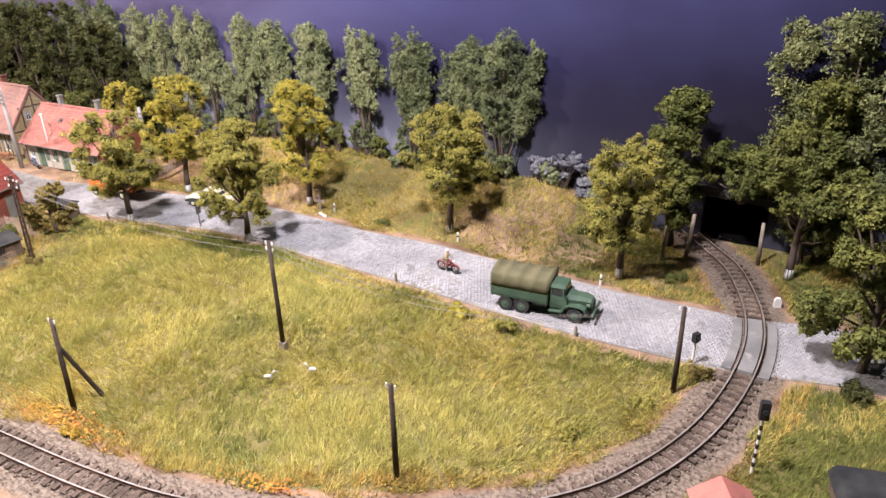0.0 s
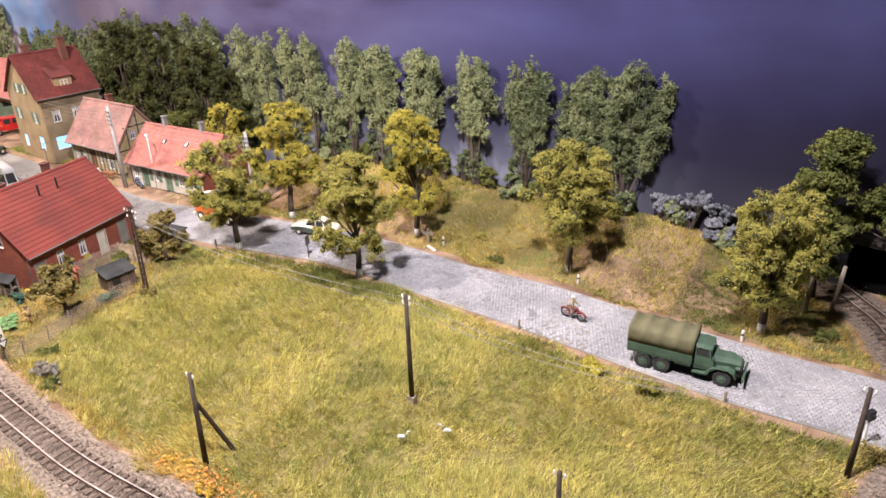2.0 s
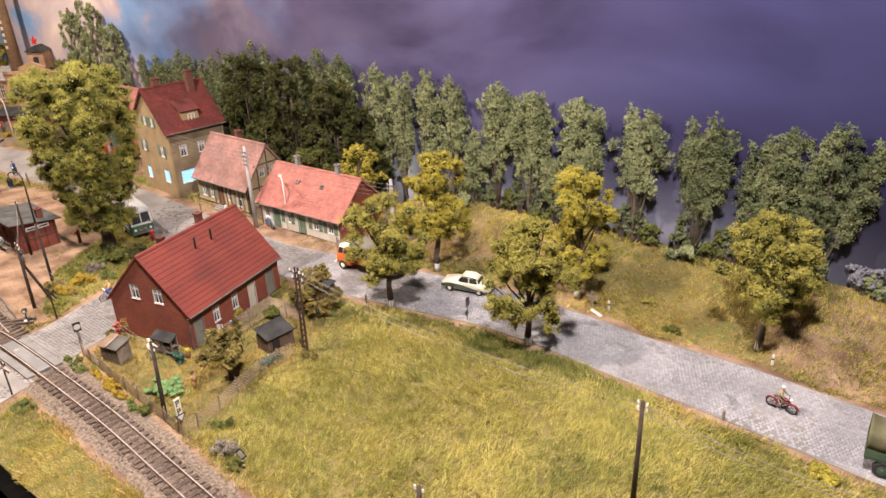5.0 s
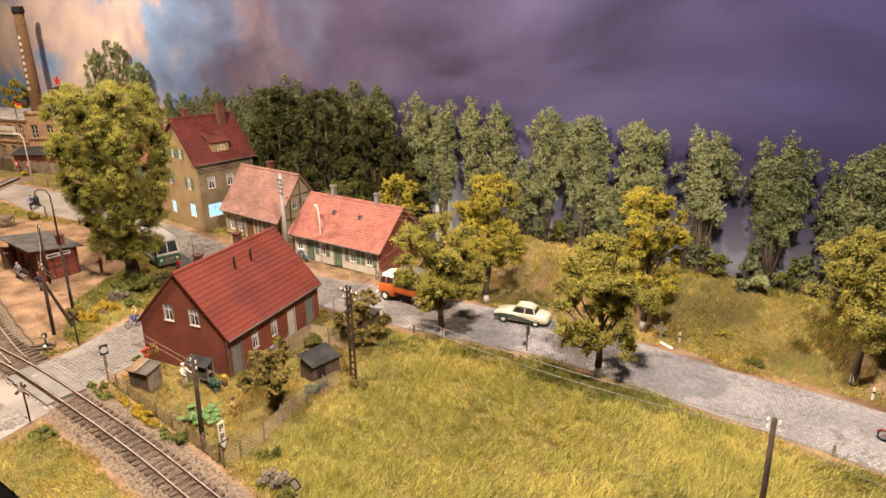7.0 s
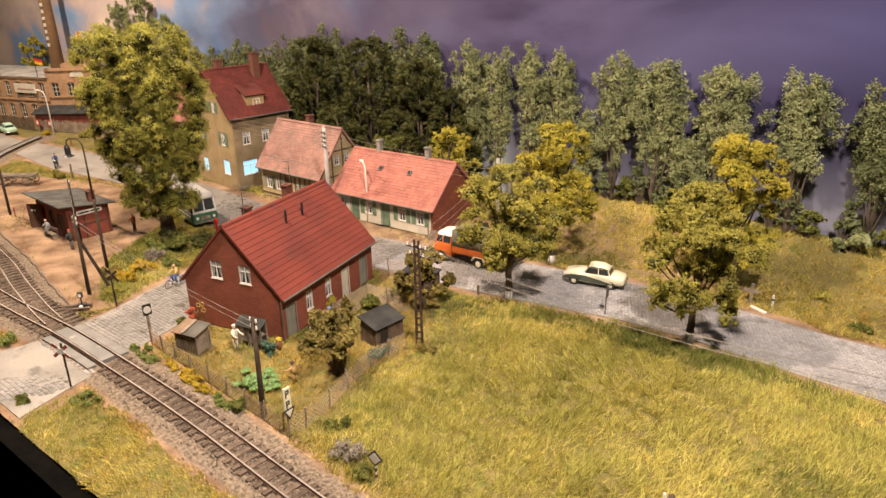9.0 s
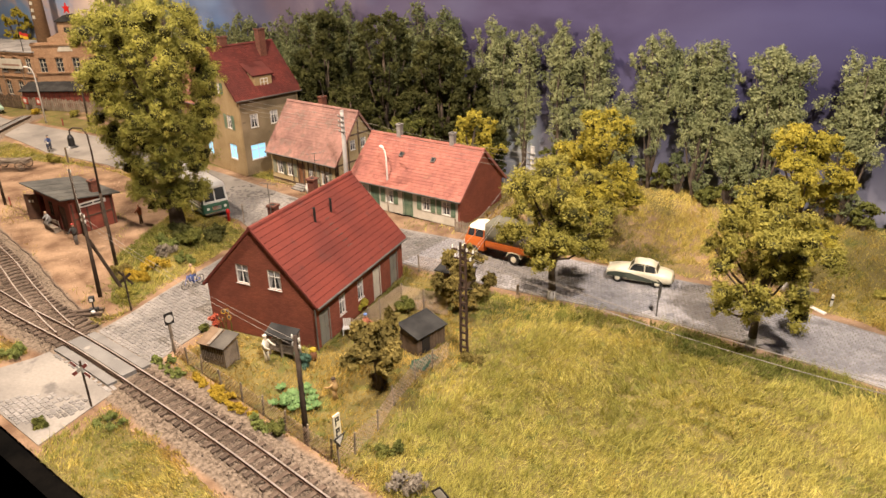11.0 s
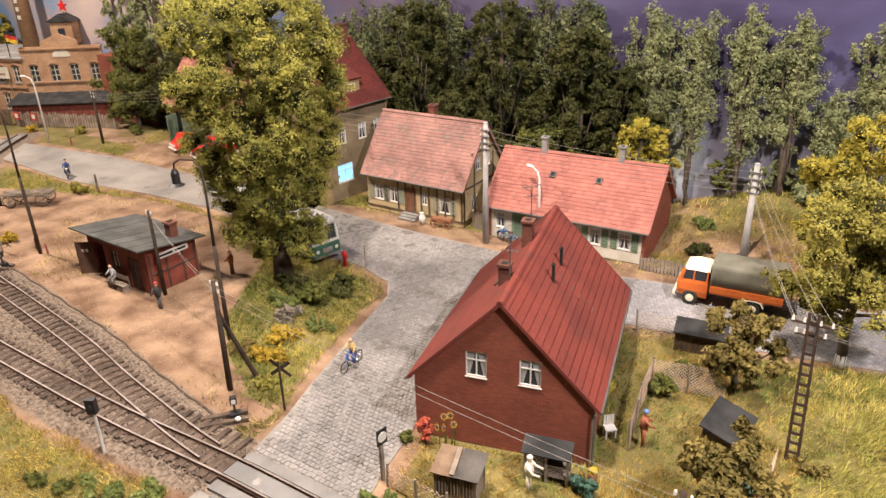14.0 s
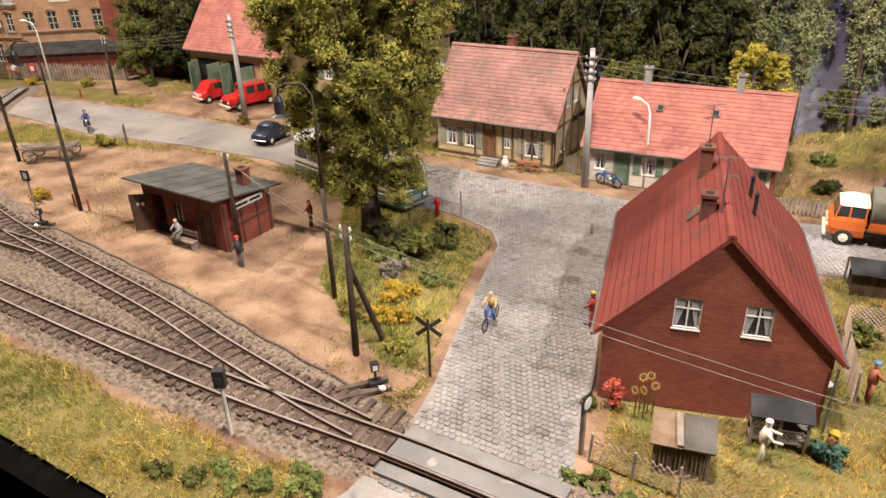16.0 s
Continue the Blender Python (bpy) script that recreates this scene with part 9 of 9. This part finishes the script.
BUSHES = [
    (-57.0, 31.0, 0.9, 0.7, 1.0, LEAF_GREEN, "leafy green garden bush"), (-60.0, 27.4, 0.7, 0.7, 1.4, LEAF_YELLOW, "yellow-green bush at the house wall"), (-57.8, 29.4, 0.9, 0.9, 1.0, LEAF_GREEN, "leafy green garden bush"),
    (-58.3, 21.2, 0.7, 0.5, 1.0, TEAL, "bluish green shrub by the lean-to"), (-52.6, 25.2, 0.8, 1.2, 0.8, TEAL, "bluish green weeds by the fence"), (-50.9, 27.0, 0.9, 0.5, 0.7, BROWNLEAF, "brownish weeds round the mast foot"),
    (-64.9, 16.6, 1.0, 0.5, 0.5, LEAF_WEED, "green weeds beside the track"), (-63.4, 16.4, 1.1, 0.5, 0.45, LEAF_WEED, "green weeds beside the track"), (-60.2, 16.65, 1.2, 0.4, 0.5, OCHRELEAF, "ochre weeds along the fence"), (-57.6, 16.45, 1.3, 0.45, 0.5, OCHRELEAF, "ochre weeds along the fence"), (-58.9, 16.5, 1.2, 0.45, 0.55, OCHRELEAF, "ochre weeds along the fence"), (-55.9, 16.3, 1.1, 0.5, 0.5, LEAF_WEED, "green weeds along the fence"), (-61.5, 16.75, 0.9, 0.4, 0.45, OCHRELEAF, "ochre weeds along the fence"),
    (-54.9, 16.4, 1.1, 0.6, 0.6, LEAF_GREEN, "green weeds at the pole foot"), (-49.6, 18.6, 0.8, 1.2, 0.6, LEAF_GREEN, "green weeds outside the fence"), (-47.2, 17.0, 1.0, 0.6, 0.9, GREYLEAF, "grey twiggy scrub beside the track"), (-45.9, 16.6, 0.7, 0.5, 0.5, LEAF_GREEN, "green weeds at the sign"),
    (-80.3, 28.3, 1.4, 1.1, 1.2, LEAF_DARK, "dark green bush under the big tree"), (-78.4, 27.4, 1.4, 1.2, 1.3, LEAF_GREEN, "green bush under the big tree"), (-77.6, 29.6, 1.3, 1.2, 1.2, LEAF_DARK, "dark green bush under the big tree"), (-78.5, 25.2, 1.2, 1.0, 1.0, GREYLEAF, "grey dry bush beside the street"),
    (-77.2, 23.3, 1.6, 1.2, 0.9, OCHRELEAF, "bright yellow bush beside the street"), (-75.6, 21.6, 1.2, 1.2, 1.0, OCHRELEAF, "bright yellow bush beside the street"), (-77.0, 21.4, 1.4, 1.0, 0.8, BROWNLEAF, "brown-green bush beside the pole"), (-75.8, 25.0, 1.1, 1.6, 0.7, LEAF_WEED, "yellow weeds along the street edge"), (-74.2, 19.9, 0.7, 0.7, 0.6, LEAF_OLIVE, "olive weeds at the crossing sign"), (-79.4, 26.2, 1.5, 1.4, 0.9, LEAF_WEED, "green bush under the big tree"),
    (-74.8, 11.0, 2.0, 0.9, 0.7, LEAF_WEED, "green bush at the layout's edge"), (-72.9, 12.0, 1.7, 0.9, 0.6, LEAF_WEED, "green bush beside the crossing"), (-76.8, 10.2, 1.6, 0.9, 0.6, LEAF_GREEN, "dark green bush at the layout's edge"), (-62.2, 11.9, 1.3, 0.8, 0.5, LEAF_WEED, "green weeds beside the track"), (-64.6, 9.8, 0.7, 0.4, 0.45, LEAF_GREEN, "green weeds at the layout's edge"),
    (-18.8, 35.2, 0.9, 0.7, 1.0, LEAF_YELLOW, "yellow-green bush on the road verge"), (-15.2, 34.4, 0.8, 0.7, 1.1, LEAF_OLIVE, "olive bush on the road verge"), (-3.9, 35.1, 0.9, 0.6, 0.8, BROWNLEAF, "brownish bush by the signal post"), (-8.4, 27.4, 0.9, 0.7, 0.7, LEAF_OLIVE, "olive bush at the meadow's edge"), (-5.9, 31.4, 0.7, 0.5, 0.6, LEAF_OLIVE, "olive bush at the meadow's edge"),
    (-110.2, 32.3, 0.9, 0.6, 0.9, LEAF_OLIVE, "round olive bush at the roadside"), (-104.6, 41.4, 0.7, 0.5, 0.7, BROWNLEAF, "brown bush at the pole foot"), (-104.4, 22.9, 1.0, 0.8, 0.9, OCHRELEAF, "yellowish bush beside the track"), (-130.5, 44.4, 2.0, 0.7, 0.9, LEAF_OLIVE, "olive scrub along the works fence"), (-124.5, 47.6, 2.2, 0.8, 1.0, LEAF_GREEN, "green scrub beside the works"), (-136.2, 42.2, 1.3, 0.6, 0.8, OCHRELEAF, "yellow scrub along the works fence"),
    (-33.8, 47.2, 0.8, 0.6, 0.6, LEAF_OLIVE, "olive bush on the bank"), (-31.0, 44.9, 1.0, 0.5, 0.5, LEAF_GREEN, "green weeds on the verge"), (-60.8, 48.6, 0.9, 0.8, 0.9, LEAF_WEED, "green bush behind the cottage"), (-60.2, 45.2, 1.2, 1.0, 1.0, LEAF_DARK, "dark bush beside the cottage gable"),
    (-7.6, 45.6, 1.0, 0.7, 0.8, LEAF_GREEN, "green bush by the tunnel road"), (3.6, 37.0, 1.0, 0.7, 1.0, LEAF_DARK, "dark bush at the roadside"), (-66.0, 20.0, 0.35, 0.5, 0.6, LEAF_GREEN, "green weeds at the house corner"), (-30.6, 15.9, 1.0, 0.5, 0.45, OCHRELEAF, "orange-yellow weeds beside the track"), (-33.4, 16.4, 1.2, 0.5, 0.45, OCHRELEAF, "orange-yellow weeds beside the track"),
]
for i, (x, y, w, d, h, leaf, label) in enumerate(BUSHES):
    bush("bush", x, y, gz(x, y) - 0.03, w, d, h, leaf, label, 300 + i, int(700 + 900 * w * max(h, d)), 0.075 if h < 1.2 else 0.10)

# cabbages, sunflowers, red flowers
CABBAGE = leaf_mat("cabbage_leaf", (0.11, 0.22, 0.075), (0.24, 0.38, 0.16))
first = None
for i in range(26):
    x, y = -56.3 + rng.normal(0, 0.75), 18.75 + rng.normal(0, 0.5)
    if first is None:
        t = thing("cabbage", x, y, 0.02, 0, "bright green cabbage head in the vegetable bed", "cabbage", "cabbages in the bed")
        bm = bmn()
        blob(bm, (0, 0, 0.12), (0.11, 0.11, 0.10), 3, 2, 0.2)
        part("heart", bm, CABBAGE, t, smooth=True)
        for k in range(8):
            bm = bmn()
            a = k * 2.4
            c, s = math.cos(a), math.sin(a)
            q = 0.30 + 0.04 * (k % 3)
            v = [bm.verts.new(p) for p in ((0.05 * c, 0.05 * s, 0.03), (0.2 * c - 0.13 * s, 0.2 * s + 0.13 * c, 0.16), (q * c, q * s, 0.24), (0.2 * c + 0.13 * s, 0.2 * s - 0.13 * c, 0.16))]
            bm.faces.new(v)
            r_ = bmesh.ops.extrude_face_region(bm, geom=bm.faces[:])
            bmesh.ops.translate(bm, vec=(0, 0, -0.012), verts=[g for g in r_["geom"] if isinstance(g, bmesh.types.BMVert)])
            part("leaf", bm, CABBAGE, t)
        first = t
    else:
        copy_thing(first, at(x, y, 0.02, rng.uniform(0, 360)))
PETAL = plain("sunflower_yellow", (0.72, 0.42, 0.04), 0.7)
first = None
for i, (x, y, h) in enumerate([(-64.0, 20.75, 1.75), (-64.25, 20.6, 1.7), (-63.8, 20.65, 1.45), (-64.05, 20.4, 1.3), (-64.35, 20.35, 1.25)]):
    t = thing("sunflower", x, y, 0.02, rng.uniform(-30, 30), "tall yellow sunflower beside the brick wall", "flower", "sunflowers")
    bm = bmn()
    tube(bm, [(0, 0, -0.05), (0.03, 0, h * 0.6), (0, -0.05, h)], 0.025, 5)
    part("stalk", bm, LEAF_GREEN, t)
    bm = bmn()
    for k in range(12):
        a = k * math.pi / 6
        m = pose(0, -0.09, h, -20, 0, 0)
        v = [bm.verts.new(m @ Vector(p)) for p in ((0.10 * math.cos(a - 0.2), 0, 0.10 * math.sin(a - 0.2)), (0.19 * math.cos(a), -0.02, 0.19 * math.sin(a)), (0.10 * math.cos(a + 0.2), 0, 0.10 * math.sin(a + 0.2)), (0.1 * math.cos(a), 0.02, 0.1 * math.sin(a)))]
        bm.faces.new(v)
    part("petals", bm, PETAL, t)
    bm = bmn()
    cyl(bm, (0, -0.08, h), (0, -0.12, h + 0.01), 0.11, 0.09, 10)
    part("seed_head", bm, DARKWOOD, t)
bush("red_flowers", -65.1, 20.4, 0, 0.45, 0.35, 1.7, leaf_mat("flowers_red", (0.50, 0.08, 0.05), (0.62, 0.20, 0.12)), "clump of tall red flowers by the brick wall", 401, 500, 0.07, "flowers")
# wild flowers by the meadow's near edge
p = np.vstack([np.c_[rng.normal(-18.6, 1.3, 220), rng.normal(17.6, 0.35, 220)], np.c_[rng.normal(-31.5, 1.6, 260), rng.normal(16.3, 0.4, 260)]])
p = p[near_line(p, main_line) > 1.8]
stones("wild_flowers", np.c_[p, height(p) + rng.uniform(0.15, 0.35, len(p))], 0.07, mat("orange_petals", (0.55, 0.20, 0.05), (0.60, 0.32, 0.05), 0.8, island=0.3), "scattered orange wild flowers beside the track")["category"] = "flowers"

# signs with letters built of strokes
def letter(bm, ch, x, z, h, m):
    w, s = h * 0.55, h * 0.17
    strokes = {"P": ((0, s, 0, h), (s, w, h - s, h), (s, w, h * 0.45, h * 0.45 + s), (w - s, w, h * 0.45 + s, h - s)), "H": ((0, s, 0, h), (w - s, w, 0, h), (s, w - s, h * 0.42, h * 0.42 + s))}[ch]
    for a, b, c, d in strokes:
        box(bm, x - w / 2 + a, x - w / 2 + b, -0.045, -0.034, z + c, z + d, m)


t = thing("pp_sign", -50.6, 16.5, 0, 92, "white upright sign with two black letters P above a triangle", "railway sign")
bm = bmn()
cyl(bm, (0, 0.08, -0.05), (0, 0.08, 2.0), 0.05, n=8)
part("post", bm, GREYWOOD, t)
bm = bmn()
box(bm, -0.21, 0.21, -0.03, 0.03, 1.6, 2.85)
b = part("board", bm, CREAMPAINT, t, bevel=0.008)
for z in (1.72, 2.3):
    bm = bmn()
    letter(bm, "P", 0, z, 0.42, pose(0, 0, 0))
    part("letter", bm, BLACK, b)
bm = bmn()
prism(bm, [(-0.36, 1.72), (0, 1.1), (0.36, 1.72)], -0.085, -0.05)
dd = part("triangle", bm, BLACK, t, "black-edged warning triangle")
bm = bmn()
prism(bm, [(-0.23, 1.65), (0, 1.25), (0.23, 1.65)], -0.097, -0.087)
part("panel", bm, WHITE, dd)
t = thing("diamond_sign", -45.1, 16.75, 0, 10, "black and white diamond sign on a striped post", "railway sign")
bm = bmn()
cyl(bm, (0, 0.03, -0.05), (0, 0.03, 1.0), 0.05, n=8)
part("post", bm, WHITE, t)
for z in (0.2, 0.55):
    bm = bmn()
    tube(bm, [(0, 0.03, z), (0, 0.03, z + 0.17)], 0.056, 8)
    part("band", bm, BLACK, t)
bm = bmn()
box(bm, -0.3, 0.3, -0.02, 0.02, -0.3, 0.3, pose(0, 0, 1.25, 0, 45, 0))
dd = part("board", bm, BLACK, t, bevel=0.008)
bm = bmn()
box(bm, -0.22, 0.22, -0.032, -0.022, -0.22, 0.22, pose(0, 0, 1.25, 0, 45, 0))
part("panel", bm, WHITE, dd)
t = thing("halt_sign", -103.0, 21.8, 0, 15, "black board with a white letter H on a post", "railway sign")
bm = bmn()
cyl(bm, (0, 0.05, -0.05), (0, 0.05, 2.6), 0.06, n=8)
part("post", bm, GREYWOOD, t)
bm = bmn()
box(bm, -0.3, 0.3, -0.03, 0.03, 1.95, 2.6)
b = part("board", bm, BLACK, t, bevel=0.01)
bm = bmn()
letter(bm, "H", 0, 2.06, 0.42, pose(0, 0, 0))
part("letter", bm, WHITE, b)


def point_lever(x, y, rz):
    t = thing("point_lever", x, y, 0.05, rz, "black and white point lever on dark timbers beside the turnout", "point lever", "point levers")
    for yy in (-0.28, 0.28):
        bm = bmn()
        box(bm, -1.3, 0.8, yy - 0.12, yy + 0.12, 0, 0.14)
        part("timber", bm, SLEEPER, t, bevel=0.015)
    bm = bmn()
    box(bm, 0.0, 0.5, -0.2, 0.2, 0.143, 0.32)
    part("base", bm, BLACK, t, bevel=0.03)
    bm = bmn()
    cyl(bm, (0.25, 0, 0.32), (0.25, 0, 0.8), 0.05, n=8)
    part("stem", bm, BLACK, t)
    bm = bmn()
    box(bm, 0.1, 0.4, -0.13, 0.13, 0.803, 1.15)
    hd = part("lantern", bm, BLACK, t, bevel=0.04)
    bm = bmn()
    box(bm, 0.15, 0.35, -0.145, -0.133, 0.86, 1.08)
    part("panel", bm, WHITE, hd)
    bm = bmn()
    tube(bm, [(0.3, -0.25, 0.2), (0.35, -0.55, 0.35)], 0.03, 6)
    blob(bm, (0.36, -0.62, 0.36), (0.14, 0.12, 0.12), 1, 2, 0)
    part("weight", bm, WHITE, t, "white counterweight")


point_lever(-73.7, 17.1, 50)
point_lever(-100.2, 20.3, 20)

# hydrant, bench, table, cart, milk can, handcart, moped, storks, stump
t = thing("hydrant", -79.8, 32.35, 0, 0, "red cast iron hydrant at the street corner", "hydrant")
bm = bmn()
tube(bm, [(0, 0, -0.05), (0, 0, 0.75), (0, 0, 0.85), (0, 0, 1.05), (0, 0, 1.15)], [0.14, 0.12, 0.18, 0.15, 0.05], 10)
part("body", bm, FIRERED, t, smooth=True)
for s in (-1, 1):
    bm = bmn()
    cyl(bm, (0, 0, 0.8), (s * 0.24, 0, 0.8), 0.07, n=8)
    part("outlet", bm, FIRERED, t)
t = thing("bench", -90.2, 22.55, 0, 0, "grey wooden bench with a back against the hut", "bench")
for k in range(3):
    bm = bmn()
    box(bm, -0.9, 0.9, -0.25 + 0.15 * k, -0.13 + 0.15 * k, 0.42, 0.47)
    part("seat_slat", bm, GREYWOOD, t, bevel=0.008)
for z in (0.62, 0.8):
    bm = bmn()
    box(bm, -0.9, 0.9, 0.22, 0.26, z, z + 0.12)
    part("back_slat", bm, GREYWOOD, t, bevel=0.008)
for s in (-0.75, 0.75):
    bm = bmn()
    box(bm, s - 0.05, s + 0.05, -0.22, 0.2, -0.02, 0.417)
    box(bm, s - 0.04, s + 0.04, 0.265, 0.31, -0.02, 0.95)
    part("leg", bm, GREYWOOD, t)
t = thing("farm_cart", -111.2, 28.4, 0.0, 38, "weathered wooden farm cart loaded with poles", "cart")
for xx in (-1.3, 1.3):
    for s in (-1, 1):
        bm = bmn()
        n = 16
        tube(bm, [(xx + 0.5 * math.cos(2 * math.pi * k / n), 0.8 * s, 0.52 + 0.5 * math.sin(2 * math.pi * k / n)) for k in range(n + 1)], 0.05, 5)
        w = part("wheel", bm, DARKWOOD, t)
        bm = bmn()
        for k in range(5):
            a = math.pi * k / 5
            cyl(bm, (xx + 0.48 * math.cos(a), 0.8 * s, 0.52 + 0.48 * math.sin(a)), (xx - 0.48 * math.cos(a), 0.8 * s, 0.52 - 0.48 * math.sin(a)), 0.03, n=5)
        part("spokes", bm, GREYWOOD, w)
    bm = bmn()
    cyl(bm, (xx, -0.8, 0.52), (xx, 0.8, 0.52), 0.06, n=6)
    part("axle", bm, DARKWOOD, t)
bm = bmn()
box(bm, -1.9, 1.9, -0.6, 0.6, 0.75, 0.83)
part("bed", bm, GREYWOOD, t, bevel=0.01)
for k in range(7):
    bm = bmn()
    yy = -0.45 + 0.15 * k
    zz = 0.92 + (0.0 if k % 2 else 0.12)
    cyl(bm, (-2.2 + 0.2 * (k % 3), yy, zz), (2.0 - 0.15 * (k % 2), yy + 0.05, zz), 0.08, 0.06, 7)
    part("pole", bm, GREYWOOD, t)
for s in (-1, 1):
    bm = bmn()
    cyl(bm, (-1.9, 0.62 * s, 1.0), (1.9, 0.62 * s, 1.0), 0.045, n=6)
    for xx in (-1.7, -0.6, 0.6, 1.7):
        cyl(bm, (xx, 0.62 * s, 0.8), (xx, 0.66 * s, 1.2), 0.035, n=5)
    part("side_rail", bm, GREYWOOD, t)
t = thing("milk_can", -79.7, 41.2, 0.0, 0, "pale churn standing before the timbered house", "milk can")
bm = bmn()
tube(bm, [(0, 0, 0), (0, 0, 0.55), (0, 0, 0.7), (0, 0, 0.82), (0, 0, 0.88)], [0.24, 0.24, 0.15, 0.15, 0.19], 12)
part("body", bm, WHITE, t, smooth=True)
t = thing("handcart", -78.0, 41.35, 0.0, 10, "dark red handcart leaning before the house", "handcart")
for xx in (-0.5, 0.5):
    bm = bmn()
    tube(bm, [(xx + 0.32 * math.cos(2 * math.pi * k / 12), -0.3, 0.33 + 0.32 * math.sin(2 * math.pi * k / 12)) for k in range(13)], 0.04, 5)
    cyl(bm, (xx - 0.3, -0.3, 0.33), (xx + 0.3, -0.3, 0.33), 0.025, n=5)
    cyl(bm, (xx, -0.3, 0.03), (xx, -0.3, 0.63), 0.025, n=5)
    part("wheel", bm, BROWNDOOR, t)
bm = bmn()
box(bm, -0.8, 0.8, -0.25, 0.25, 0.4, 0.72)
part("tub", bm, BROWNDOOR, t, bevel=0.02)
bm = bmn()
tube(bm, [(0.8, 0, 0.6), (1.5, 0, 0.2)], 0.03, 6)
part("shaft", bm, BROWNDOOR, t)
two_wheeler(-72.4, 41.2, 165, plain("moped_blue", (0.06, 0.14, 0.32), 0.35), True, "blue moped parked at the cottage wall", "moped")
for x, y, rz in ((-24.5, 23.75, 30), (-22.7, 25.35, 200)):
    bm = bmn()
    blob(bm, (0, 0, 0.62), (0.34, 0.17, 0.18), 2, 2, 0.1)
    tube(bm, [(0.25, 0, 0.68), (0.4, 0, 0.95), (0.48, 0, 1.12)], [0.08, 0.05, 0.06], 6)
    tube(bm, [(0.48, 0, 1.12), (0.78, 0, 1.02)], [0.035, 0.01], 5)
    for s in (-1, 1):
        cyl(bm, (0, 0.06 * s, -0.03), (0, 0.06 * s, 0.55), 0.02, n=5)
    bmesh.ops.scale(bm, vec=(0.75, 0.75, 0.75), verts=bm.verts[:])
    o = part("bird_figurine", bm, mat("grey_white_plumage", (0.35, 0.34, 0.31), (0.6, 0.58, 0.54), 0.8, scale=3.0), None, "small white bird figurine standing in the meadow", smooth=True, cat="figurine")
    o["group"] = "white bird figurines"
    o.matrix_basis = at(x, y, gz(x, y) + 0.02, rz)
for x, y, h, a in ((-7.7, 49.7, 3.5, 6), (-2.9, 50.9, 3.2, -3), (-9.2, 48.9, 2.6, 2)):
    t = thing("tunnel_post", x, y, 0, 0, "grey weathered post beside the tunnel mouth", "post", "posts at the tunnel")
    bm = bmn()
    tube(bm, [(0, 0, -0.1), (0.04 * a, 0, h)], [0.16, 0.12], 8)
    part("shaft", bm, GREYWOOD, t, smooth=True)
t = thing("barrel", -58.1, 21.85, 0, 0, "brown wooden planter barrel by the house door", "barrel")
bm = bmn()
tube(bm, [(0, 0, 0), (0, 0, 0.3), (0, 0, 0.6)], [0.16, 0.2, 0.17], 12)
part("body", bm, BROWNDOOR, t, smooth=True)
bm = bmn()
blob(bm, (0, 0, 0.66), (0.2, 0.2, 0.16), 4, 2, 0.4)
part("plant", bm, OCHRELEAF, t)
t = thing("garden_chair", -58.6, 25.0, 0, 40, "white slatted garden chair at the house wall", "chair")
for k in range(4):
    bm = bmn()
    box(bm, -0.22 + 0.12 * k, -0.13 + 0.12 * k, 0.2, 0.23, 0.42, 0.95)
    part("back_slat", bm, WHITE, t)
bm = bmn()
box(bm, -0.25, 0.25, -0.22, 0.24, 0.4, 0.44)
part("seat", bm, WHITE, t, bevel=0.008)
for a in (-0.21, 0.21):
    for b in (-0.18, 0.2):
        bm = bmn()
        box(bm, a - 0.025, a + 0.025, b - 0.025, b + 0.025, -0.02, 0.397)
        part("leg", bm, WHITE, t)
# a low building at the layout's front corner, only its roof in view
t = thing("line_hut", -0.75, 25.2, -0.75, 28, "small hut with a red tiled roof at the front corner", "hut")
bm = bmn()
box(bm, -1.1, 1.1, -0.9, 0.9, -0.05, 1.6)
part("wall", bm, RED_BRICK, t)
bm = bmn()
prism(bm, [(-1.35, 1.55), (1.35, 1.55), (0, 2.35)], -1.1, 1.1)
part("roof", bm, PINK_TILE, t, bevel=0.02)
t = thing("coal_bin", 4.3, 28.6, 0.0, 15, "dark grey felt-roofed bin at the front corner", "bin")
bm = bmn()
box(bm, -1.2, 1.2, -1.0, 1.0, -0.3, 0.9)
part("body", bm, DARKWOOD, t, bevel=0.03)
bm = bmn()
prism(bm, [(-1.35, 0.903), (1.35, 0.903), (1.1, 1.35), (-1.1, 1.35)], -1.15, 1.15)
part("lid", bm, TARFELT, t, bevel=0.06)

# grass last
build_grass()
